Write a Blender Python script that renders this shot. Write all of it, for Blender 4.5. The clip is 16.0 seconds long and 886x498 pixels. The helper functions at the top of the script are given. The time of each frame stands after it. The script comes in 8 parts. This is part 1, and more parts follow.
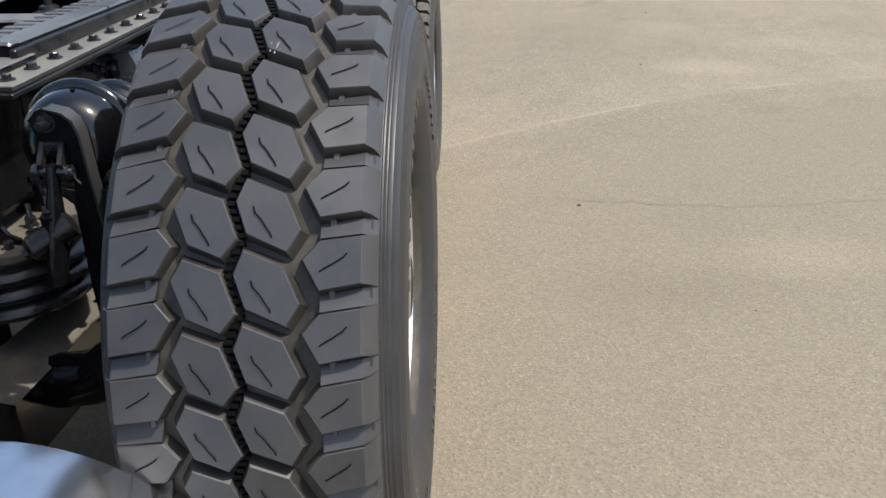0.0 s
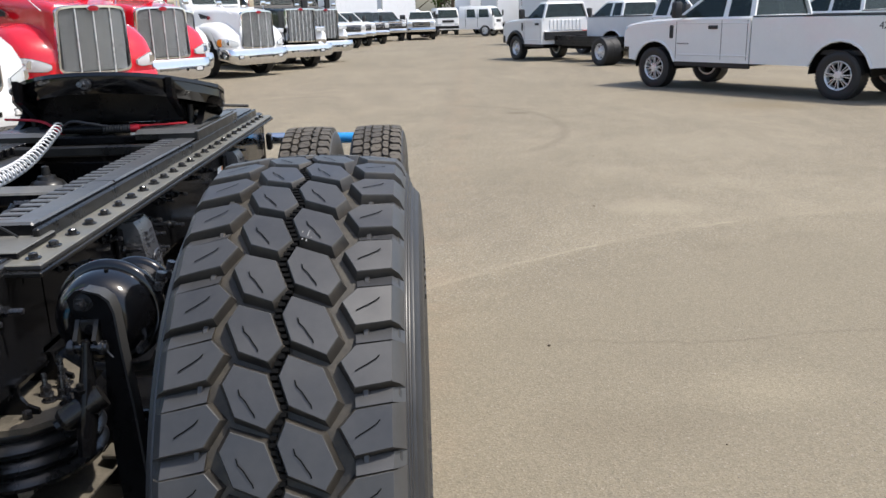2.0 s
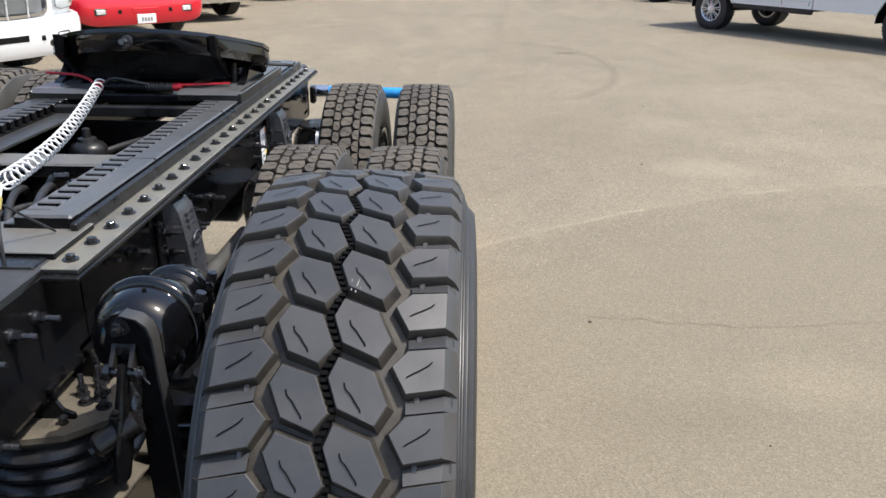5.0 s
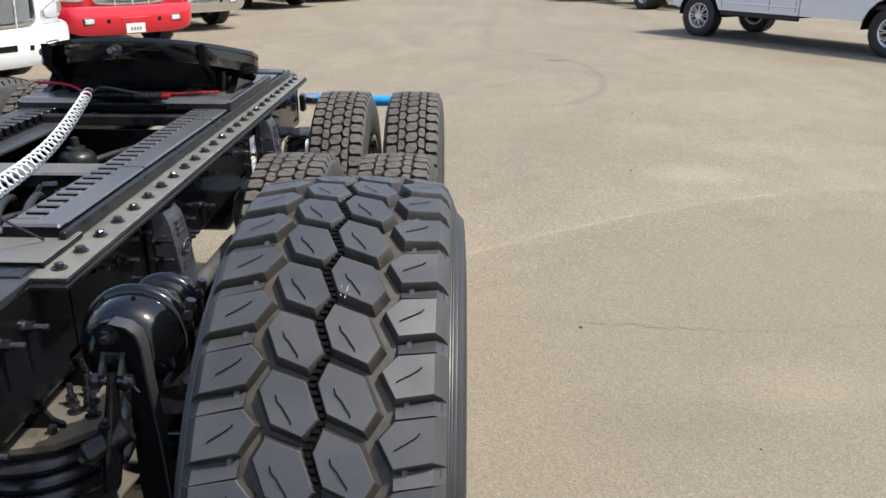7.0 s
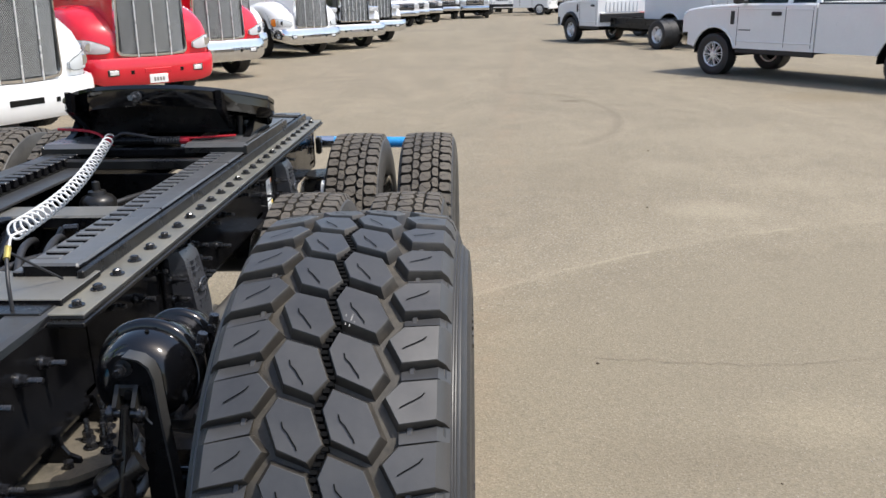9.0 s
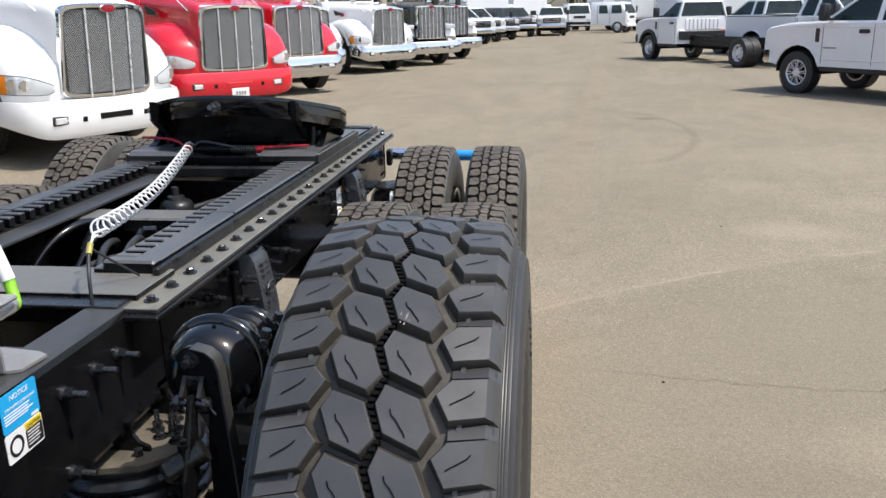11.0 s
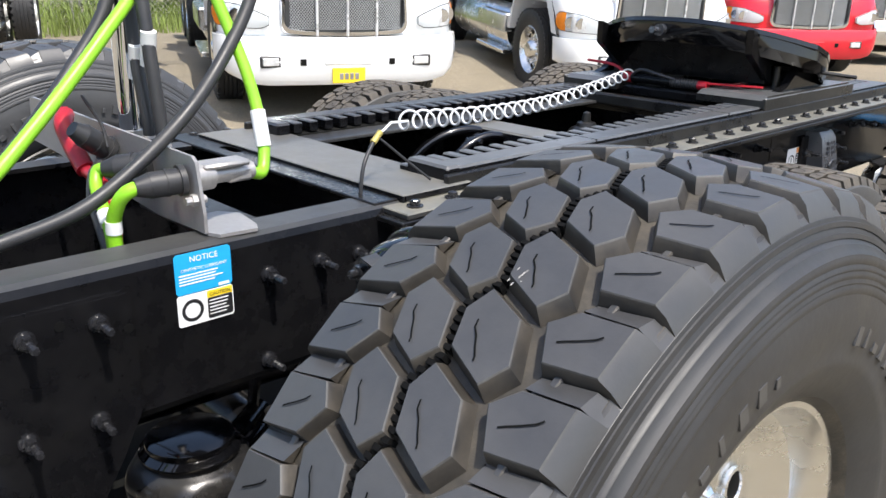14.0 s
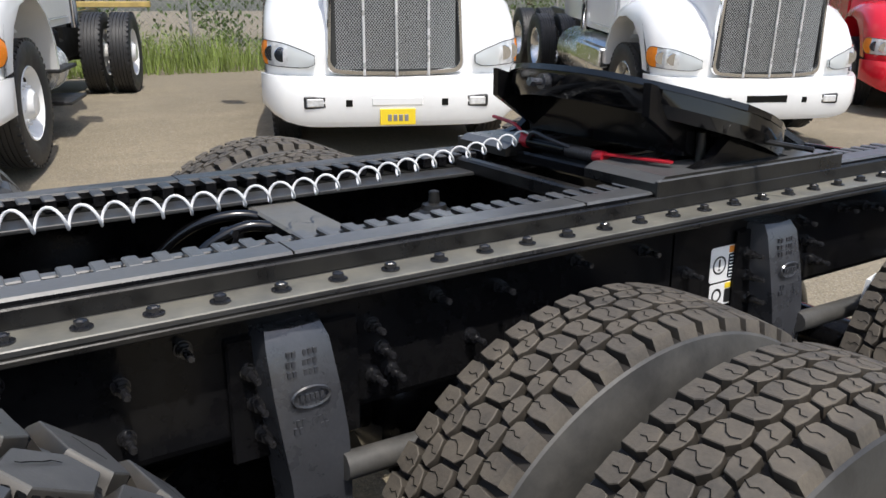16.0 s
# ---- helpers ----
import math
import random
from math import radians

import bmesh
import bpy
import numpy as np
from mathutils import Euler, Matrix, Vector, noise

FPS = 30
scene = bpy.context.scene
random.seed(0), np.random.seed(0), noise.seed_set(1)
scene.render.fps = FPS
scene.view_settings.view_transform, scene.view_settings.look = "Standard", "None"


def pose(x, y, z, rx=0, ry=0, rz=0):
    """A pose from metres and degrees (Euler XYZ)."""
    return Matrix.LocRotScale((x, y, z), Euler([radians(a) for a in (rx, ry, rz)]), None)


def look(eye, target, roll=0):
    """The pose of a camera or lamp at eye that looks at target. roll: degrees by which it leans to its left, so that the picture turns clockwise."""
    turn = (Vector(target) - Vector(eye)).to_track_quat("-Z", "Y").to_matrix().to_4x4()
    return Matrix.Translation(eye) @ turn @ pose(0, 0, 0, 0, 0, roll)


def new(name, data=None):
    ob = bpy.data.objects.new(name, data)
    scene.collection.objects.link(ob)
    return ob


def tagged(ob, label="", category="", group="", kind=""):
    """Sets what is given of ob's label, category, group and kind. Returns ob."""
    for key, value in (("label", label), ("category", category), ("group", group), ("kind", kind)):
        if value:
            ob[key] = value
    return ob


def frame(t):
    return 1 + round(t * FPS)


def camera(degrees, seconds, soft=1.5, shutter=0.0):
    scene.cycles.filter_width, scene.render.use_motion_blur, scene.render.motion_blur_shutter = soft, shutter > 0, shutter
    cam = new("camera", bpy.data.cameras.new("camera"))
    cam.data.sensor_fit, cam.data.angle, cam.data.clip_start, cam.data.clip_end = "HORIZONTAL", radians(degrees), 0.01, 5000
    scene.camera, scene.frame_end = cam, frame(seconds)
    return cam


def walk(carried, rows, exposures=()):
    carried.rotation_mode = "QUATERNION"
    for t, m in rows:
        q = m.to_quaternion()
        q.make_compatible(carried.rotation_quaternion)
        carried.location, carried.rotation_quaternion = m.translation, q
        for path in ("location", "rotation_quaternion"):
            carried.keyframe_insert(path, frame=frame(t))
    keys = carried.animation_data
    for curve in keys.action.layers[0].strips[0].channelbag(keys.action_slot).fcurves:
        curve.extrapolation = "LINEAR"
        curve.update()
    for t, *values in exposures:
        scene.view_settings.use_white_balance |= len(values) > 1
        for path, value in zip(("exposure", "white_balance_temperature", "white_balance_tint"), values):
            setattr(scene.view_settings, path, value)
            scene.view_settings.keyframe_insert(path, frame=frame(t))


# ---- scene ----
cam = camera(56.9, 16.0)
PATH = [
    (0, (0.59, 0.671, 1.485), (0.506, 2.479, 0.634), -1.1),
    (0.5, (0.527, 0.571, 1.5), (0.531, 2.409, 0.711), -3.2),
    (1, (0.511, 0.522, 1.516), (0.541, 2.416, 0.875), -1.6),
    (1.5, (0.521, 0.535, 1.542), (0.553, 2.463, 1.01), -1.6),
    (2, (0.504, 0.554, 1.588), (0.534, 2.478, 1.04), -1.6),
    (2.5, (0.488, 0.621, 1.681), (0.485, 2.538, 1.111), -1.2),
    (3, (0.474, 0.678, 1.727), (0.458, 2.581, 1.111), -0.4),
    (3.5, (0.47, 0.706, 1.735), (0.421, 2.584, 1.047), 0.2),
    (4, (0.469, 0.711, 1.742), (0.404, 2.578, 1.029), 0.4),
    (6.5, (0.472, 0.705, 1.739), (0.433, 2.577, 1.035), 0.3),
    (7, (0.473, 0.704, 1.739), (0.437, 2.579, 1.044), 0.2),
    (7.5, (0.471, 0.703, 1.736), (0.431, 2.576, 1.037), -0.3),
    (8, (0.481, 0.697, 1.737), (0.427, 2.583, 1.076), -0.9),
    (10.5, (0.526, 0.64, 1.714), (0.325, 2.548, 1.147), -1.1),
    (11, (0.531, 0.64, 1.715), (0.27, 2.544, 1.16), -1.2),
    (11.5, (0.529, 0.635, 1.71), (0.2, 2.531, 1.164), -0.7),
    (12, (0.552, 0.615, 1.697), (0.074, 2.489, 1.187), -0.3),
    (12.5, (0.594, 0.602, 1.641), (0.04, 2.455, 1.133), 1.3),
    (13, (0.736, 0.748, 1.551), (-0.146, 2.462, 1.019), 1.1),
    (13.5, (0.839, 0.945, 1.532), (-0.358, 2.432, 0.936), -0.7),
    (14, (0.807, 1.241, 1.54), (-0.568, 2.547, 0.904), 1.0),
    (14.5, (0.829, 1.55, 1.556), (-0.676, 2.706, 0.926), 1.3),
    (15, (0.91, 1.868, 1.581), (-0.695, 2.88, 0.946), 0.8),
    (15.5, (0.882, 2.15, 1.548), (-0.729, 3.166, 0.937), 0.8),
    (16, (0.867, 2.423, 1.556), (-0.753, 3.45, 0.989), -0.1),
]
walk(cam, [(t, look(eye, target, roll)) for t, eye, target, roll in PATH],
     [(0, 0.32), (1.5, 0.36), (2.0, 0.19), (2.5, 0.14), (3.0, 0.16), (3.5, 0.30), (4.0, 0.36), (7.5, 0.35), (8.0, 0.28), (10.5, 0.23), (12.5, 0.22), (13.5, 0.42), (14.5, 0.76), (15.2, 0.28), (15.6, 0.10), (16, 0.0)])

# ---- world, sun, exposure ----
SUN_AZ, SUN_EL = 97.0, 62.0          # degrees from +y towards +x; height
scene.view_settings.exposure = 0.0
world = bpy.data.worlds.new("sky")
scene.world = world
world.use_nodes = True
wn = world.node_tree
sky = wn.nodes.new("ShaderNodeTexSky")
sky.sky_type, sky.sun_disc = "NISHITA", False
sky.sun_elevation, sky.sun_rotation = radians(SUN_EL), radians(SUN_AZ)
sky.air_density, sky.dust_density, sky.ozone_density = 1.0, 2.5, 1.0
wn.links.new(sky.outputs[0], wn.nodes["Background"].inputs[0])
wn.nodes["Background"].inputs[1].default_value = 0.19
sun = new("sun", bpy.data.lights.new("sun", "SUN"))
sun.data.energy, sun.data.angle, sun.data.color = 3.8, radians(0.6), (1.0, 0.96, 0.90)
SUN_DIR = Vector((math.sin(radians(SUN_AZ)) * math.cos(radians(SUN_EL)), math.cos(radians(SUN_AZ)) * math.cos(radians(SUN_EL)), math.sin(radians(SUN_EL))))
sun.matrix_world = look((0, 0, 60), Vector((0, 0, 60)) - SUN_DIR)


# ---- materials ----
def material(name, base, rough=0.5, metal=0.0, vary=0.15, scale=6.0, bump=0.0, bump_scale=60.0, dust=None, dust_amount=0.0, dust_scale=3.0, coat=0.0, rough_vary=0.1, spec=0.5):
    """A surface with variation at two scales, an optional dust layer that gathers in patches, and fine relief."""
    m = bpy.data.materials.new(name)
    m.use_nodes = True
    nt = m.node_tree
    b = nt.nodes["Principled BSDF"]
    b.inputs["Metallic"].default_value = metal
    b.inputs["Coat Weight"].default_value = coat
    b.inputs["Specular IOR Level"].default_value = spec
    tc = nt.nodes.new("ShaderNodeTexCoord")
    n1 = nt.nodes.new("ShaderNodeTexNoise")
    n1.inputs["Scale"].default_value, n1.inputs["Detail"].default_value, n1.inputs["Roughness"].default_value = scale, 6, 0.6
    nt.links.new(tc.outputs["Object"], n1.inputs["Vector"])
    n2 = nt.nodes.new("ShaderNodeTexNoise")
    n2.inputs["Scale"].default_value, n2.inputs["Detail"].default_value = scale * 11, 3
    nt.links.new(tc.outputs["Object"], n2.inputs["Vector"])
    add = nt.nodes.new("ShaderNodeMath")
    add.operation = "MULTIPLY_ADD"
    nt.links.new(n2.outputs["Fac"], add.inputs[0])
    add.inputs[1].default_value = 0.45
    nt.links.new(n1.outputs["Fac"], add.inputs[2])
    ramp = nt.nodes.new("ShaderNodeMapRange")
    ramp.inputs[1].default_value, ramp.inputs[2].default_value = 0.45, 1.0
    ramp.inputs[3].default_value, ramp.inputs[4].default_value = 1 - vary, 1 + vary
    nt.links.new(add.outputs[0], ramp.inputs[0])
    mul = nt.nodes.new("ShaderNodeVectorMath")
    mul.operation = "SCALE"
    mul.inputs[0].default_value = base
    nt.links.new(ramp.outputs[0], mul.inputs["Scale"])
    col = mul.outputs[0]
    rmap = nt.nodes.new("ShaderNodeMapRange")
    rmap.inputs[1].default_value, rmap.inputs[2].default_value = 0.3, 0.7
    rmap.inputs[3].default_value, rmap.inputs[4].default_value = max(rough - rough_vary, 0.02), min(rough + rough_vary, 1)
    nt.links.new(n1.outputs["Fac"], rmap.inputs[0])
    rg = rmap.outputs[0]
    if dust:
        nd = nt.nodes.new("ShaderNodeTexNoise")
        nd.inputs["Scale"].default_value, nd.inputs["Detail"].default_value, nd.inputs["Roughness"].default_value = dust_scale, 8, 0.65
        nt.links.new(tc.outputs["Object"], nd.inputs["Vector"])
        dm = nt.nodes.new("ShaderNodeMapRange")
        dm.inputs[1].default_value, dm.inputs[2].default_value, dm.inputs[4].default_value = 0.35, 0.75, dust_amount
        nt.links.new(nd.outputs["Fac"], dm.inputs[0])
        mix = nt.nodes.new("ShaderNodeMix")
        mix.data_type = "RGBA"
        nt.links.new(dm.outputs[0], mix.inputs["Factor"])
        nt.links.new(col, mix.inputs["A"])
        mix.inputs["B"].default_value = (*dust, 1)
        col = mix.outputs["Result"]
        mr = nt.nodes.new("ShaderNodeMix")
        nt.links.new(dm.outputs[0], mr.inputs["Factor"])
        nt.links.new(rg, mr.inputs["A"])
        mr.inputs["B"].default_value = 0.85
        rg = mr.outputs["Result"]
    nt.links.new(col, b.inputs["Base Color"])
    nt.links.new(rg, b.inputs["Roughness"])
    if bump:
        nb = nt.nodes.new("ShaderNodeTexNoise")
        nb.inputs["Scale"].default_value, nb.inputs["Detail"].default_value = bump_scale, 4
        nt.links.new(tc.outputs["Object"], nb.inputs["Vector"])
        bp = nt.nodes.new("ShaderNodeBump")
        bp.inputs["Strength"].default_value, bp.inputs["Distance"].default_value = bump, 0.01
        nt.links.new(nb.outputs["Fac"], bp.inputs["Height"])
        nt.links.new(bp.outputs[0], b.inputs["Normal"])
    return m


def glass_material(name, tint=(0.02, 0.03, 0.03), clear=0.35):
    """Dark tinted glass: partly see-through, glossy."""
    m = bpy.data.materials.new(name)
    m.use_nodes = True
    nt = m.node_tree
    b = nt.nodes["Principled BSDF"]
    b.inputs["Base Color"].default_value = (*tint, 1)
    b.inputs["Roughness"].default_value = 0.03
    tr = nt.nodes.new("ShaderNodeBsdfTransparent")
    tr.inputs[0].default_value = (0.75, 0.85, 0.82, 1)
    mx = nt.nodes.new("ShaderNodeMixShader")
    mx.inputs[0].default_value = clear
    nt.links.new(b.outputs[0], mx.inputs[1])
    nt.links.new(tr.outputs[0], mx.inputs[2])
    nt.links.new(mx.outputs[0], nt.nodes["Material Output"].inputs[0])
    return m


def ground_material():
    """Sun-bleached sandy asphalt: exposed aggregate, sand drifts, dark oil and tyre stains."""
    m = bpy.data.materials.new("bleached_asphalt")
    m.use_nodes = True
    nt = m.node_tree
    b = nt.nodes["Principled BSDF"]
    tc = nt.nodes.new("ShaderNodeTexCoord")

    def noise_tex(scale, detail=6, rough=0.6, sx=1.0, sy=1.0, rot=0.0, twist=0.0):
        mp = nt.nodes.new("ShaderNodeMapping")
        mp.inputs["Scale"].default_value = (sx, sy, 1)
        mp.inputs["Rotation"].default_value = (0, 0, rot)
        nt.links.new(tc.outputs["Object"], mp.inputs["Vector"])
        n = nt.nodes.new("ShaderNodeTexNoise")
        n.inputs["Scale"].default_value, n.inputs["Detail"].default_value, n.inputs["Roughness"].default_value = scale, detail, rough
        n.inputs["Distortion"].default_value = twist
        nt.links.new(mp.outputs[0], n.inputs["Vector"])
        return n.outputs["Fac"]

    def remap(sock, a, bb, c, d):
        r = nt.nodes.new("ShaderNodeMapRange")
        for i, v in enumerate((a, bb, c, d)):
            r.inputs[i + 1].default_value = v
        nt.links.new(sock, r.inputs[0])
        return r.outputs[0]

    def mix(fac, a, bb):
        x = nt.nodes.new("ShaderNodeMix")
        x.data_type = "RGBA"
        nt.links.new(fac, x.inputs["Factor"])
        for sock, v in (("A", a), ("B", bb)):
            if isinstance(v, tuple):
                x.inputs[sock].default_value = (*v, 1)
            else:
                nt.links.new(v, x.inputs[sock])
        return x.outputs["Result"]

    big = remap(noise_tex(0.22, 5, 0.55), 0.35, 0.65, 0, 1)
    drift = remap(noise_tex(0.5, 7, 0.65, 1.0, 0.35, 0.3, 1.6), 0.45, 0.70, 0, 1)
    swirl = remap(noise_tex(0.9, 6, 0.6, 1.0, 0.22, -0.5, 2.5), 0.52, 0.74, 0, 0.55)
    c = mix(big, GROUND_A, GROUND_B)
    c = mix(drift, c, GROUND_SAND)
    c = mix(swirl, c, GROUND_SAND)
    mid = remap(noise_tex(2.3, 7, 0.72), 0.42, 0.72, 0, 0.45)
    c = mix(mid, c, GROUND_DARK)
    vor = nt.nodes.new("ShaderNodeTexVoronoi")
    vor.inputs["Scale"].default_value = 120
    nt.links.new(tc.outputs["Object"], vor.inputs["Vector"])
    sep = nt.nodes.new("ShaderNodeSeparateColor")
    nt.links.new(vor.outputs["Color"], sep.inputs[0])
    light = remap(sep.outputs[0], 0.76, 0.96, 0, 0.42)
    c = mix(light, c, (0.52, 0.48, 0.41))
    dark = remap(sep.outputs[1], 0.76, 0.93, 0, 0.62)
    c = mix(dark, c, (0.10, 0.09, 0.08))
    grit = remap(noise_tex(240, 3, 0.6), 0.32, 0.68, 0, 0.42)
    c = mix(grit, c, (0.16, 0.13, 0.10))
    spk = nt.nodes.new("ShaderNodeTexVoronoi")
    spk.inputs["Scale"].default_value = 42
    nt.links.new(tc.outputs["Object"], spk.inputs["Vector"])
    spc = nt.nodes.new("ShaderNodeSeparateColor")
    nt.links.new(spk.outputs["Color"], spc.inputs[0])
    near = remap(spk.outputs["Distance"], 0.14, 0.24, 0.8, 0)
    for ch, low, colour in ((0, 0.93, (0.52, 0.49, 0.42)), (1, 0.86, (0.07, 0.06, 0.05))):
        mm = nt.nodes.new("ShaderNodeMath")
        mm.operation = "MULTIPLY"
        nt.links.new(remap(spc.outputs[ch], low, low + 0.03, 0, 1), mm.inputs[0])
        nt.links.new(near, mm.inputs[1])
        c = mix(mm.outputs[0], c, colour)
    stain = remap(noise_tex(0.75, 5, 0.6, 1, 1, 0, 0.8), 0.62, 0.76, 0, 0.34)
    c = mix(stain, c, (0.12, 0.10, 0.085))
    # sand laid down by traffic: a pale sweep across the yard, a wheel track, a turning mark, worn patches
    xyz = nt.nodes.new("ShaderNodeSeparateXYZ")
    nt.links.new(tc.outputs["Object"], xyz.inputs[0])

    def calc(op, *args):
        n = nt.nodes.new("ShaderNodeMath")
        n.operation = op
        for i, v in enumerate(args):
            if isinstance(v, (int, float)):
                n.inputs[i].default_value = v
            else:
                nt.links.new(v, n.inputs[i])
        return n.outputs[0]

    X, Y = xyz.outputs[0], xyz.outputs[1]
    wob = calc("MULTIPLY_ADD", noise_tex(1.6, 5, 0.65), 0.34, -0.17)
    fine = calc("MULTIPLY_ADD", noise_tex(9, 4, 0.6), 0.10, -0.05)
    sweep = calc("SUBTRACT", calc("MULTIPLY_ADD", calc("MULTIPLY_ADD", X, -0.108, 0.945), X, 4.83), Y)
    sweep = calc("ADD", sweep, calc("ADD", calc("MULTIPLY", wob, 0.45), fine))
    near_side = remap(sweep, -0.10, 1.1, 0.0, 0.72)
    c = mix(near_side, c, GROUND_NEAR)
    torn = remap(noise_tex(2.1, 6, 0.7), 0.44, 0.64, 0.05, 0.9)
    line = calc("MULTIPLY", remap(calc("ABSOLUTE", sweep), 0.004, 0.036, 0.7, 0), torn)
    c = mix(line, c, GROUND_PALE)
    halo = calc("MULTIPLY", remap(sweep, -1.1, -0.05, 0, 1), remap(sweep, -0.05, 0.12, 0.18, 0))
    c = mix(halo, c, GROUND_PALE)
    edge = calc("MULTIPLY", remap(calc("ABSOLUTE", calc("SUBTRACT", sweep, 0.55)), 0.01, 0.16, 0.35, 0), torn)
    c = mix(edge, c, GROUND_DARK)
    track = calc("ADD", calc("SUBTRACT", calc("MULTIPLY_ADD", Y, 0.061, 0.09), X), calc("MULTIPLY", wob, 0.5))
    t1 = calc("MULTIPLY", remap(calc("ABSOLUTE", calc("ADD", track, 0.10)), 0.05, 0.30, 0.5, 0), torn)
    c = mix(t1, c, (0.285, 0.218, 0.150))
    t2 = calc("MULTIPLY", remap(calc("ABSOLUTE", calc("SUBTRACT", track, 0.12)), 0.02, 0.18, 0.34, 0), calc("MULTIPLY", torn, remap(Y, 7, 13, 0, 1)))
    c = mix(t2, c, (0.165, 0.135, 0.102))
    ex, ey = calc("MULTIPLY", calc("SUBTRACT", X, 1.3), 0.84), calc("MULTIPLY", calc("SUBTRACT", Y, 12.8), 0.38)
    ring = calc("ADD", calc("SQRT", calc("ADD", calc("MULTIPLY", ex, ex), calc("MULTIPLY", ey, ey))), calc("MULTIPLY", wob, 0.25))
    turn = calc("MULTIPLY", remap(calc("ABSOLUTE", calc("SUBTRACT", ring, 1.0)), 0.01, 0.075, 0.42, 0), remap(X, 1.2, 2.0, 0, 1))
    c = mix(turn, c, (0.155, 0.125, 0.092))
    for px, py, rx, ry, amount, colour in ((2.40, 7.20, 0.42, 0.30, 0.34, GROUND_PALE), (2.43, 8.90, 0.40, 0.34, 0.22, GROUND_PALE), (1.96, 3.78, 0.36, 0.22, 0.35, GROUND_SAND), (3.4, 8.1, 0.9, 0.4, 0.2, GROUND_PALE),
                                           (1.29, 3.45, 0.45, 0.22, 0.4, GROUND_DARK), (2.03, 14.28, 0.20, 0.16, 0.7, (0.11, 0.085, 0.06)), (1.55, 8.6, 0.55, 1.1, 0.3, GROUND_DARK), (6.1, 14.3, 1.0, 0.7, 0.5, (0.21, 0.165, 0.10)), (4.0, 10.6, 1.4, 0.9, 0.2, GROUND_PALE)):
        dx, dy = calc("DIVIDE", calc("SUBTRACT", X, px), rx), calc("DIVIDE", calc("SUBTRACT", Y, py), ry)
        rad = calc("ADD", calc("SQRT", calc("ADD", calc("MULTIPLY", dx, dx), calc("MULTIPLY", dy, dy))), calc("MULTIPLY", wob, 4.0))
        c = mix(remap(rad, 0.25, 1.25, amount, 0), c, colour)
    c = mix(calc("MULTIPLY", grit, 0.6), c, (0.13, 0.107, 0.078))
    grain = nt.nodes.new("ShaderNodeVectorMath")
    grain.operation = "SCALE"
    nt.links.new(c, grain.inputs[0])
    nt.links.new(remap(sep.outputs[2], 0, 1, 0.86, 1.14), grain.inputs["Scale"])
    c = grain.outputs[0]
    nt.links.new(c, b.inputs["Base Color"])
    b.inputs["Roughness"].default_value = 0.9
    b.inputs["Specular IOR Level"].default_value = 0.25
    bp = nt.nodes.new("ShaderNodeBump")
    bp.inputs["Strength"].default_value, bp.inputs["Distance"].default_value = 0.5, 0.004
    h = nt.nodes.new("ShaderNodeMath")
    nt.links.new(vor.outputs["Distance"], h.inputs[0])
    nt.links.new(noise_tex(180, 3), h.inputs[1])
    nt.links.new(h.outputs[0], bp.inputs["Height"])
    nt.links.new(bp.outputs[0], b.inputs["Normal"])
    return m


GROUND_A, GROUND_B, GROUND_SAND, GROUND_DARK = (0.278, 0.240, 0.165), (0.226, 0.194, 0.135), (0.325, 0.279, 0.194), (0.170, 0.143, 0.101)
GROUND_NEAR, GROUND_PALE = (0.222, 0.192, 0.137), (0.385, 0.335, 0.240)
DUST = (0.22, 0.18, 0.13)
M_GROUND = ground_material()
M_RUBBER = material("new_tyre_rubber", (0.046, 0.046, 0.0475), 0.38, vary=0.18, scale=7, bump=0.02, bump_scale=300, dust=(0.095, 0.089, 0.080), dust_amount=0.26, dust_scale=9, spec=0.58)
# groove floors and flanks: tan dust over rubber darkened for the recess shade
M_GROOVE = material("dusty_shaded_groove_rubber", (0.020, 0.0185, 0.016), 0.6, vary=0.35, scale=14, bump=0.1, bump_scale=160, dust=(0.20, 0.165, 0.115), dust_amount=0.38, dust_scale=16)
M_FLANK = material("dusty_shaded_flank_rubber", (0.020, 0.019, 0.018), 0.42, vary=0.25, scale=16, dust=(0.14, 0.115, 0.082), dust_amount=0.34, dust_scale=18, spec=0.5)
# drive grooves: rubber colour darkened to paint the shade between blocks
M_DUAL_GROOVE = material("drive_shaded_groove_rubber", (0.014, 0.012, 0.010), 0.7, vary=0.3, scale=12, dust=(0.06, 0.047, 0.035), dust_amount=0.35, dust_scale=6)
M_RUBBER_DUSTY = material("dusty_tyre_rubber", (0.062, 0.054, 0.044), 0.62, vary=0.35, scale=14, bump=0.15, bump_scale=150, dust=(0.175, 0.146, 0.108), dust_amount=0.65, dust_scale=9)
M_DUAL_OUTER = material("outer_dual_sidewall", (0.028, 0.028, 0.028), 0.42, vary=0.3, scale=9, bump=0.05, bump_scale=90, dust=(0.08, 0.076, 0.068), dust_amount=0.4, dust_scale=9)
# drive block flanks: darker than the tread because shade is painted in
M_DUAL_FLANK = material("drive_shaded_flank_rubber", (0.030, 0.026, 0.021), 0.6, vary=0.35, scale=20, dust=(0.10, 0.082, 0.060), dust_amount=0.4, dust_scale=9)
M_RUBBER_DARK = material("tyre_sidewall_rubber", (0.022, 0.022, 0.023), 0.55, vary=0.2, scale=8)
# near-black that paints the shade inside sipes, joints and small holes
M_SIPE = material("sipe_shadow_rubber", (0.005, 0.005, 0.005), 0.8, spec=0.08)
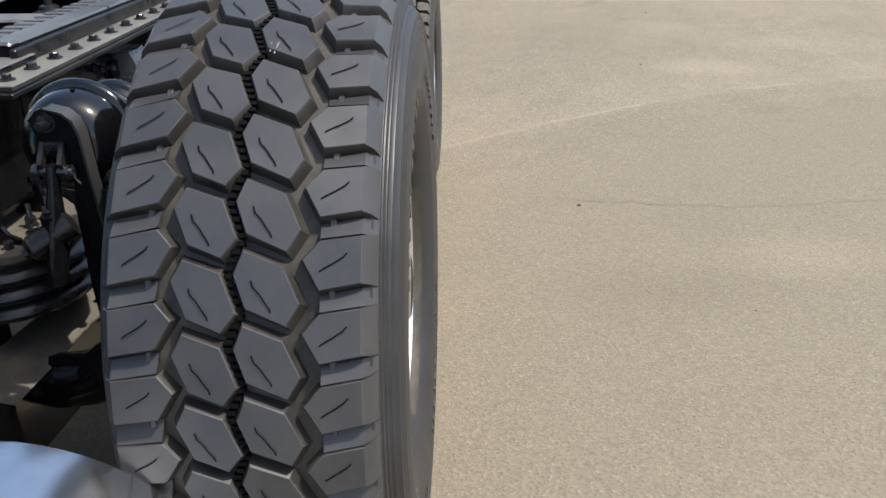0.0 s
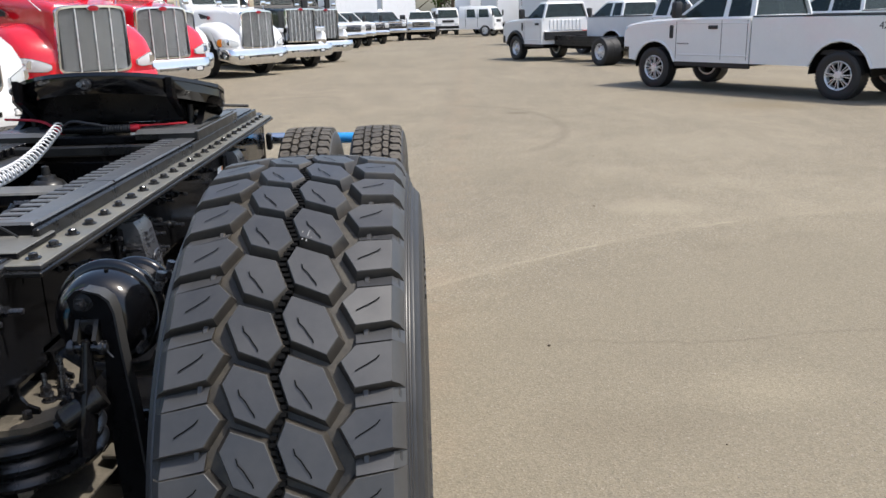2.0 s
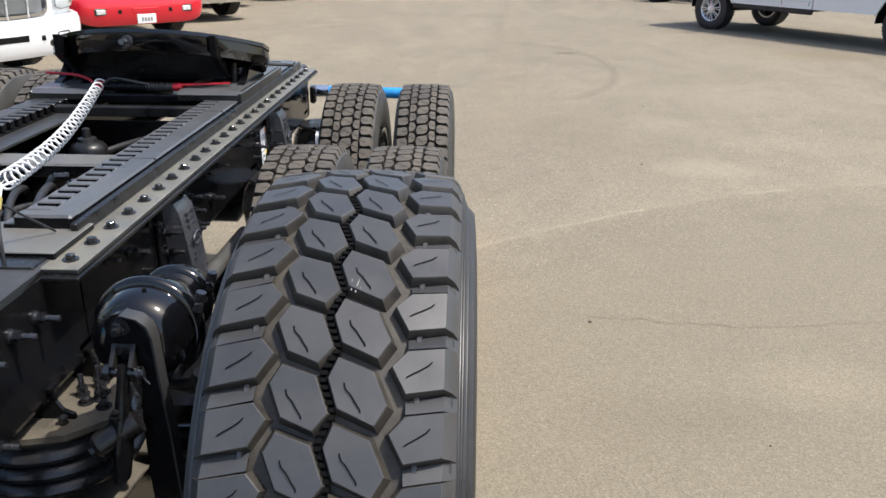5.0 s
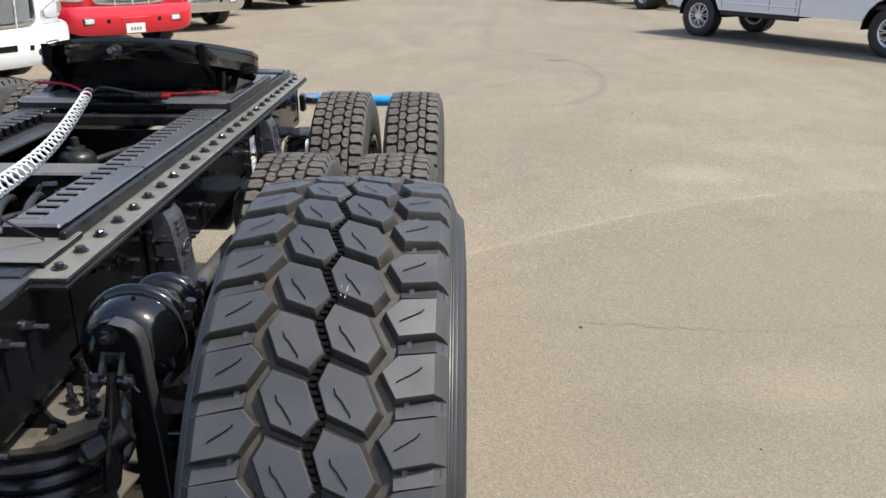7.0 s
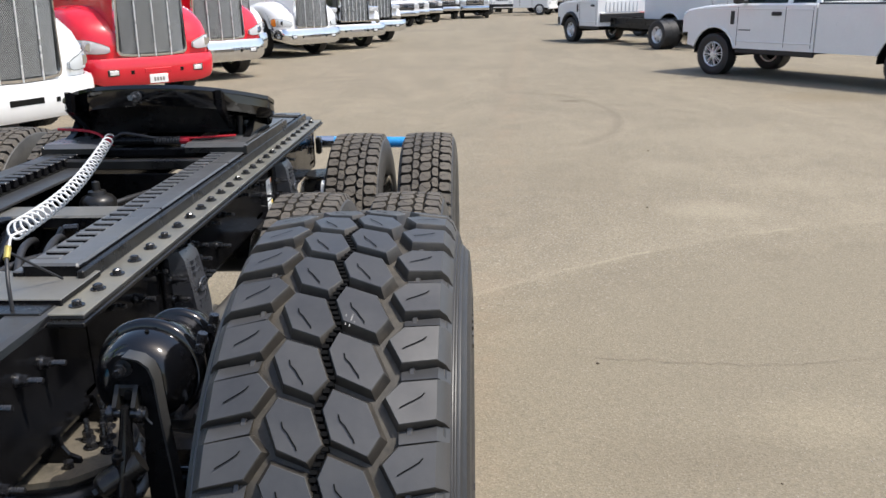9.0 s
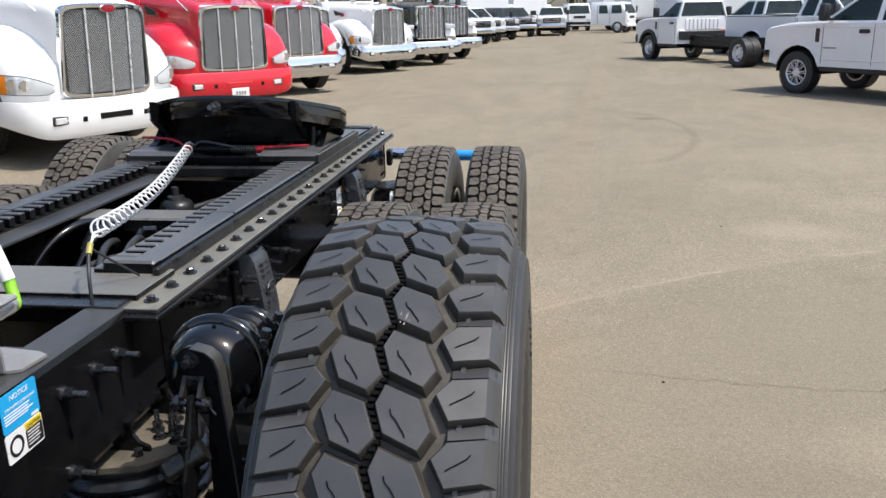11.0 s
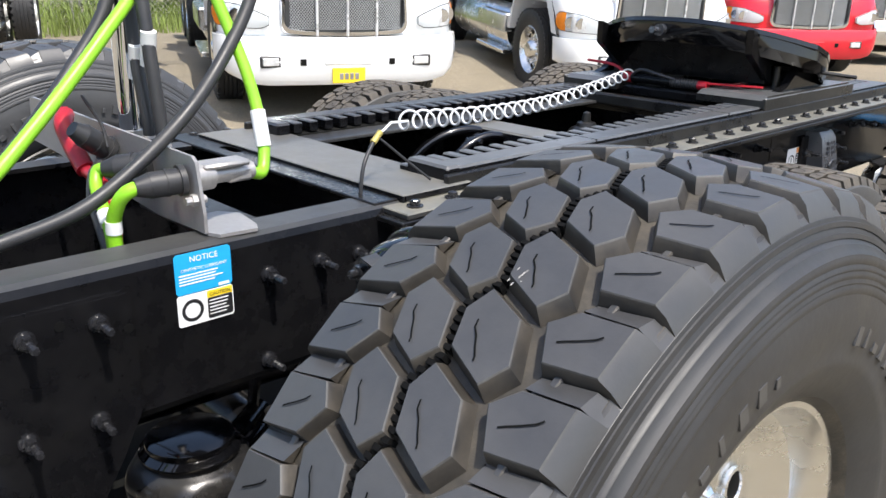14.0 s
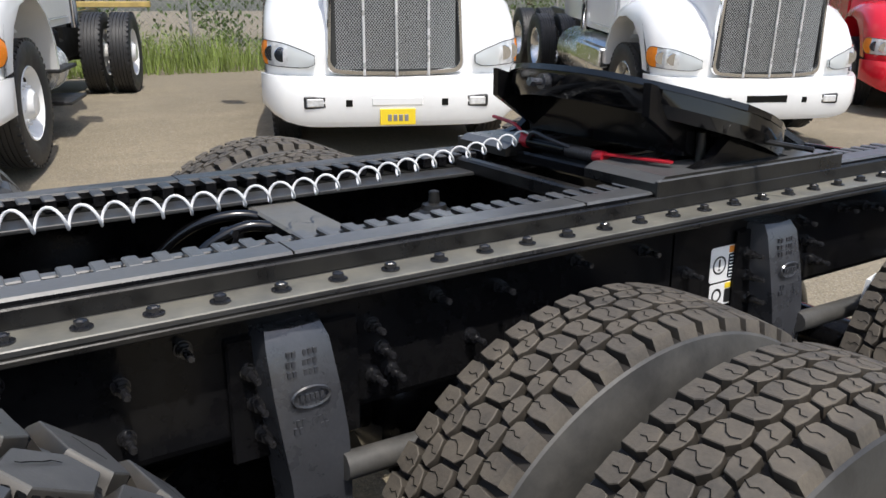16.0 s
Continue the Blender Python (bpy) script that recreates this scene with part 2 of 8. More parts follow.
M_SIDEWALL = material("dusty_sidewall_rubber", (0.020, 0.020, 0.0213), 0.43, vary=0.35, scale=5, bump=0.03, bump_scale=120, dust=(0.055, 0.054, 0.051), dust_amount=0.35, dust_scale=9, spec=0.55)
M_DUAL_SIDE = material("grey_dusty_sidewall", (0.044, 0.043, 0.041), 0.5, vary=0.3, scale=9, bump=0.05, bump_scale=90, dust=(0.145, 0.137, 0.122), dust_amount=0.5, dust_scale=11)
# block edges paler: slight wear plus an edge highlight put into the colour
M_EDGE = material("worn_highlit_edge_rubber", (0.062, 0.061, 0.059), 0.6, vary=0.35, scale=20)
M_SCUFF = material("pale_scuff", (0.30, 0.29, 0.27), 0.8, vary=0.2)
M_FRAME = material("black_chassis_paint", (0.0046, 0.0046, 0.0054), 0.14, vary=0.35, scale=5, bump=0.035, bump_scale=26, dust=(0.085, 0.082, 0.075), dust_amount=0.065, dust_scale=18, spec=0.21)
M_FRAME_SATIN = material("satin_black_paint", (0.0065, 0.0065, 0.0072), 0.30, vary=0.3, scale=6, bump=0.04, bump_scale=60, dust=(0.13, 0.118, 0.088), dust_amount=0.14, dust_scale=6, spec=0.42)
# black paint seen from above: dust and sky sheen mixed into one slate colour
M_RAIL = material("dusty_sheen_slate", (0.070, 0.072, 0.076), 0.30, vary=0.2, scale=7, bump=0.03, bump_scale=80, dust=(0.17, 0.165, 0.14), dust_amount=0.25, dust_scale=4, spec=0.7)
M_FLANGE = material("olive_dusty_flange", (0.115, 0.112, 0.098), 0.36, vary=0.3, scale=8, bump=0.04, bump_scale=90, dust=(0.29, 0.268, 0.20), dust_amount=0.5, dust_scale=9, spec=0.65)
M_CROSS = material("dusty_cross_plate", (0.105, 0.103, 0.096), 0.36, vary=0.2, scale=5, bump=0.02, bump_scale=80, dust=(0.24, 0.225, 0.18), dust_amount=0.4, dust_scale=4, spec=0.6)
M_BOLT = material("painted_bolt", (0.012, 0.012, 0.0135), 0.24, vary=0.3, scale=30, bump=0.12, bump_scale=120, spec=0.85)
M_GLOSS = material("gloss_black_enamel", (0.003, 0.003, 0.0036), 0.13, vary=0.2, scale=6, bump=0.04, bump_scale=25, spec=0.55, coat=0.3)
# black paint made paler: dust plus sheen put into the colour
M_FRAME_TOP = material("dusty_sheen_black", (0.022, 0.022, 0.024), 0.30, vary=0.3, scale=5, bump=0.03, bump_scale=60, dust=(0.10, 0.098, 0.085), dust_amount=0.45, dust_scale=4, spec=0.6)
M_CAST = material("cast_iron_paint", (0.042, 0.044, 0.050), 0.30, vary=0.3, scale=15, bump=0.06, bump_scale=110, spec=0.85)
M_DIRT_STEEL = material("dusty_steel", (0.085, 0.075, 0.058), 0.7, vary=0.45, scale=14, bump=0.15, bump_scale=70, dust=(0.22, 0.18, 0.125), dust_amount=0.6, dust_scale=12)
M_RED = material("red_lever_paint", (0.36, 0.010, 0.020), 0.4, vary=0.2, scale=20)
M_CHROME = material("chrome", (0.75, 0.76, 0.78), 0.06, metal=1.0, vary=0.05, rough_vary=0.04)
M_ALU = material("polished_aluminium", (0.80, 0.80, 0.79), 0.24, metal=1.0, vary=0.08, rough_vary=0.06, bump=0.03, bump_scale=50)
M_GALV = material("galvanised_steel", (0.42, 0.40, 0.38), 0.42, metal=0.6, vary=0.2, scale=14)
M_GREEN = material("green_air_hose", (0.23, 0.55, 0.018), 0.35, vary=0.12, scale=20, dust=(0.25, 0.38, 0.06), dust_amount=0.3, dust_scale=18)
M_HOSE = material("grey_black_hose", (0.022, 0.022, 0.024), 0.42, vary=0.2, scale=30, dust=(0.07, 0.067, 0.06), dust_amount=0.25, dust_scale=14)
M_WHITE_PLASTIC = material("white_plastic", (0.78, 0.78, 0.76), 0.4, vary=0.06)
M_COIL = material("white_nylon_coil", (0.72, 0.72, 0.72), 0.3, vary=0.08)
M_YELLOW = material("brass_fitting", (0.52, 0.42, 0.12), 0.35, metal=0.4, vary=0.2, scale=60)
M_STICKER_BLUE = material("blue_sticker", (0.02, 0.36, 0.70), 0.4, vary=0.04)
M_STICKER_WHITE = material("white_sticker", (0.80, 0.80, 0.79), 0.4, vary=0.03)
M_STICKER_YELLOW = material("yellow_sticker", (0.85, 0.62, 0.03), 0.4, vary=0.03)
M_STICKER_ORANGE = material("orange_sticker", (0.75, 0.26, 0.03), 0.4, vary=0.03)
M_INK = material("black_ink", (0.015, 0.015, 0.016), 0.5)
M_BLUE = material("blue_plastic_wrap", (0.03, 0.28, 0.62), 0.25, vary=0.2, scale=14)
M_BAG = material("air_spring_rubber", (0.012, 0.012, 0.013), 0.24, vary=0.25, scale=10, bump=0.05, bump_scale=45, dust=(0.09, 0.08, 0.06), dust_amount=0.2, dust_scale=9, spec=0.6)
M_WHITE = material("white_vehicle_paint", (0.835, 0.835, 0.825), 0.20, vary=0.03, scale=2, coat=0.6, rough_vary=0.04)
M_REDPAINT = material("red_vehicle_paint", (0.62, 0.010, 0.025), 0.2, vary=0.05, scale=2, coat=0.7, rough_vary=0.04)
M_BLACKPAINT = material("black_vehicle_paint", (0.012, 0.016, 0.016), 0.12, vary=0.1, scale=2, coat=0.8, rough_vary=0.03)
M_DARKBLUE = material("dark_slate_paint", (0.025, 0.035, 0.05), 0.15, vary=0.1, coat=0.7)
M_PLASTIC = material("black_trim_plastic", (0.02, 0.02, 0.021), 0.5, vary=0.15, scale=12)
# near-black for underside parts, and for shade painted into hollows
M_UNDER = material("underbody_and_hollow_shade", (0.006, 0.006, 0.005), 0.85, vary=0.3, spec=0.2)
M_GLASS = glass_material("tinted_glass")
M_LENS = glass_material("lamp_lens", (0.66, 0.68, 0.69), 0.22)
M_LAMP = material("lamp_reflector", (0.80, 0.81, 0.82), 0.12, metal=0.4, vary=0.45, scale=14, bump=0.6, bump_scale=16)
M_AMBER = material("amber_lens", (0.85, 0.25, 0.02), 0.2, vary=0.1, scale=30)
M_MESH = material("grille_mesh", (0.36, 0.37, 0.37), 0.42, metal=0.3, vary=0.15, scale=40)
M_GRILLE_BACK = material("grille_backing_grey", (0.05, 0.052, 0.052), 0.6, vary=0.15)
M_BADGE = material("red_badge_enamel", (0.30, 0.01, 0.02), 0.25, vary=0.05)
M_SILVER = material("silver_wheel_paint", (0.74, 0.74, 0.74), 0.3, metal=0.4, vary=0.08)
M_BOX = material("white_box_panel", (0.72, 0.73, 0.75), 0.4, vary=0.04, scale=1.5)
M_BARK = material("tree_bark", (0.10, 0.075, 0.05), 0.9, vary=0.35, scale=8, bump=0.5, bump_scale=20)
M_LEAF = material("tree_leaves", (0.075, 0.12, 0.025), 0.6, vary=0.5, scale=1.2)
M_LEAF_PALE = material("pale_spring_leaves", (0.16, 0.19, 0.08), 0.6, vary=0.45, scale=1.2)
M_GRASS = material("long_grass", (0.19, 0.25, 0.055), 0.7, vary=0.55, scale=2.5)
M_SEAT = material("grey_seat_cloth", (0.12, 0.12, 0.125), 0.9, vary=0.15)
M_TIMBER = material("yellow_timber", (0.50, 0.36, 0.12), 0.7, vary=0.3, scale=6)
M_GREYPLATE = material("grey_zinc_plate", (0.30, 0.29, 0.285), 0.38, metal=0.35, vary=0.15, scale=10)


# ---- building helpers ----
def part(name, bm, mat, parent=None, label="", smooth=False, angle=40):
    me = bpy.data.meshes.new(name)
    bm.normal_update()
    bm.to_mesh(me)
    bm.free()
    for m in (mat if isinstance(mat, (list, tuple)) else [mat]):
        me.materials.append(m)
    if smooth:
        me.shade_smooth()
        me.set_sharp_from_angle(angle=radians(angle))
    ob = new(name, me)
    if parent is not None:
        ob.parent = parent
    if label:
        ob["label"] = label
    return ob


def thing(name, label, category, m=None, group="", kind=""):
    ob = new(name)
    ob.empty_display_size = 0.1
    if m is not None:
        ob.matrix_world = m
    return tagged(ob, label, category, group, kind)


def box(bm, x0, x1, y0, y1, z0, z1, bevel=0.0, mi=0, m=None, seg=1):
    r = bmesh.ops.create_cube(bm, size=1, matrix=Matrix.Translation(((x0 + x1) / 2, (y0 + y1) / 2, (z0 + z1) / 2)) @ Matrix.Diagonal((abs(x1 - x0), abs(y1 - y0), abs(z1 - z0), 1)))
    vs = r["verts"]
    fs = list({f for v in vs for f in v.link_faces})
    if bevel:
        es = list({e for v in vs for e in v.link_edges})
        r = bmesh.ops.bevel(bm, geom=es, offset=bevel, segments=seg, affect="EDGES", profile=0.5)
        fs = list({f for v in vs if v.is_valid for f in v.link_faces} | set(r["faces"]))
        vs = list({v for f in fs for v in f.verts})
    for f in fs:
        f.material_index = mi
    if m is not None:
        bmesh.ops.transform(bm, matrix=m, verts=vs)
    return vs


def loft(bm, rings, cap=True, closed=True, mi=0):
    """Rings of points, all with the same count, joined by quads."""
    vr = [[bm.verts.new(p) for p in r] for r in rings]
    n = len(vr[0])
    for a, b in zip(vr, vr[1:]):
        for i in range(n if closed else n - 1):
            j = (i + 1) % n
            try:
                bm.faces.new((a[i], a[j], b[j], b[i])).material_index = mi
            except ValueError:
                pass
    if cap and closed:
        for r, rev in ((vr[0], True), (vr[-1], False)):
            try:
                bm.faces.new(r[::-1] if rev else r).material_index = mi
            except ValueError:
                pass
    return vr


def rod(bm, p0, p1, r, seg=12, r1=None, mi=0, cap=True):
    p0, p1 = Vector(p0), Vector(p1)
    q = (p1 - p0).to_track_quat("Z", "Y").to_matrix()
    rings = []
    for p, rr in ((p0, r), (p1, r if r1 is None else r1)):
        rings.append([p + q @ Vector((rr * math.cos(2 * math.pi * i / seg), rr * math.sin(2 * math.pi * i / seg), 0)) for i in range(seg)])
    loft(bm, rings, cap, mi=mi)


def lathe(bm, profile, seg=48, m=None, mi=0, closed=False):
    """Profile of (along x, radius), turned about the x axis."""
    m = m or Matrix()
    rings = [[m @ Vector((x, r * math.sin(2 * math.pi * i / seg), r * math.cos(2 * math.pi * i / seg))) for i in range(seg)] for x, r in profile]
    vr = [[bm.verts.new(p) for p in r] for r in rings]
    pairs = list(zip(vr, vr[1:])) + ([(vr[-1], vr[0])] if closed else [])
    for a, b in pairs:
        for i in range(seg):
            j = (i + 1) % seg
            bm.faces.new((a[i], b[i], b[j], a[j])).material_index = mi
    return vr


def spline(points, steps=8):
    """A smooth curve through the points."""
    p = [Vector(q) for q in points]
    p = [2 * p[0] - p[1]] + p + [2 * p[-1] - p[-2]]
    out = []
    for i in range(1, len(p) - 2):
        for s in range(steps):
            t = s / steps
            out.append(0.5 * ((2 * p[i]) + (p[i + 1] - p[i - 1]) * t + (2 * p[i - 1] - 5 * p[i] + 4 * p[i + 1] - p[i + 2]) * t * t + (3 * p[i] - p[i - 1] - 3 * p[i + 1] + p[i + 2]) * t ** 3))
    return out + [p[-2]]


def tube(bm, points, r, seg=8, steps=8, mi=0, smooth_path=True):
    pts = spline(points, steps) if smooth_path else [Vector(q) for q in points]
    rings, up = [], Vector((0, 0, 1))
    d0 = (pts[1] - pts[0]).normalized()
    side = d0.cross(up if abs(d0.z) < 0.9 else Vector((1, 0, 0))).normalized()
    for i, q in enumerate(pts):
        d = (pts[min(i + 1, len(pts) - 1)] - pts[max(i - 1, 0)]).normalized()
        side = (side - d * side.dot(d)).normalized()
        o = d.cross(side)
        rings.append([q + r * (math.cos(2 * math.pi * k / seg) * side + math.sin(2 * math.pi * k / seg) * o) for k in range(seg)])
    loft(bm, rings, True, mi=mi)


def prism(bm, poly, axis, a, b, mi=0):
    """A flat outline drawn out along an axis. axis x: outline (y, z); y: (x, z); z: (x, y)."""
    def at(p, v):
        return {"x": (v, p[0], p[1]), "y": (p[0], v, p[1]), "z": (p[0], p[1], v)}[axis]
    loft(bm, [[at(p, a) for p in poly], [at(p, b) for p in poly]], mi=mi)
    return bm


def fix(bm):
    bmesh.ops.recalc_face_normals(bm, faces=bm.faces[:])
    return bm


def bolt_mesh(r=0.011, h=0.012, washer=0.017):
    """A hexagon head on a washer, standing on z = 0."""
    bm = bmesh.new()
    rod(bm, (0, 0, 0), (0, 0, 0.003), washer, 14)
    rod(bm, (0, 0, 0.003), (0, 0, h), r, 6)
    rod(bm, (0, 0, h), (0, 0, h + 0.002), r * 0.8, 6, r * 0.6)
    return fix(bm)


def stud_mesh(length=0.05):
    """A nut and washer with a threaded stud end, along +x from x = 0."""
    bm = bmesh.new()
    rod(bm, (0, 0, 0), (0.004, 0, 0), 0.0155, 14)
    rod(bm, (0.004, 0, 0), (0.009, 0, 0), 0.0135, 12, 0.0120)
    rod(bm, (0.009, 0, 0), (0.023, 0, 0), 0.0115, 6)
    n = 5
    for i in range(n):
        x0 = 0.02 + (length - 0.02) * i / n
        x1 = 0.02 + (length - 0.02) * (i + 1) / n
        rod(bm, (x0, 0, 0), (x1, 0, 0), 0.0068, 8, 0.0054)
    return fix(bm)


def shared(name, mesh, parent, m):
    """One more object on a mesh that others use too."""
    ob = new(name, mesh)
    ob.parent = parent
    ob.matrix_local = m
    return ob


# ---- ground ----
def ground_z(x, y):
    """Flat yard that climbs gently towards its planted edge."""
    d = -x - 5.5
    rise = 0.16 * (d + math.sqrt(d * d + 0.2)) / 2 - 0.003
    rise = rise - 0.16 * (d - 2.7 + math.sqrt((d - 2.7) ** 2 + 0.8)) / 2
    fade = max(0.0, min(1.0, (24 - y) / 9))
    a, b = (max(0.0, min(1.0, v)) for v in ((-x - 1.2) / 0.45, (-x - 3.0) / 1.5))
    cross = 0.055 * a * a * (3 - 2 * a) - 0.022 * b * b * (3 - 2 * b)
    return (max(0.0, min(rise, 0.66)) + cross) * fade * fade * (3 - 2 * fade)


def build_ground():
    bm = bmesh.new()
    far = [40, 55, 80, 120, 200, 420]
    xs = [-v for v in reversed(far)] + [-30 + 0.5 * i for i in range(121)] + far
    ys = [-v for v in reversed(far)] + [-20 + 0.8 * i for i in range(71)] + [v for v in far if v > 40]
    grid = [[bm.verts.new((x, y, ground_z(x, y))) for x in xs] for y in ys]
    for a, b in zip(grid, grid[1:]):
        for i in range(len(xs) - 1):
            bm.faces.new((a[i], a[i + 1], b[i + 1], b[i]))
    ob = part("ground", bm, M_GROUND, smooth=True)
    return tagged(ob, "wide sun-bleached sandy asphalt yard with stains and cracks", "ground", kind="structure")


build_ground()


# ---- the truck chassis in the foreground ----
CX = -0.81                      # centre line of the chassis
TRUCK = Matrix.Translation((CX, 3.4, 0))
truck = thing("truck_chassis", "black tractor truck chassis with raised pusher axle and bare frame", "truck", TRUCK)
TRUCK_INV = TRUCK.inverted()


def tpart(name, bm, mat, label="", parent=None, smooth=False, angle=40):
    """A part of the truck, drawn in world metres."""
    ob = part(name, fix(bm), mat, None, label, smooth, angle)
    ob.parent = parent or truck
    ob.matrix_parent_inverse = TRUCK_INV
    return ob


def tshared(name, mesh, m, parent=None):
    ob = new(name, mesh)
    ob.parent = parent or truck
    ob.matrix_parent_inverse = TRUCK_INV
    ob.matrix_basis = m
    return ob


def pale_tops(ob, mat):
    """Upward faces alone take a paler colour, dust with sheen painted in; the rest keeps its black paint."""
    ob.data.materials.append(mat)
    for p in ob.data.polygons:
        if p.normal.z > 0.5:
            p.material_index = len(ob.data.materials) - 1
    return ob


def mirror_x(x):
    return 2 * CX - x


# tyres: x runs along the axle, outwards; angles in degrees from the top, rearwards positive
def crown(x, r, half, drop):
    return r - drop * (x / half) ** 2


def tread_block(bm, poly, turn, r, half, drop, depth, flare, inset=0.0016, shoulder=None, mi=0, mg=1, me=None, shrink=1.0):
    """One tread block: outline of (x, degrees), flared towards its foot, with a chamfered top."""
    cx = sum(p[0] for p in poly) / len(poly)
    ca = sum(p[1] for p in poly) / len(poly)

    def at(x, a, rad):
        t = radians(a + turn)
        return (x, rad * math.sin(t), rad * math.cos(t))

    foot, mid, rim, top = [], [], [], []
    for bx, ba in poly:
        edge = shoulder and abs(abs(bx) - half) < 0.004
        a = ca + (ba - ca) * shrink
        x = math.copysign(half - (half * 0.052 if shrink < 1 else 0.0), bx) if edge else cx + (bx - cx) * shrink
        rr = crown(x, r, half, drop)
        if edge:
            fx, fr = math.copysign(shoulder[0], bx), shoulder[1]
        else:
            fx, fr = bx + (bx - cx) * flare, rr - depth
        fa = ba + (ba - ca) * flare
        foot.append(at(fx, fa, fr))
        rim.append(at(x, a, rr - inset))
        if edge and shrink < 1:
            mid.append(at(math.copysign(half * 1.005, bx), a + (fa - a) * 0.4, rr - 0.0115))
        else:
            mid.append(at(x + (fx - x) * 0.35, a + (fa - a) * 0.35, rr - inset + (fr - rr + inset) * 0.4))
        k = 1 - 0.0016 / max(0.01, math.hypot(x - cx, radians(a - ca) * r))
        top.append(at(cx + (x - cx) * k, ca + (a - ca) * k, crown(cx + (x - cx) * k, r, half, drop)))
    n = len(poly)
    rings = [[bm.verts.new(p) for p in ring] for ring in ((foot, mid, rim, top) if shrink < 1 else (foot, rim, top))]
    for lower, upper in zip(rings, rings[1:]):
        for i in range(n):
            j = (i + 1) % n
            outer = shoulder and abs(abs(poly[i][0]) - half) < 0.004 and abs(abs(poly[j][0]) - half) < 0.004
            mark = (mi if me is None else me) if upper is rings[-1] else mi if outer else mg
            bm.faces.new((lower[i], lower[j], upper[j], upper[i])).material_index = mark
    bm.faces.new(rings[-1]).material_index = mi
    return cx, ca


def sipe(bm, x, a, turn, r, half, drop, pts, width, mi=2):
    """A narrow cut in a block's face, drawn as a flat near-black strip for its shade, along short (dx, dy) steps."""
    prev = None
    for k, (dx, dy) in enumerate(pts):
        nx = pts[min(k + 1, len(pts) - 1)][0] - pts[max(k - 1, 0)][0]
        ny = pts[min(k + 1, len(pts) - 1)][1] - pts[max(k - 1, 0)][1]
        ln = math.hypot(nx, ny)
        ox, oy = -ny / ln * width / 2, nx / ln * width / 2
        row = []
        for s in (-1, 1):
            px = x + dx + s * ox
            t = radians(a + turn) + (dy + s * oy) / r
            rad = crown(px, r, half, drop) + 0.0005
            row.append(bm.verts.new((px, rad * math.sin(t), rad * math.cos(t))))
        if prev:
            bm.faces.new((prev[0], prev[1], row[1], row[0])).material_index = mi
        prev = row


HEX_R, HEX_HALF, HEX_DROP = 0.609, 0.1745, 0.015
HX = 0.2775
HEX_L = [(0.212, -40.7), (0.265, -42.4), (0.2875, -47.7), (0.266, -50.2), (0.218, -48.4), (0.196, -43.5)]
HEX_RT = [(0.2905, -39.6), (0.345, -41.6), (0.3685, -46.5), (0.350, -49.4), (0.294, -47.1), (0.2775, -42.7)]
SH_L = [(0.103, -38.2), (0.180, -37.1), (0.202, -39.4), (0.178, -43.1), (0.103, -44.3)]
SH_R = [(0.389, -38.5), (0.452, -37.7), (0.452, -43.9), (0.388, -44.9), (0.366, -41.0)]


def ribbed_side(sign):
    """Sidewall from the shoulder to the bead, with moulded rings."""
    rows = [(0.1815, 0.5665), (0.1835, 0.5655), (0.1850, 0.561), (0.1868, 0.5605), (0.1878, 0.5545), (0.1862, 0.5535), (0.1890, 0.5475), (0.1908, 0.547), (0.1922, 0.5415), (0.1908, 0.5405), (0.1950, 0.536), (0.1968, 0.5355), (0.1995, 0.531), (0.2025, 0.528), (0.2060, 0.525)]
    for r, x, w in ((0.522, 0.2065, 0.009), (0.509, 0.2078, 0.004), (0.502, 0.2084, 0.006), (0.492, 0.2090, 0.003), (0.486, 0.2095, 0.009)):
        rows += [(x - 0.0004, r + 0.0012), (x + 0.0007, r - 0.0006), (x + 0.0008, r - w + 0.002), (x - 0.0004, r - w)]
    rows += [(0.2110, 0.466), (0.2125, 0.445), (0.2110, 0.42), (0.2055, 0.396), (0.2065, 0.391), (0.2035, 0.382), (0.192, 0.355), (0.178, 0.333), (0.166, 0.322), (0.150, 0.318)]
    return [(sign * x, r) for x, r in rows]


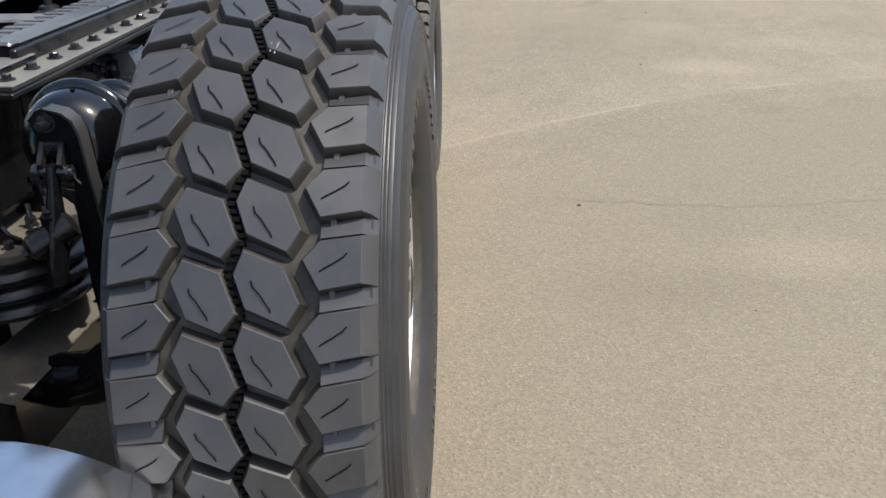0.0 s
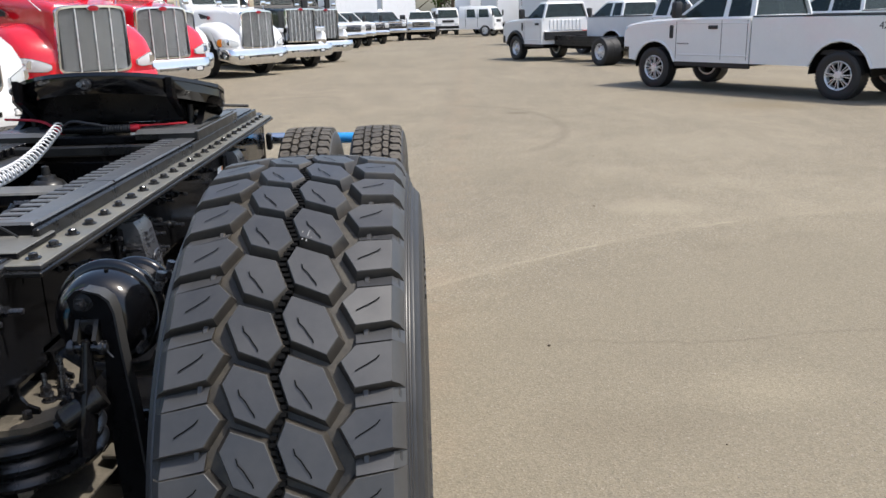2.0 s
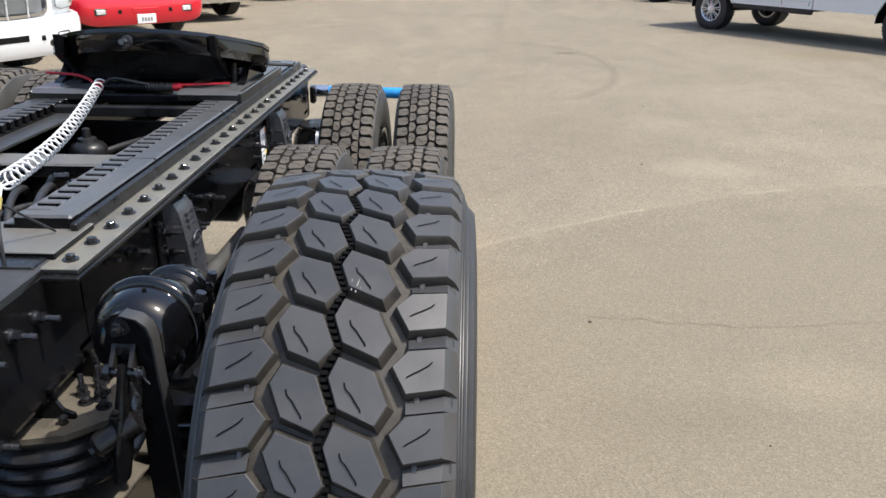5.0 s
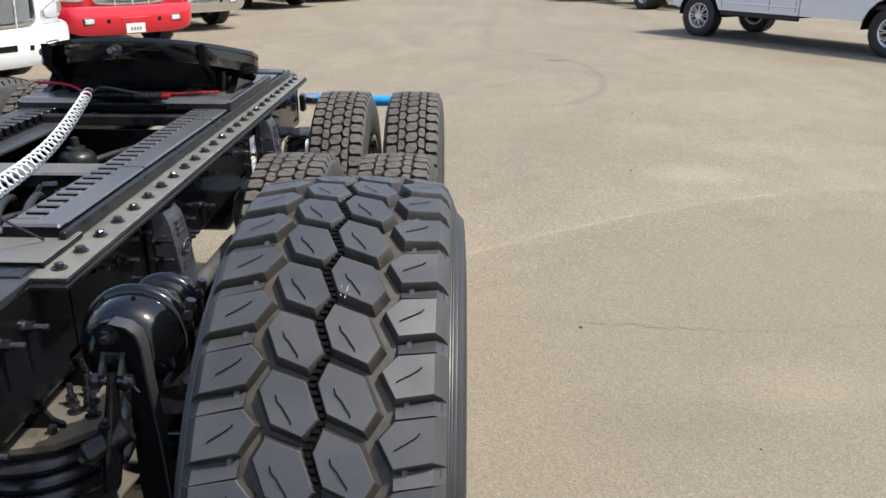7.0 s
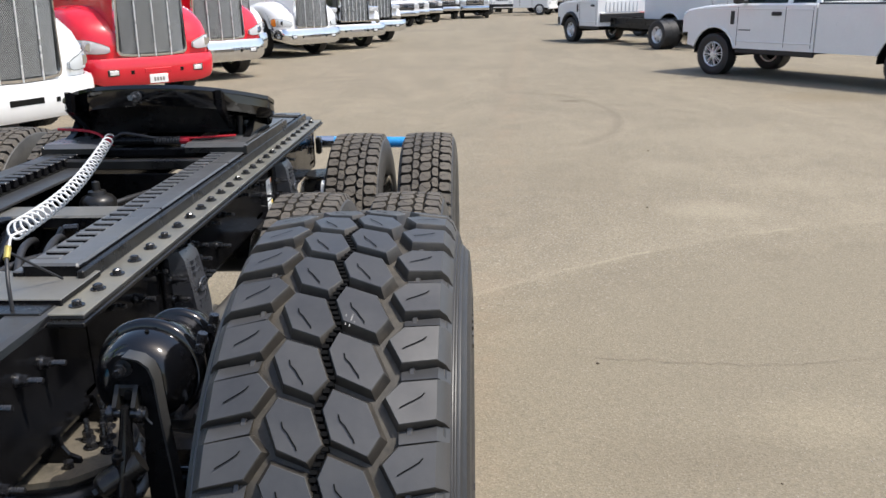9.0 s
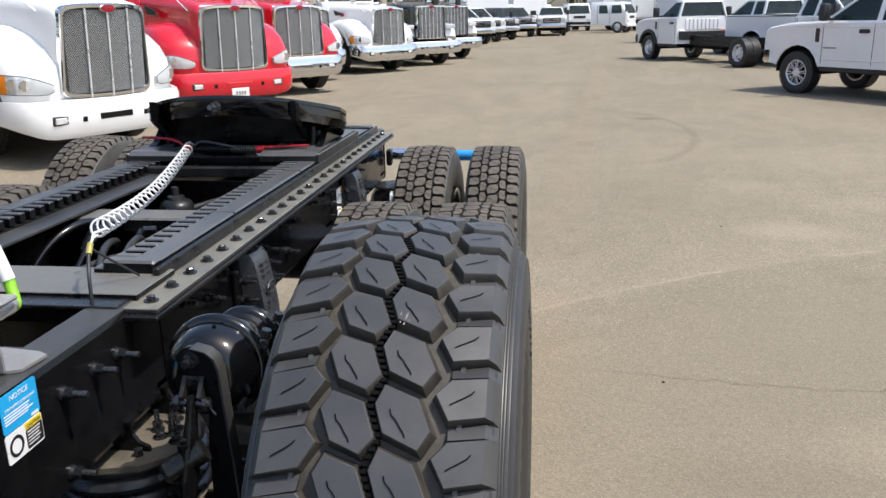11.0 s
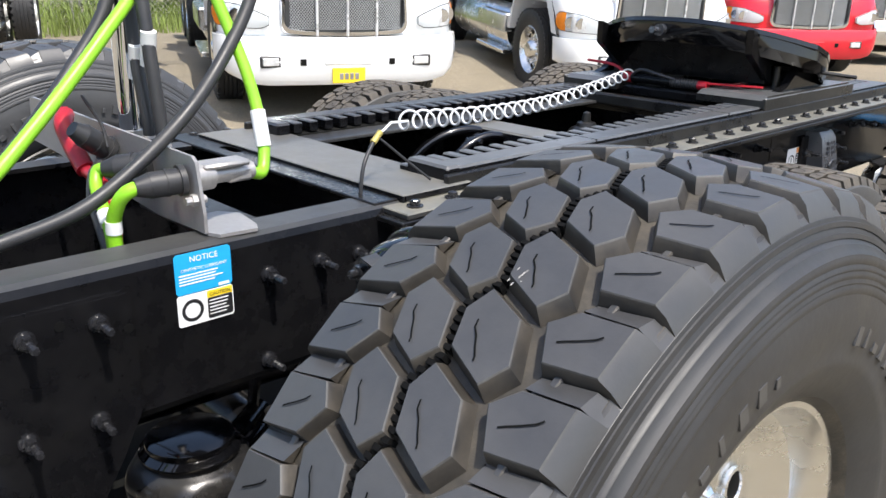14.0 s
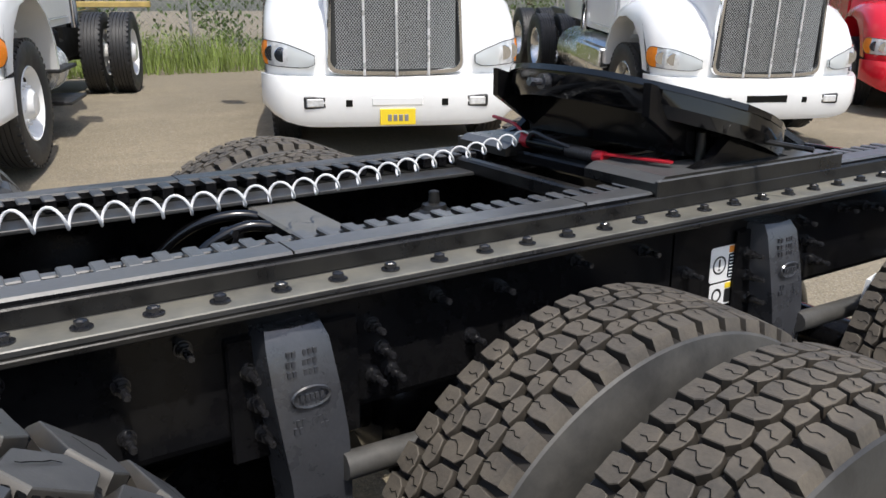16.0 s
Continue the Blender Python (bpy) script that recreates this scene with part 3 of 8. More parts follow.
def hex_tyre_mesh():
    bm = bmesh.new()
    base = []
    for x in (-0.174, -0.160, -0.140, -0.124, -0.112, -0.08, -0.05, -0.02, 0.02, 0.05, 0.08, 0.112, 0.124, 0.140, 0.160, 0.174):
        base.append((x, crown(x, HEX_R, HEX_HALF, HEX_DROP) - 0.019))
    prof = ribbed_side(-1)[::-1] + base + ribbed_side(1)
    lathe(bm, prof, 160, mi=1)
    for f in bm.faces:
        c = f.calc_center_median()
        if abs(c.x) > 0.172:
            f.material_index = 5 if c.x > 0 else 0
    for k in range(40):
        turn = 9.0 * k
        for poly, s in ((HEX_L, 0), (HEX_RT, 0), (SH_L, 1), (SH_R, 2)):
            q = [(x - HX, a) for x, a in poly]
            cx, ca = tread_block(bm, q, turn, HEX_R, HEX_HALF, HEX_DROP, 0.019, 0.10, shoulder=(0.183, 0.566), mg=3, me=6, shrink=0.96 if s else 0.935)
            if s == 0:
                cut = [(-0.0125, 0.020), (-0.010, 0.011), (-0.002, 0.003), (0.005, -0.008), (0.011, -0.016), (0.0125, -0.021)]
            else:
                cut = [(-0.020, -0.013), (-0.014, -0.009), (-0.002, -0.002), (0.010, 0.006), (0.015, 0.012)]
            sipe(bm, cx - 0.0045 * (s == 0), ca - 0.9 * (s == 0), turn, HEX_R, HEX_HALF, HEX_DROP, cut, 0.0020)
        # stone ejectors along the zigzag centre groove, near-black to paint the groove's shade
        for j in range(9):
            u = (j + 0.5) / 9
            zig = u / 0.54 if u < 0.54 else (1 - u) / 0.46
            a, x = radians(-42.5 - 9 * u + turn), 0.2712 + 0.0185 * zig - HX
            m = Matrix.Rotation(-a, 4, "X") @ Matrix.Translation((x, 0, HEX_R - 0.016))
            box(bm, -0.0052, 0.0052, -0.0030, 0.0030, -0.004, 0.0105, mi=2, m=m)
        # tie bars across the foot of the shoulder grooves
        for x, a0 in ((0.4035, -45.35), (0.1640, -44.15)):
            a = radians(a0 + turn)
            m = Matrix.Rotation(-a, 4, "X") @ Matrix.Translation((x - HX, 0, crown(x - HX, HEX_R, HEX_HALF, HEX_DROP)))
            box(bm, -0.0045, 0.0045, -0.0075, 0.0075, -0.020, -0.0125, 0.0015, mi=3, m=m)
        # shallow ramps between the shoulder blocks
        for ramp, foot in (([(0.388, -45.35, 0.0165), (0.4425, -44.35, 0.0125), (0.4425, -46.62, 0.0024), (0.390, -47.36, 0.0022)], 0.183), ([(0.178, -43.55, 0.0165), (0.1125, -44.70, 0.0125), (0.1125, -47.12, 0.0024), (0.178, -45.96, 0.0022)], -0.183)):
            pts = []
            for x, a, dr in ramp:
                rad, t = crown(x - HX, HEX_R, HEX_HALF, HEX_DROP) - dr, radians(a + turn)
                pts.append(bm.verts.new((x - HX, rad * math.sin(t), rad * math.cos(t))))
            lows = []
            for x, a, dr in ramp[1:3]:
                t = radians(a + turn)
                lows.append(bm.verts.new((foot, 0.566 * math.sin(t), 0.566 * math.cos(t))))
            bm.faces.new(pts).material_index = 0
            bm.faces.new((pts[1], pts[2], lows[1], lows[0])).material_index = 0
            ins = []
            for x, a, dr in (ramp[3], ramp[0]):
                rad, t = HEX_R - 0.02, radians(a + turn)
                ins.append(bm.verts.new((x - HX, rad * math.sin(t), rad * math.cos(t))))
            bm.faces.new((pts[3], pts[0], ins[1], ins[0])).material_index = 3
    # raised sidewall lettering, left as plain bars
    for s in (1, -1):
        for start, count in ((20, 9), (118, 11), (200, 9), (298, 11)):
            for i in range(count):
                t = radians(start + i * 5.2)
                m = Matrix.Rotation(-t, 4, "X") @ Matrix.Translation((s * 0.2115, 0, 0.425))
                box(bm, -0.0030, 0.0012, -0.009, 0.009 - 0.008 * (i % 3 == 1), -0.013, 0.013 - 0.012 * (i % 4 == 2), 0.0008, mi=5, m=m)
    # pale scuff on the tread
    rng = random.Random(3)
    for _ in range(9):
        x, a = 0.310 - HX + rng.gauss(0, 0.007), -28.6 + rng.gauss(0, 0.6)
        w, h = rng.uniform(0.0003, 0.0012), rng.uniform(0.06, 0.28)
        q = []
        for dx, da in ((-w, -h), (w, -h * 0.6), (w * 0.6, h), (-w, h * 0.7)):
            rad, t = crown(x + dx, HEX_R, HEX_HALF, HEX_DROP) + 0.0006, radians(a + da)
            q.append(bm.verts.new((x + dx, rad * math.sin(t), rad * math.cos(t))))
        bm.faces.new(q).material_index = 4
    return bm


DUAL_R, DUAL_HALF, DUAL_DROP, DUAL_N = 0.530, 0.113, 0.006, 56


def dual_tyre_mesh():
    bm = bmesh.new()
    side = [(0.1215, 0.502), (0.126, 0.498), (0.134, 0.47), (0.139, 0.43), (0.138, 0.39), (0.130, 0.345), (0.116, 0.318), (0.10, 0.31)]
    base = [(-0.112 + 0.224 * i / 10, crown(-0.112 + 0.224 * i / 10, DUAL_R, DUAL_HALF, DUAL_DROP) - 0.021) for i in range(11)]
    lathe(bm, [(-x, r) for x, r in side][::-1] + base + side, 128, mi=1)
    for f in bm.faces:
        c = f.calc_center_median()
        if abs(c.x) > 0.119:
            f.material_index = 5 if c.x > 0 else 3
    p = 360 / DUAL_N
    g = 0.45
    cols = [
        ([(-0.113, 0.10), (-0.080, 0.05), (-0.068, 0.18), (-0.065, 0.50), (-0.071, 0.84), (-0.084, 0.88), (-0.113, 0.80)], 0.0, 1),
        ([(-0.059, 0.02), (-0.040, 0.07), (-0.031, 0.32), (-0.030, 0.62), (-0.037, 0.88), (-0.057, 0.94), (-0.061, 0.60)], 0.42, 0),
        ([(-0.022, 0.03), (0.012, 0.09), (0.025, 0.36), (0.026, 0.70), (0.020, 0.95), (-0.014, 0.88), (-0.026, 0.64), (-0.026, 0.30)], 0.15, 2),
        ([(0.036, 0.08), (0.057, 0.02), (0.061, 0.36), (0.058, 0.86), (0.038, 0.94), (0.030, 0.66), (0.031, 0.36)], 0.62, 0),
        ([(0.082, 0.05), (0.113, 0.10), (0.113, 0.80), (0.084, 0.88), (0.070, 0.82), (0.065, 0.52), (0.068, 0.20)], 0.25, 1),
    ]
    rng = random.Random(4)
    for k in range(DUAL_N):
        for poly, off, kind in cols:
            turn = p * (k + off)
            q = [(x, a * p) for x, a in poly]
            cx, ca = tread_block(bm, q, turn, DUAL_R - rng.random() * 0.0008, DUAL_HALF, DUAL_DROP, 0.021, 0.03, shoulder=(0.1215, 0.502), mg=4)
            w = 0.0018
            if kind == 1:
                s = 1 if cx > 0 else -1
                cut = [(-s * 0.020, 0.002), (-s * 0.008, -0.004), (0, 0.002), (s * 0.010, 0.0)]
            elif kind == 2:
                cut = [(-0.024, 0.004), (-0.010, 0.008), (0.0, -0.004), (0.010, -0.008), (0.024, -0.003)]
            else:
                cut = [(-0.014, 0.003), (-0.003, 0.005), (0.004, -0.005), (0.014, -0.003)]
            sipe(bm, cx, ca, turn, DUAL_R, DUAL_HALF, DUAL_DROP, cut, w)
    return bm


def finish_mesh(name, bm, mats, angle=35):
    me = bpy.data.meshes.new(name)
    bmesh.ops.recalc_face_normals(bm, faces=bm.faces[:])
    bm.to_mesh(me)
    bm.free()
    for m in mats:
        me.materials.append(m)
    me.shade_smooth()
    me.set_sharp_from_angle(angle=radians(angle))
    return me


def rim_mesh(lip, disc, bead_r):
    """A deep polished disc wheel: lip at x = lip, disc set back at x = disc."""
    bm = bmesh.new()
    prof = [(-0.13, bead_r - 0.012), (-0.135, bead_r + 0.004), (-0.12, bead_r - 0.004), (-0.06, bead_r - 0.045), (lip - 0.06, bead_r - 0.03), (lip - 0.02, bead_r - 0.004), (lip - 0.004, bead_r + 0.010), (lip + 0.002, bead_r + 0.006),
            (lip, bead_r - 0.006), (lip - 0.02, bead_r - 0.018), (lip - 0.05, bead_r - 0.026), (disc + 0.045, bead_r - 0.034), (disc + 0.015, bead_r - 0.05), (disc, bead_r - 0.075), (disc, 0.115), (disc + 0.012, 0.108), (disc + 0.012, 0.0)]
    lathe(bm, prof, 96)
    return fix(bm)


def hand_hole_mesh():
    """An oval hand hole on the wheel disc: a rolled lip round a near-black disc that paints the hollow's shade."""
    bm = bmesh.new()
    n = 28
    ring = [Vector((0.004, 0.034 * math.cos(2 * math.pi * k / n), 0.026 * math.sin(2 * math.pi * k / n))) for k in range(n + 1)]
    tube(bm, ring, 0.005, 8, 1, smooth_path=False)
    loft(bm, [[(0.003, p.y, p.z) for p in ring[:-1]], [(0.0035, p.y * 0.96, p.z * 0.96) for p in ring[:-1]]], mi=1)
    return fix(bm)


def hub_mesh(disc, reach):
    bm = bmesh.new()
    lathe(bm, [(disc, 0.105), (disc + 0.03, 0.10), (disc + reach * 0.75, 0.082), (disc + reach * 0.92, 0.075), (disc + reach, 0.06), (disc + reach, 0.0)], 40)
    return fix(bm)


def lug_mesh():
    bm = bmesh.new()
    lathe(bm, [(0, 0.0), (0, 0.026), (0.008, 0.026), (0.013, 0.020), (0.040, 0.019), (0.062, 0.0165), (0.074, 0.010), (0.078, 0.0)], 18)
    return fix(bm)


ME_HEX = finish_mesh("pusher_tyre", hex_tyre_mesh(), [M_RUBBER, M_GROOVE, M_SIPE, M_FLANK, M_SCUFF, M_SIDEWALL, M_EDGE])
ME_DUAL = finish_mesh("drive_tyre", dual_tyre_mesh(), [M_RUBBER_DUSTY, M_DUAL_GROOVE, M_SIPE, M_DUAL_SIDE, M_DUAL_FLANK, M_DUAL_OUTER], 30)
ME_RIM = finish_mesh("rim", rim_mesh(0.160, 0.06, 0.318), [M_ALU])
ME_RIM_DUAL = finish_mesh("rim", rim_mesh(0.105, -0.06, 0.306), [M_ALU])
ME_HUB = finish_mesh("hub", hub_mesh(-0.01, 0.12), [M_CHROME])
ME_LUG = finish_mesh("lug_nut", lug_mesh(), [M_CHROME])
ME_HAND_HOLE = finish_mesh("hand_hole", hand_hole_mesh(), [M_ALU, M_UNDER])


def chassis_wheel(name, label, m, tyre, rim, hub_reach, disc):
    w = tshared(name, rim, m)
    w["label"] = label
    shared("tyre", tyre, w, Matrix())
    h = shared("hub", ME_HUB, w, Matrix.Translation((disc + 0.01, 0, 0)))
    for k in range(10):
        a = 2 * math.pi * (k + 0.3) / 10
        shared("lug_nut", ME_LUG, w, Matrix.Translation((disc, 0.1425 * math.sin(a), 0.1425 * math.cos(a))))
        if k % 2:
            shared("hand_hole", ME_HAND_HOLE, w, Matrix.Rotation(-a - math.pi / 10, 4, "X") @ Matrix.Translation((disc, 0, 0.205)))
    return w


FLIP = Matrix.Rotation(math.pi, 4, "Z")
PY, PZ = 2.113, 0.7235         # raised pusher axle
D1, D2, DZ = 3.445, 4.765, 0.528
chassis_wheel("pusher_wheel", "polished wheel with a new wide tyre of hexagonal tread blocks", Matrix.Translation((HX, PY, PZ)), ME_HEX, ME_RIM, 0.1, 0.06)
chassis_wheel("pusher_wheel", "polished wheel with a new wide tyre of hexagonal tread blocks", Matrix.Translation((mirror_x(HX), PY, PZ)) @ FLIP, ME_HEX, ME_RIM, 0.1, 0.06)
for yy in (D1, D2):
    for xx, turn in ((-0.095, 11), (0.255, 47)):
        spin = Matrix.Rotation(radians(turn + yy * 31), 4, "X")
        lab = "polished drive wheel with a dusty brown block-tread tyre"
        outer = xx > 0
        base = Matrix() if outer else FLIP
        chassis_wheel("drive_wheel", lab, Matrix.Translation((xx, yy, DZ)) @ base @ spin, ME_DUAL, ME_RIM_DUAL, 0.1, -0.06)
        chassis_wheel("drive_wheel", lab, Matrix.Translation((mirror_x(xx) - 0.02, yy, DZ + 0.055)) @ (FLIP if outer else Matrix()) @ spin, ME_DUAL, ME_RIM_DUAL, 0.1, -0.06)


# frame rails: C channels
def frame_rail(web_x, sign):
    bm = bmesh.new()
    t, w = 0.010, 0.088
    z0, z1 = 0.835, 1.112
    xo, xi = web_x, web_x - sign * w
    r = 0.018
    prof = [(xo, z0 + r), (xo, z1 - r), (xo - sign * r * 0.3, z1 - r * 0.3), (xo - sign * r, z1), (xi, z1), (xi, z1 - t), (xo - sign * (t + 0.006), z1 - t), (xo - sign * t, z1 - t - 0.008),
            (xo - sign * t, z0 + t + 0.008), (xo - sign * (t + 0.006), z0 + t), (xi, z0 + t), (xi, z0), (xo - sign * r, z0), (xo - sign * r * 0.3, z0 + r * 0.3)]
    prism(bm, prof, "y", -4.6, 5.05)
    bm.normal_update()
    # top flange: dust and a slate sheen, both as colour
    for f in bm.faces:
        if f.calc_center_median().z > z1 - 0.004:
            f.material_index = 1
    return tpart("frame_rail", bm, [M_FRAME, M_FRAME_TOP], "gloss black steel channel rail, top flange paler with dust and painted sheen")


frame_rail(-0.385, 1)
frame_rail(mirror_x(-0.385), -1)

ME_STUD = finish_mesh("frame_stud", stud_mesh(0.052), [M_BOLT], 30)
ME_BOLT = finish_mesh("rail_bolt", bolt_mesh(), [M_BOLT], 30)


def reinforcement():
    """Doubler plate on the web, with its lower wing for the suspension."""
    bm = bmesh.new()
    poly = [(-2.6, 0.30), (1.56, 0.30), (1.57, 0.60), (1.60, 0.70), (1.66, 0.79), (1.705, 0.87), (1.70, 1.058), (1.69, 1.072), (-2.6, 1.072)]
    prism(bm, poly, "x", -0.385, -0.373)
    bmesh.ops.bevel(bm, geom=[e for e in bm.edges if e.calc_length() > 0.02 and abs(e.verts[0].co.x + 0.373) < 1e-4 and abs(e.verts[1].co.x + 0.373) < 1e-4], offset=0.004, segments=2, affect="EDGES")
    p = tpart("reinforcement_plate", bm, M_FRAME, "black steel doubler plate bolted to the rail")
    for y, z in ((1.215, 1.045), (1.325, 1.045), (1.43, 1.04), (1.54, 1.035), (1.645, 1.033), (1.43, 0.885), (1.525, 0.875), (1.63, 0.872), (1.30, 0.88), (1.20, 0.72), (1.35, 0.70)):
        tshared("frame_stud", ME_STUD, Matrix.Translation((-0.373, y, z)))
    for y, z in ((1.48, 1.05), (1.59, 1.042), (1.69, 1.01), (1.58, 0.865), (1.49, 0.86)):
        bm = bmesh.new()
        rod(bm, (-0.374, y, z), (-0.3715, y, z), 0.008, 10)
        tpart("bolt_hole", bm, M_SIPE)


reinforcement()
bm = bmesh.new()
prism(bm, [(-2.6, 0.30), (1.56, 0.30), (1.60, 0.70), (1.705, 0.87), (1.69, 1.072), (-2.6, 1.072)], "x", mirror_x(-0.385), mirror_x(-0.373))
tpart("reinforcement_plate", bm, M_FRAME, "black steel doubler plate bolted to the rail")
for y, z in ((1.95, 1.035), (2.06, 1.035), (2.15, 1.03), (1.94, 0.872), (2.45, 1.035), (2.62, 0.99), (2.62, 0.90), (2.72, 1.03), (3.06, 1.00), (3.08, 0.95), (3.10, 0.90), (3.06, 0.90), (3.2, 1.03), (3.35, 1.02), (3.28, 0.93),
             (3.55, 1.04), (3.75, 1.03), (3.9, 0.95), (4.32, 1.02), (4.36, 0.96), (4.40, 0.90), (4.5, 1.03), (4.62, 1.02), (4.75, 1.0)):
    tshared("frame_stud", ME_STUD, Matrix.Translation((-0.385, y, z)))


# slider rails on top of the frame
def slide_rail(sign):
    def X(x):
        return x if sign > 0 else mirror_x(x)
    bm = bmesh.new()
    y0, y1 = 2.195, 4.93
    box(bm, X(-0.44), X(-0.308), y0, y1, 1.086, 1.097, 0.002)
    p = tpart("slider_base_plate", bm, M_FRAME_SATIN, "dark steel plate along the top of the frame")
    bm = bmesh.new()
    box(bm, X(-0.42), X(-0.316), y0 + 0.02, y1, 1.097, 1.1085, 0.002)
    pale_tops(tpart("slider_angle", bm, M_FRAME_TOP, "dusty steel rail flange with a row of bolts"), M_FLANGE)
    bm = bmesh.new()
    # raised inner wall and toothed rack
    box(bm, X(-0.412), X(-0.396), y0 + 0.20, y1, 1.1085, 1.142, 0.003)
    tpart("rack_wall", bm, M_FRAME_SATIN)
    bm = bmesh.new()
    ya, yb, pitch = y0 + 0.215, 4.90, 0.0512
    box(bm, X(-0.484), X(-0.4135), ya, yb, 1.128, 1.152, 0.005)
    n = int((yb - ya - 0.03) / pitch)
    for i in range(n):
        yy = ya + 0.055 + i * pitch
        box(bm, X(-0.545), X(-0.4825), yy, yy + 0.027, 1.139 if sign > 0 else 1.122, 1.1515, 0.003)
    if sign > 0:
        box(bm, X(-0.572), X(-0.5445), ya, yb, 1.1215, 1.1365, 0.003)
    box(bm, X(-0.548), X(-0.4135), ya, ya + 0.042, 1.108, 1.155, 0.006)
    box(bm, X(-0.545), X(-0.4605), yb - 0.03, yb, 1.124, 1.152, 0.003)
    # tooth tops hold their sheen as colour, the near rack's paler
    pale_tops(tpart("toothed_rack", bm, M_FRAME, "grey-black rack bar with square locking teeth"), M_RAIL if sign > 0 else M_FRAME_TOP)
    for yy in (2.93, 3.60):
        bm = bmesh.new()
        box(bm, X(-0.486), X(-0.4132), yy - 0.0015, yy + 0.0015, 1.127, 1.1524)
        tpart("rack_joint", bm, M_SIPE)
    # near-black sheet added below the teeth so that the slots look shaded
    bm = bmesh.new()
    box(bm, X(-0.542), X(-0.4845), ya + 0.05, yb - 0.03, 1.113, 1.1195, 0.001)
    tpart("rack_slot_shade", bm, M_UNDER)
    if sign < 0:
        bm = bmesh.new()
        box(bm, X(-0.635), X(-0.546), ya - 0.18, yb, 1.106, 1.116, 0.002)
        tpart("rack_edge_plate", bm, M_FRAME_TOP, "grey flat plate along the rack")
    for i in range(26):
        tshared("rail_bolt", ME_BOLT, Matrix.Translation((X(-0.353), 2.265 + i * 0.1026, 1.1085)) @ Matrix.Rotation(0.4 * i, 4, "Z"))
    return p


slide_rail(1)
slide_rail(-1)


def cross_members():
    bm = bmesh.new()
    box(bm, -1.235, -0.385, 2.265, 2.455, 1.110, 1.124, 0.002)
    box(bm, -1.235, -0.385, 2.262, 2.272, 1.05, 1.124, 0.002)
    pale_tops(tpart("cross_plate", bm, M_FRAME, "dusty flat steel plate across the frame"), M_CROSS)
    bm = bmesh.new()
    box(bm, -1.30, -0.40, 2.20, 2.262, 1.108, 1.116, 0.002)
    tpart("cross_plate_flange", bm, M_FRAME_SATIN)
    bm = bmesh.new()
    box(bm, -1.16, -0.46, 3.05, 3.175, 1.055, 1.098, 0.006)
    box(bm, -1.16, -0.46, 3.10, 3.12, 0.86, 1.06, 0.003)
    pale_tops(tpart("cross_member", bm, M_FRAME, "dusty steel cross member between the rails"), M_CROSS)
    for y in (1.2, 2.35, 3.85, 4.95, 0.2, -1.2):
        bm = bmesh.new()
        box(bm, -1.235, -0.385, y - 0.05, y + 0.05, 0.87, 0.89, 0.003)
        box(bm, -1.235, -0.385, y - 0.005, y + 0.005, 0.88, 1.06, 0.002)
        tpart("cross_member", bm, M_FRAME)
    bm = bmesh.new()
    box(bm, -1.15, -0.47, 3.70, 3.735, 1.105, 1.145, 0.006)
    tpart("slider_stop_bar", bm, M_FRAME_SATIN)
    # axle housings and shafts
    for y in (D1, D2):
        bm = bmesh.new()
        rod(bm, (-1.9, y, DZ + 0.05), (0.28, y, DZ), 0.075, 16)
        lathe(bm, [(-0.16, 0.0), (-0.15, 0.10), (-0.08, 0.19), (0.08, 0.19), (0.15, 0.10), (0.16, 0.0)], 24, m=Matrix.Translation((CX, y, DZ)))
        tpart("drive_axle", bm, M_FRAME, smooth=True)
    bm = bmesh.new()
    tube(bm, [(-1.85, PY, PZ), (-1.62, PY, PZ - 0.02), (-1.45, PY, 0.54), (-1.25, PY, 0.49), (-0.37, PY, 0.49), (-0.17, PY, 0.54), (0.0, PY, PZ - 0.02), (0.22, PY, PZ)], 0.060, 16, 5)
    tpart("pusher_axle", bm, M_FRAME, smooth=True)
    for x0, sgn in ((0.10, -1), (mirror_x(0.10), 1)):
        bm = bmesh.new()
        lathe(bm, [(0.03, 0.0), (0.03, 0.205), (0.0, 0.21), (-0.03, 0.205), (-0.05, 0.212), (-0.115, 0.212), (-0.12, 0.205), (-0.122, 0.19), (-0.105, 0.18), (-0.105, 0.0)], 48, m=Matrix.Translation((x0, PY, PZ)) @ Matrix.Diagonal((-sgn, 1, 1, 1)))
        tpart("brake_drum", bm, M_FRAME_SATIN, "black brake drum", smooth=True)
    bm = bmesh.new()
    rod(bm, (CX, -1.5, 0.75), (CX, D1 - 0.2, 0.6), 0.055, 14)
    rod(bm, (CX, D1 + 0.2, 0.56), (CX, D2 - 0.2, 0.55), 0.05, 14)
    tpart("drive_shaft", bm, M_FRAME, smooth=True)


cross_members()


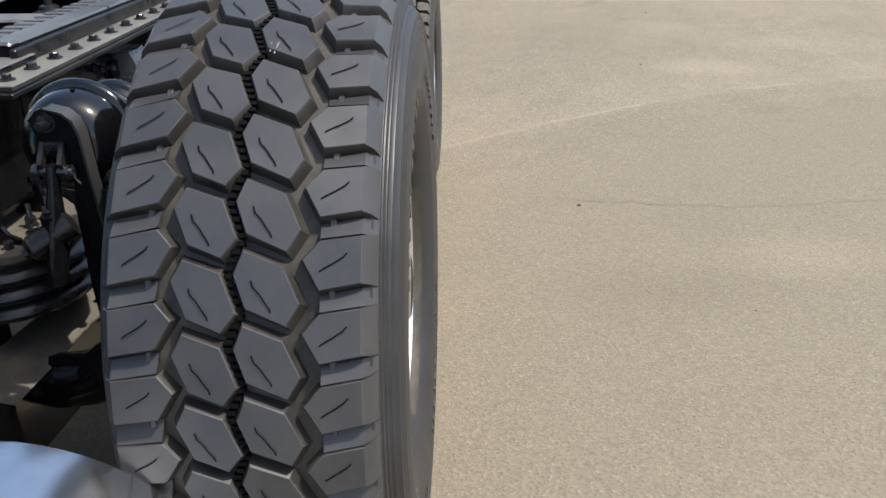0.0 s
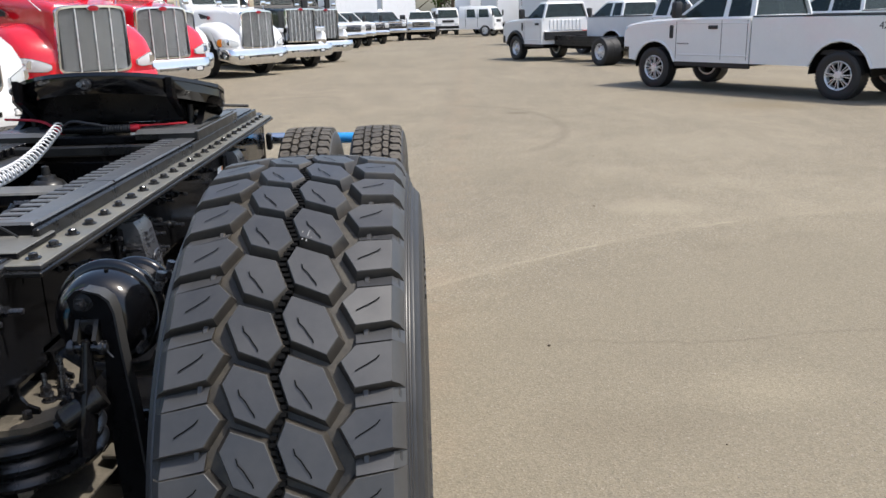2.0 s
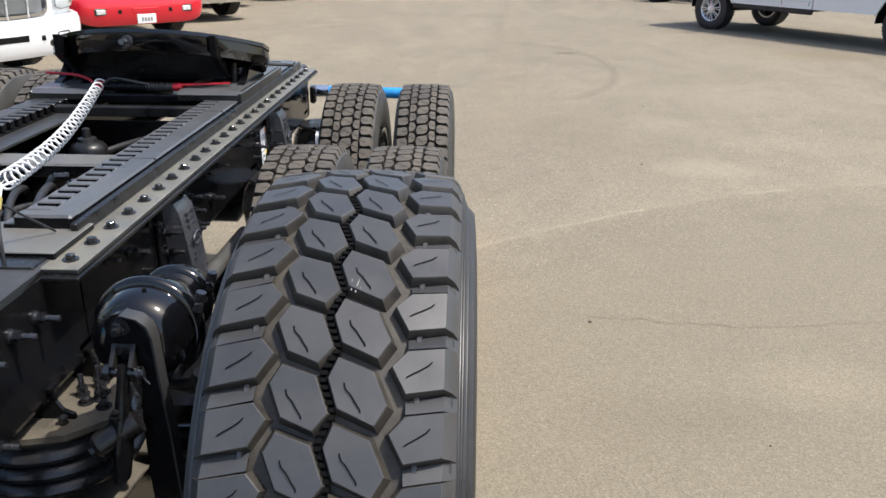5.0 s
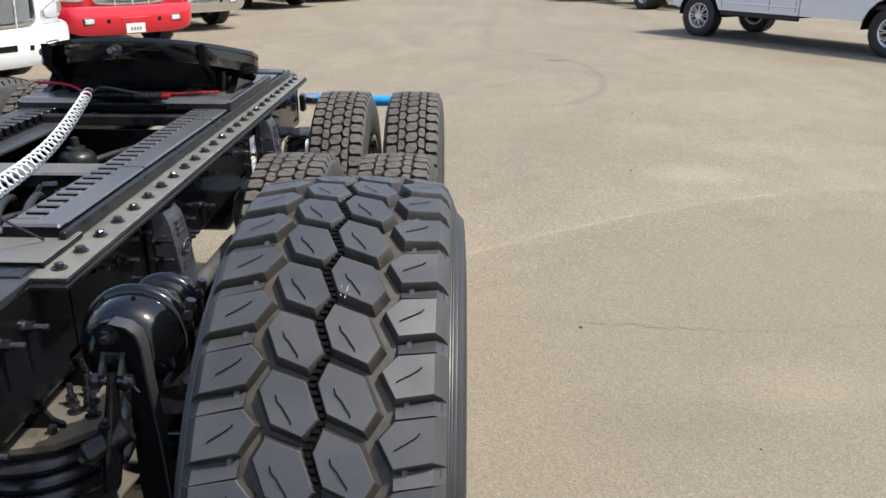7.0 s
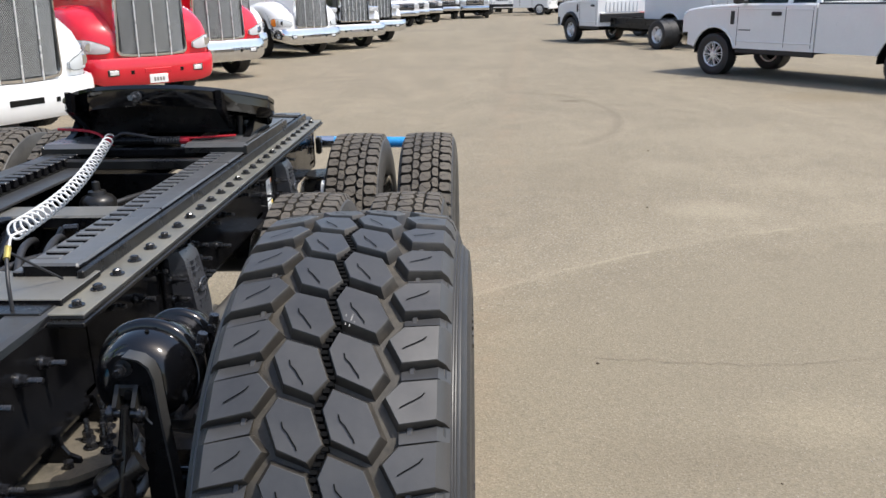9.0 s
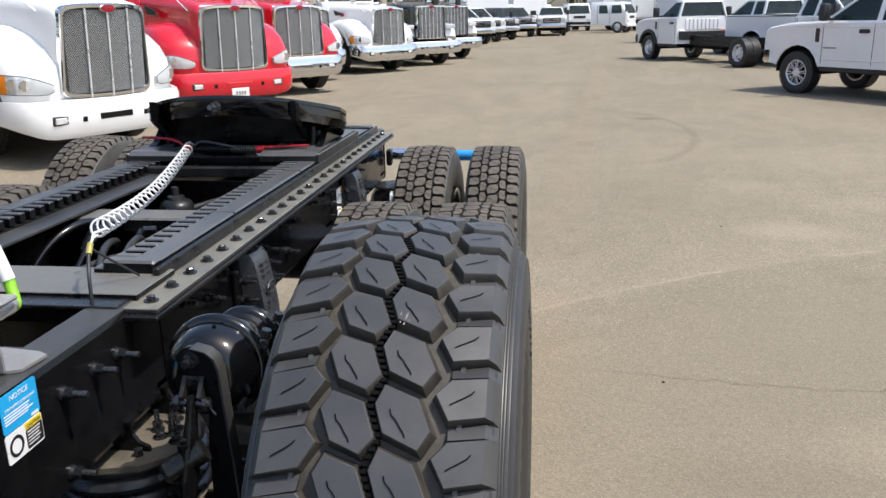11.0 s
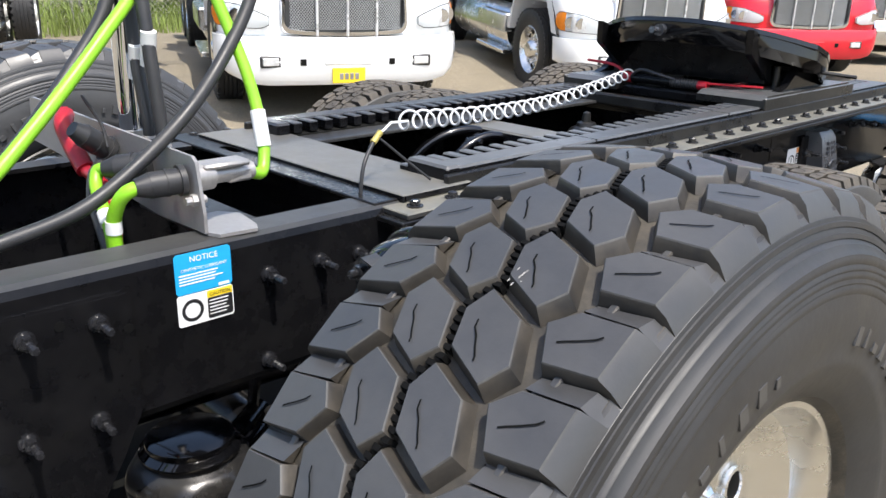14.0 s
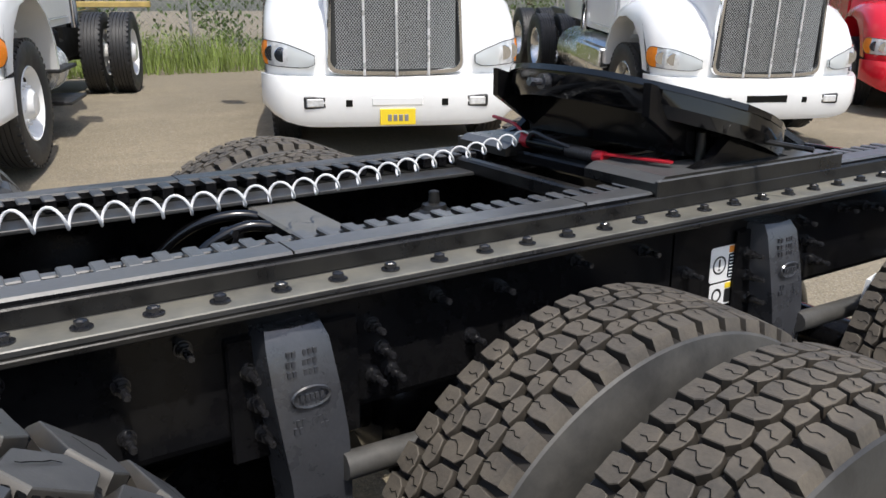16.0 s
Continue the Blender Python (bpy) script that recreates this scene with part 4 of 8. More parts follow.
def hanger(y, lean):
    """Cast suspension hanger on the outside of the web, with raised lettering bars."""
    bm = bmesh.new()
    a = y
    rings = []
    for z, y0, y1, xo in ((1.045, -0.074, 0.050, -0.345), (1.02, -0.080, 0.057, -0.330), (0.93, -0.080, 0.064, -0.318), (0.85, -0.076, 0.068, -0.312), (0.78, -0.070, 0.068, -0.312), (0.66, -0.066, 0.062, -0.318)):
        s = (1.045 - z) * lean
        rings.append([(-0.385, a + y0 + s, z), (xo, a + y0 + 0.012 + s, z), (xo + 0.008, a + (y0 + y1) / 2 + s, z), (xo, a + y1 - 0.012 + s, z), (-0.385, a + y1 + s, z)])
    loft(bm, rings)
    h = tpart("spring_hanger", bm, M_CAST, "grey-black cast hanger with raised lettering", smooth=True, angle=50)
    bm = bmesh.new()
    rows = ((1.005, 0.060, 0.010), (0.988, 0.066, 0.010), (0.971, 0.066, 0.010), (0.885, 0.060, 0.010), (0.870, 0.072, 0.010))
    for z, w, hh in rows:
        s = (1.045 - z) * lean
        n = int(w / 0.0095)
        for i in range(n):
            if i == n // 2 - 1:
                continue
            yy = a - 0.008 + s - w / 2 + i * 0.0095
            xo = -0.3225 + (1.005 - z) * 0.10 if z > 0.93 else -0.3135 + (0.93 - z) * 0.04
            box(bm, xo - 0.006, xo + 0.0048, yy, yy + 0.006, z - hh / 2, z + hh / 2)
    # raised oval
    s = (1.045 - 0.928) * lean
    ring = [Vector((-0.3075, a - 0.007 + s + 0.034 * math.cos(t * math.pi / 12), 0.928 + 0.018 * math.sin(t * math.pi / 12))) for t in range(25)]
    tube(bm, ring, 0.003, 5, 1, smooth_path=False)
    for i in range(5):
        yy = a - 0.007 + s - 0.02 + i * 0.009
        box(bm, -0.316, -0.3065, yy, yy + 0.006, 0.923, 0.933)
    tpart("cast_lettering", bm, M_CAST, parent=None)
    bm = bmesh.new()
    for sy in (-0.085, 0.088):
        box(bm, -0.385, -0.372, a + sy - 0.035, a + sy + 0.035, 0.80, 1.03, 0.004)
    tpart("hanger_flange", bm, M_FRAME)
    for sy in (-0.09,):
        for z in (0.97, 0.91, 0.85):
            tshared("frame_stud", ME_STUD, Matrix.Translation((-0.372, a + sy + (1 - z) * 0.15, z)) @ Matrix.Rotation(z * 3, 4, "X"))


hanger(2.905, 0.06)
hanger(4.185, 0.10)


def suspension():
    # torque rods and leaf beams between hangers and axles
    for y in (2.93, 4.22):
        bm = bmesh.new()
        rod(bm, (-0.31, y + 0.03, 0.775), (-0.31, y + 0.46, 0.765), 0.026, 14)
        tpart("torque_rod", bm, M_DUAL_SIDE, "dusty steel torque rod", smooth=True)
    for y in (D1 + 0.42, 4.87):
        bm = bmesh.new()
        lathe(bm, [(0.60, 0.0), (0.60, 0.11), (0.63, 0.135), (0.70, 0.145), (0.77, 0.13), (0.80, 0.11), (0.812, 0.115), (0.82, 0.11), (0.82, 0.0)], 32, m=Matrix.Translation((-0.30, y, 0.02)) @ Matrix.Rotation(-math.pi / 2, 4, "Y"))
        tpart("air_spring", bm, M_BAG, "black rubber air spring with dusty lid", smooth=True)
    # pusher air springs: ride bag and lift bag
    bm = bmesh.new()
    AX, AY = -0.435, 2.245
    prof = [(0.635, 0.0), (0.635, 0.13)]
    for zc in (0.662, 0.702, 0.742):
        prof += [(zc - 0.019, 0.160), (zc - 0.012, 0.174), (zc, 0.180), (zc + 0.012, 0.174), (zc + 0.019, 0.160)]
    prof += [(0.768, 0.166), (0.776, 0.168), (0.782, 0.164), (0.782, 0.0)]
    lathe(bm, prof, 56, m=Matrix.Translation((AX, AY, 0)) @ Matrix.Rotation(-math.pi / 2, 4, "Y"))
    tpart("air_spring", bm, M_BAG, "black three-lobed rubber air spring under a dusty plate", smooth=True, angle=50)
    bm = bmesh.new()
    prism(bm, [(-0.56, 2.12), (-0.44, 2.065), (-0.335, 2.09), (-0.262, 2.16), (-0.258, 2.24), (-0.33, 2.37), (-0.45, 2.49), (-0.56, 2.46)], "z", 0.783, 0.797)
    tpart("air_spring_plate", bm, M_DIRT_STEEL, "dusty steel plate over the air spring")
    for y in (2.15, 2.325):
        bm = bmesh.new()
        prism(bm, [(-0.440, 0.797), (-0.338, 0.797), (-0.340, 0.808), (-0.362, 0.818), (-0.374, 0.836), (-0.378, 0.864), (-0.440, 0.868)], "y", y, y + 0.010)
        prism(bm, [(-0.440, 0.868), (-0.374, 0.864), (-0.374, 0.872), (-0.440, 0.876)], "y", y - 0.012, y + 0.022)
        tpart("air_spring_bracket", bm, M_FRAME, "black gusset with a curved foot")
        bm = bmesh.new()
        rod(bm, (-0.396, y, 0.846), (-0.396, y - 0.012, 0.846), 0.011, 6)
        rod(bm, (-0.396, y - 0.012, 0.846), (-0.396, y - 0.026, 0.846), 0.006, 8)
        rod(bm, (-0.356, y - 0.016, 0.797), (-0.356, y - 0.016, 0.812), 0.011, 6)
        tpart("gusset_bolt", bm, M_BOLT)
    # plain black boxes added to hide sunlit ground between frame and tyre
    bm = bmesh.new()
    box(bm, -0.14, -0.03, 1.98, 3.0, 0.46, 0.58, 0.012)
    box(bm, -0.40, -0.02, 2.40, 2.90, 0.45, 0.70, 0.02)
    tpart("dark_filler_beam", bm, M_FRAME, "black filler blocks added beside the pusher axle to hide lit ground")
    for x, y in ((-0.345, 2.215), (-0.325, 2.255), (-0.30, 2.20), (-0.345, 2.30)):
        tshared("rail_bolt", ME_BOLT, Matrix.Translation((x, y, 0.797)))
        tshared("frame_stud", ME_STUD, Matrix.Translation((x - 0.02, y + 0.03, 0.797)) @ Matrix.Rotation(-math.pi / 2, 4, "Y"))
    # dark beams low under the frame, and a near-black sheet added for the shade there
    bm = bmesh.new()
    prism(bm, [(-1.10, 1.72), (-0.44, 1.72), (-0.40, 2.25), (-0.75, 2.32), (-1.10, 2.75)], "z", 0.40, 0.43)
    tpart("lower_shade_sheet", bm, M_UNDER, "near-black filler sheet that darkens the space under the frame")
    bm = bmesh.new()
    loft(bm, [[(-0.45, 1.95, 0.40), (-0.31, 1.95, 0.40), (-0.31, 1.95, 0.545), (-0.45, 1.95, 0.575)], [(-0.35, 2.58, 0.40), (-0.27, 2.55, 0.40), (-0.27, 2.55, 0.545), (-0.35, 2.58, 0.575)]])
    pale_tops(tpart("diagonal_beam", bm, M_GLOSS, "black diagonal suspension beam with a dusty top"), M_DIRT_STEEL)
    # boxed axle seat with a tan dusty lid
    bm = bmesh.new()
    prism(bm, [(-0.640, 2.06), (-0.46, 2.075), (-0.43, 2.20), (-0.62, 2.21)], "z", 0.605, 0.617)
    tpart("seat_plate", bm, M_DIRT_STEEL, "tan dusty steel plate low on the suspension")
    bm = bmesh.new()
    box(bm, -0.31, -0.27, 2.34, 2.45, 0.576, 0.588, 0.003)
    tpart("beam_tab", bm, M_DIRT_STEEL, "tan dusty steel tab on the beam")
    bm = bmesh.new()
    prism(bm, [(-0.63, 2.07), (-0.47, 2.085), (-0.44, 2.19), (-0.61, 2.20)], "z", 0.43, 0.605)
    tpart("axle_seat", bm, M_FRAME_SATIN, "black boxed axle seat")
    bm = bmesh.new()
    for x, y, z in ((-0.66, 2.03, 0.60), (-0.60, 1.99, 0.585)):
        rod(bm, (x, y + 0.04, z), (x + 0.05, y - 0.03, z), 0.030, 14)
        rod(bm, (x + 0.05, y - 0.03, z), (x + 0.07, y - 0.06, z), 0.018, 6)
    rod(bm, (-0.72, 2.10, 0.65), (-0.60, 2.02, 0.65), 0.013, 8)
    tpart("pivot_bolt", bm, M_GLOSS, smooth=True)
    # lift bag: wrinkled bellows on a dusty piston, under a bolted lid
    up = Matrix.Translation((-0.535, 1.845, 0)) @ Matrix.Rotation(-math.pi / 2, 4, "Y")
    bm = bmesh.new()
    prof = [(0.30, 0.0), (0.30, 0.10), (0.42, 0.112), (0.50, 0.124), (0.545, 0.127), (0.568, 0.122), (0.574, 0.110), (0.574, 0.0)]
    lathe(bm, prof, 44, m=up)
    tpart("lift_air_piston", bm, M_DUAL_SIDE, "dusty grey rubber piston of the lift bag", smooth=True, angle=50)
    bm = bmesh.new()
    prof = [(0.572, 0.0), (0.572, 0.108), (0.580, 0.118), (0.590, 0.1235), (0.598, 0.1240), (0.601, 0.1225), (0.604, 0.1245), (0.618, 0.1225), (0.632, 0.116), (0.643, 0.104), (0.648, 0.092), (0.652, 0.088), (0.656, 0.0)]
    lathe(bm, prof, 64, m=up)
    for v in bm.verts:
        q = v.co - Vector((-0.535, 1.845, 0))
        if 0.58 < q.z < 0.64:
            w = 0.0025 * math.sin(9 * math.atan2(q.y, q.x) + 40 * q.z)
            v.co += Vector((q.x, q.y, 0)).normalized() * w
    tpart("lift_air_spring", bm, M_BAG, "shiny black wrinkled rubber lift bag", smooth=True, angle=50)
    bm = bmesh.new()
    lathe(bm, [(0.650, 0.0), (0.650, 0.092), (0.656, 0.097), (0.664, 0.097), (0.669, 0.090), (0.673, 0.084), (0.678, 0.086), (0.686, 0.084), (0.690, 0.076), (0.690, 0.0)], 44, m=up)
    tpart("lift_air_lid", bm, M_GLOSS, "rolled black steel lid", smooth=True, angle=40)
    bm = bmesh.new()
    prism(bm, [(2.45, 0.28), (3.05, 0.36), (3.0, 0.60), (2.85, 0.80), (2.5, 0.56)], "x", -0.56, -0.53)
    tpart("suspension_plate", bm, M_FRAME)


suspension()


def brake_chamber():
    centre, d = Vector((-0.121, 2.07, 1.052)), Vector((0.0, 0.15, -0.008)).normalized()
    ax = Matrix.Translation(centre) @ d.to_track_quat("X", "Z").to_matrix().to_4x4()
    bm = bmesh.new()
    prof = [(-0.086, 0.0), (-0.086, 0.048), (-0.082, 0.062), (-0.072, 0.076), (-0.055, 0.086), (-0.030, 0.091), (-0.013, 0.092)]
    prof += [(0.013, 0.092), (0.045, 0.090), (0.075, 0.078), (0.095, 0.058), (0.130, 0.056), (0.138, 0.064), (0.166, 0.064), (0.20, 0.060), (0.222, 0.050), (0.232, 0.035), (0.234, 0.0)]
    lathe(bm, prof, 56, m=ax)
    c = tpart("brake_chamber", bm, M_GLOSS, "gloss black double brake chamber with clamp rings", smooth=True, angle=40)
    for x0, r in ((0.0, 0.105), (0.150, 0.075)):
        bm = bmesh.new()
        lathe(bm, [(x0 - 0.013, r - 0.014), (x0 - 0.012, r - 0.006), (x0 - 0.007, r - 0.0015), (x0, r), (x0 + 0.007, r - 0.0015), (x0 + 0.012, r - 0.006), (x0 + 0.013, r - 0.014)], 56, m=ax)
        tpart("clamp_ring", bm, M_GLOSS, "rolled black clamp ring", smooth=True, angle=60)
        bm = bmesh.new()
        a = 0.5
        q = ax @ Vector((x0, -(r + 0.007) * math.cos(a), (r + 0.007) * math.sin(a)))
        for sgn in (-1, 1):
            rod(bm, q + Vector((0, 0, 0)), q + Vector((sgn * 0.006, 0, 0.022 * sgn)), 0.010, 8)
        rod(bm, q + Vector((0.004, -0.02, 0.0)), q + Vector((0.004, 0.02, 0.0)), 0.0055, 8)
        rod(bm, q + Vector((0.004, -0.026, 0.0)), q + Vector((0.004, -0.018, 0.0)), 0.0095, 6)
        tpart("clamp_bolt", bm, M_BOLT)
    # breather hole near the ring, bolts on the front face
    bm = bmesh.new()
    q = ax @ Vector((-0.034, -0.012, 0.0885))
    rod(bm, q, q + Vector((0, -0.001, 0.004)), 0.004, 10)
    tpart("breather_hole", bm, M_SIPE)
    # flat bracket in front of the chamber, its top edge turned over
    poly = [(-0.158, 1.112), (-0.142, 1.128), (-0.122, 1.133), (-0.094, 1.126), (-0.078, 1.112), (-0.071, 1.09), (-0.066, 1.0), (-0.058, 0.90), (-0.052, 0.76), (-0.055, 0.62), (-0.105, 0.62), (-0.112, 0.80), (-0.110, 0.93), (-0.100, 1.03), (-0.108, 1.062), (-0.150, 1.078)]
    bm = bmesh.new()
    prism(bm, poly, "y", 1.966, 1.978)
    tpart("chamber_bracket", bm, M_FRAME, "black bent steel bracket", smooth=True)
    bm = bmesh.new()
    edge = [(x, 1.968, z) for x, z in poly[2:10]]
    rings = [[(x - 0.004, y + 0.010, z - 0.004), (x - 0.002, y - 0.016, z - 0.001), (x + 0.003, y - 0.018, z + 0.002), (x + 0.005, y + 0.010, z + 0.004)] for x, y, z in edge]
    loft(bm, rings)
    # paler than the bracket: the sky's reflection on this edge is painted in
    tpart("bracket_flange", bm, M_FRAME_TOP, "turned edge of the bracket", smooth=True, angle=60)
    bm = bmesh.new()
    rod(bm, (-0.127, 1.966, 1.108), (-0.127, 1.962, 1.108), 0.017, 14)
    rod(bm, (-0.127, 1.962, 1.108), (-0.127, 1.948, 1.108), 0.0125, 6)
    rod(bm, (-0.127, 1.948, 1.108), (-0.127, 1.936, 1.108), 0.007, 10)
    tpart("chamber_bolt", bm, M_BOLT)
    for x, y in ((-0.165, 1.985), (-0.038, 1.995)):
        bm = bmesh.new()
        rod(bm, (x, y, 1.012), (x, y - 0.03, 1.012), 0.009, 6)
        tpart("chamber_bolt", bm, M_BOLT)
    # push rod, fork and pin
    bm = bmesh.new()
    rod(bm, (-0.124, 1.99, 1.066), (-0.120, 1.955, 1.056), 0.009, 10)
    tpart("push_rod", bm, M_FRAME, smooth=True)
    bm = bmesh.new()
    for x in (-0.141, -0.107):
        loft(bm, [[(x - 0.004, 1.962, 1.076), (x + 0.004, 1.962, 1.076), (x + 0.004, 1.975, 1.060), (x - 0.004, 1.975, 1.060)], [(x - 0.004, 1.936, 1.044), (x + 0.004, 1.936, 1.044), (x + 0.004, 1.962, 1.014), (x - 0.004, 1.962, 1.014)]])
    box(bm, -0.145, -0.103, 1.960, 1.974, 1.052, 1.074, 0.003)
    tpart("clevis", bm, M_FRAME_SATIN, "black steel fork")
    bm = bmesh.new()
    rod(bm, (-0.160, 1.948, 1.028), (-0.088, 1.948, 1.026), 0.009, 12)
    rod(bm, (-0.156, 1.948, 1.028), (-0.146, 1.948, 1.028), 0.0145, 12)
    rod(bm, (-0.102, 1.948, 1.026), (-0.094, 1.948, 1.026), 0.0135, 12)
    tube(bm, [(-0.090, 1.948, 1.040), (-0.088, 1.944, 1.020), (-0.078, 1.942, 1.008)], 0.002, 6)
    tpart("clevis_pin", bm, M_BOLT, smooth=True)
    # slack adjuster: arm, boss and square adjusting nut
    bm = bmesh.new()
    secs = ((1.04, 0.010, 0.012), (1.0, 0.011, 0.014), (0.965, 0.014, 0.018), (0.935, 0.017, 0.026), (0.89, 0.017, 0.028), (0.84, 0.014, 0.022))
    rings = []
    for z, hx, hy in secs:
        yc = 1.948 - (1.04 - z) * 0.22
        xc = -0.124 - (1.04 - z) * 0.05
        rings.append([(xc + hx * math.cos(2 * math.pi * k / 12), yc + hy * math.sin(2 * math.pi * k / 12), z) for k in range(12)])
    loft(bm, rings)
    tpart("slack_adjuster", bm, M_FRAME, "black slack adjuster with clevis and pins", smooth=True)
    bm = bmesh.new()
    rod(bm, (-0.165, 1.905, 0.905), (-0.105, 1.935, 0.940), 0.024, 20)
    rod(bm, (-0.172, 1.9015, 0.901), (-0.165, 1.905, 0.905), 0.018, 16, 0.024)
    rod(bm, (-0.180, 1.8975, 0.8965), (-0.172, 1.9015, 0.901), 0.010, 6)
    rod(bm, (-0.136, 1.917, 0.945), (-0.134, 1.914, 0.962), 0.012, 6)
    rod(bm, (-0.134, 1.914, 0.962), (-0.133, 1.913, 0.970), 0.007, 10)
    tpart("adjuster_boss", bm, M_FRAME_SATIN, "cast boss with a hexagon nut", smooth=True, angle=35)
    # cam shaft tube and hoses behind the bracket
    bm = bmesh.new()
    rod(bm, (-0.15, 2.08, 0.80), (0.02, 2.09, 0.80), 0.032, 20)
    rod(bm, (-0.055, 2.083, 0.80), (-0.040, 2.084, 0.80), 0.040, 20)
    tpart("cam_tube", bm, M_GLOSS, "black cam shaft tube", smooth=True, angle=35)
    for pts in ([(-0.02, 2.02, 0.99), (-0.05, 2.06, 0.945), (-0.11, 2.10, 0.92), (-0.20, 2.16, 0.90)], [(-0.01, 2.04, 0.965), (-0.05, 2.08, 0.92), (-0.11, 2.13, 0.895), (-0.20, 2.18, 0.87)]):
        bm = bmesh.new()
        tube(bm, pts, 0.0095, 10, 10)
        tpart("brake_hose", bm, M_HOSE, "black rubber brake hose", smooth=True)
    bm = bmesh.new()
    for x, y, z in ((-0.005, 2.03, 0.985), (0.0, 2.05, 0.96)):
        rod(bm, (x - 0.02, y + 0.015, z - 0.012), (x + 0.02, y - 0.01, z + 0.012), 0.012, 6)
    tpart("hose_fitting", bm, M_GALV, "bright hose fittings", smooth=False)


brake_chamber()


# ---- coupling plate on its slide ----
def fifth_wheel():
    def Z(y):
        return 1.418 - 0.33 * (y - 3.80)
    outline = []
    n = 18
    for i in range(n + 1):
        t = -1 + 2 * i / n
        x = CX + 0.02 + 0.432 * t
        y = 3.805 + 0.23 * abs(t) ** 2.5
        outline.append((x, y))
    outline += [(CX + 0.455, 4.12), (CX + 0.43, 4.20), (CX + 0.37, 4.30), (CX + 0.32, 4.46), (CX + 0.22, 4.62), (CX + 0.13, 4.60), (CX + 0.06, 4.38), (CX + 0.03, 4.30),
                (CX - 0.03, 4.30), (CX - 0.06, 4.38), (CX - 0.13, 4.60), (CX - 0.22, 4.62), (CX - 0.32, 4.46), (CX - 0.37, 4.30), (CX - 0.40, 4.18), (CX - 0.425, 4.08)]
    bm = bmesh.new()
    top = [(x, y, Z(y)) for x, y in outline]
    mid = [(x, y - 0.004, Z(y) - 0.014) for x, y in outline]
    loft(bm, [mid, top])
    plate = tpart("fifth_wheel_plate", bm, M_GLOSS, "tilted black coupling plate with a curved front lip")
    # hanging skirt under the rim
    bm = bmesh.new()
    rim = outline[:n + 1] + outline[n + 1:n + 4]
    rim = outline[-3:] + rim
    rows = []
    for dz, inset in ((0.010, 0.006), (0.05, 0.002), (0.085, 0.02)):
        row = []
        for x, y in rim:
            k = inset / 0.44
            row.append((x + (CX - x) * k, y + inset, Z(y) - dz))
        rows.append(row)
    back = [[(x + (CX - x) * 0.03, y + 0.018, z) for x, y, z in row] for row in rows[::-1]]
    loft(bm, rows + back, cap=False, closed=False)
    tpart("plate_skirt", bm, M_GLOSS, "gloss black skirt of the coupling plate", smooth=True)
    bm = bmesh.new()
    for t in (-0.30, 0.30):
        prism(bm, [(3.86, Z(3.86) - 0.012), (4.42, Z(4.42) - 0.012), (4.40, Z(4.4) - 0.07), (4.16, 1.20), (4.02, 1.20), (3.86, Z(3.86) - 0.09)], "x", CX + t - 0.012, CX + t + 0.012)
    box(bm, CX - 0.30, CX + 0.30, 4.0, 4.016, 1.20, Z(4.0) - 0.02, 0.002)
    tpart("plate_rib", bm, M_FRAME)
    bm = bmesh.new()
    rod(bm, (CX, 3.81, 1.372), (CX, 3.785, 1.372), 0.020, 16)
    rod(bm, (CX, 3.79, 1.372), (CX - 0.004, 3.765, 1.372), 0.010, 12)
    rod(bm, (CX - 0.004, 3.765, 1.372), (CX - 0.004, 3.75, 1.374), 0.012, 6)
    tpart("grease_pin", bm, M_CAST, "steel pin on the plate's front lip")
    # slide brackets on both rails
    for s in (1, -1):
        def X(x):
            return x if s > 0 else mirror_x(x)
        bm = bmesh.new()
        prism(bm, [(3.80, 1.150), (3.80, 1.172), (3.83, 1.186), (4.46, 1.186), (4.50, 1.165), (4.50, 1.150)], "x", X(-0.645), X(-0.405))
        box(bm, X(-0.412), X(-0.398), 3.80, 4.50, 1.112, 1.180, 0.003)
        pale_tops(tpart("slide_bracket", bm, M_FRAME_SATIN, "black slide bracket with a dusty top over the rack"), M_RAIL)
        bm = bmesh.new()
        prism(bm, [(3.95, 1.186), (4.30, 1.186), (4.25, 1.20), (4.17, 1.27), (4.09, 1.27), (4.0, 1.20)], "x", X(-0.455), X(-0.425))
        prism(bm, [(3.95, 1.186), (4.30, 1.186), (4.25, 1.20), (4.17, 1.27), (4.09, 1.27), (4.0, 1.20)], "x", X(-0.565), X(-0.535))
        rod(bm, (X(-0.58), 4.13, 1.25), (X(-0.41), 4.13, 1.25), 0.022, 14)
        tpart("pivot_bracket", bm, M_FRAME, "black pivot bracket with pin")
        bm = bmesh.new()
        rod(bm, (X(-0.483), 4.03, 1.185), (X(-0.483), 4.03, 1.262), 0.0125, 14)
        tpart("guide_post", bm, M_FRAME_SATIN, smooth=True)
    for y in (3.84, 4.30):
        bm = bmesh.new()
        box(bm, -1.10, -0.52, y, y + 0.09, 1.130, 1.165, 0.006)
        tpart("slide_cross_bar", bm, M_FRAME)
    # locking cylinder and red levers
    bm = bmesh.new()
    rod(bm, (-0.955, 3.872, 1.19), (-0.79, 3.868, 1.19), 0.017, 16)
    tpart("lock_cylinder", bm, M_FRAME, smooth=True)
    bm = bmesh.new()
    lathe(bm, [(-0.79 + i * 0.0055, 0.018 if i % 2 else 0.0135) for i in range(21)], 14, m=Matrix.Translation((0, 3.868, 1.19)))
    tpart("cylinder_boot", bm, M_HOSE, "ribbed rubber boot", smooth=True)
    bm = bmesh.new()
    rod(bm, (-0.68, 3.868, 1.19), (-0.645, 3.868, 1.19), 0.016, 14)
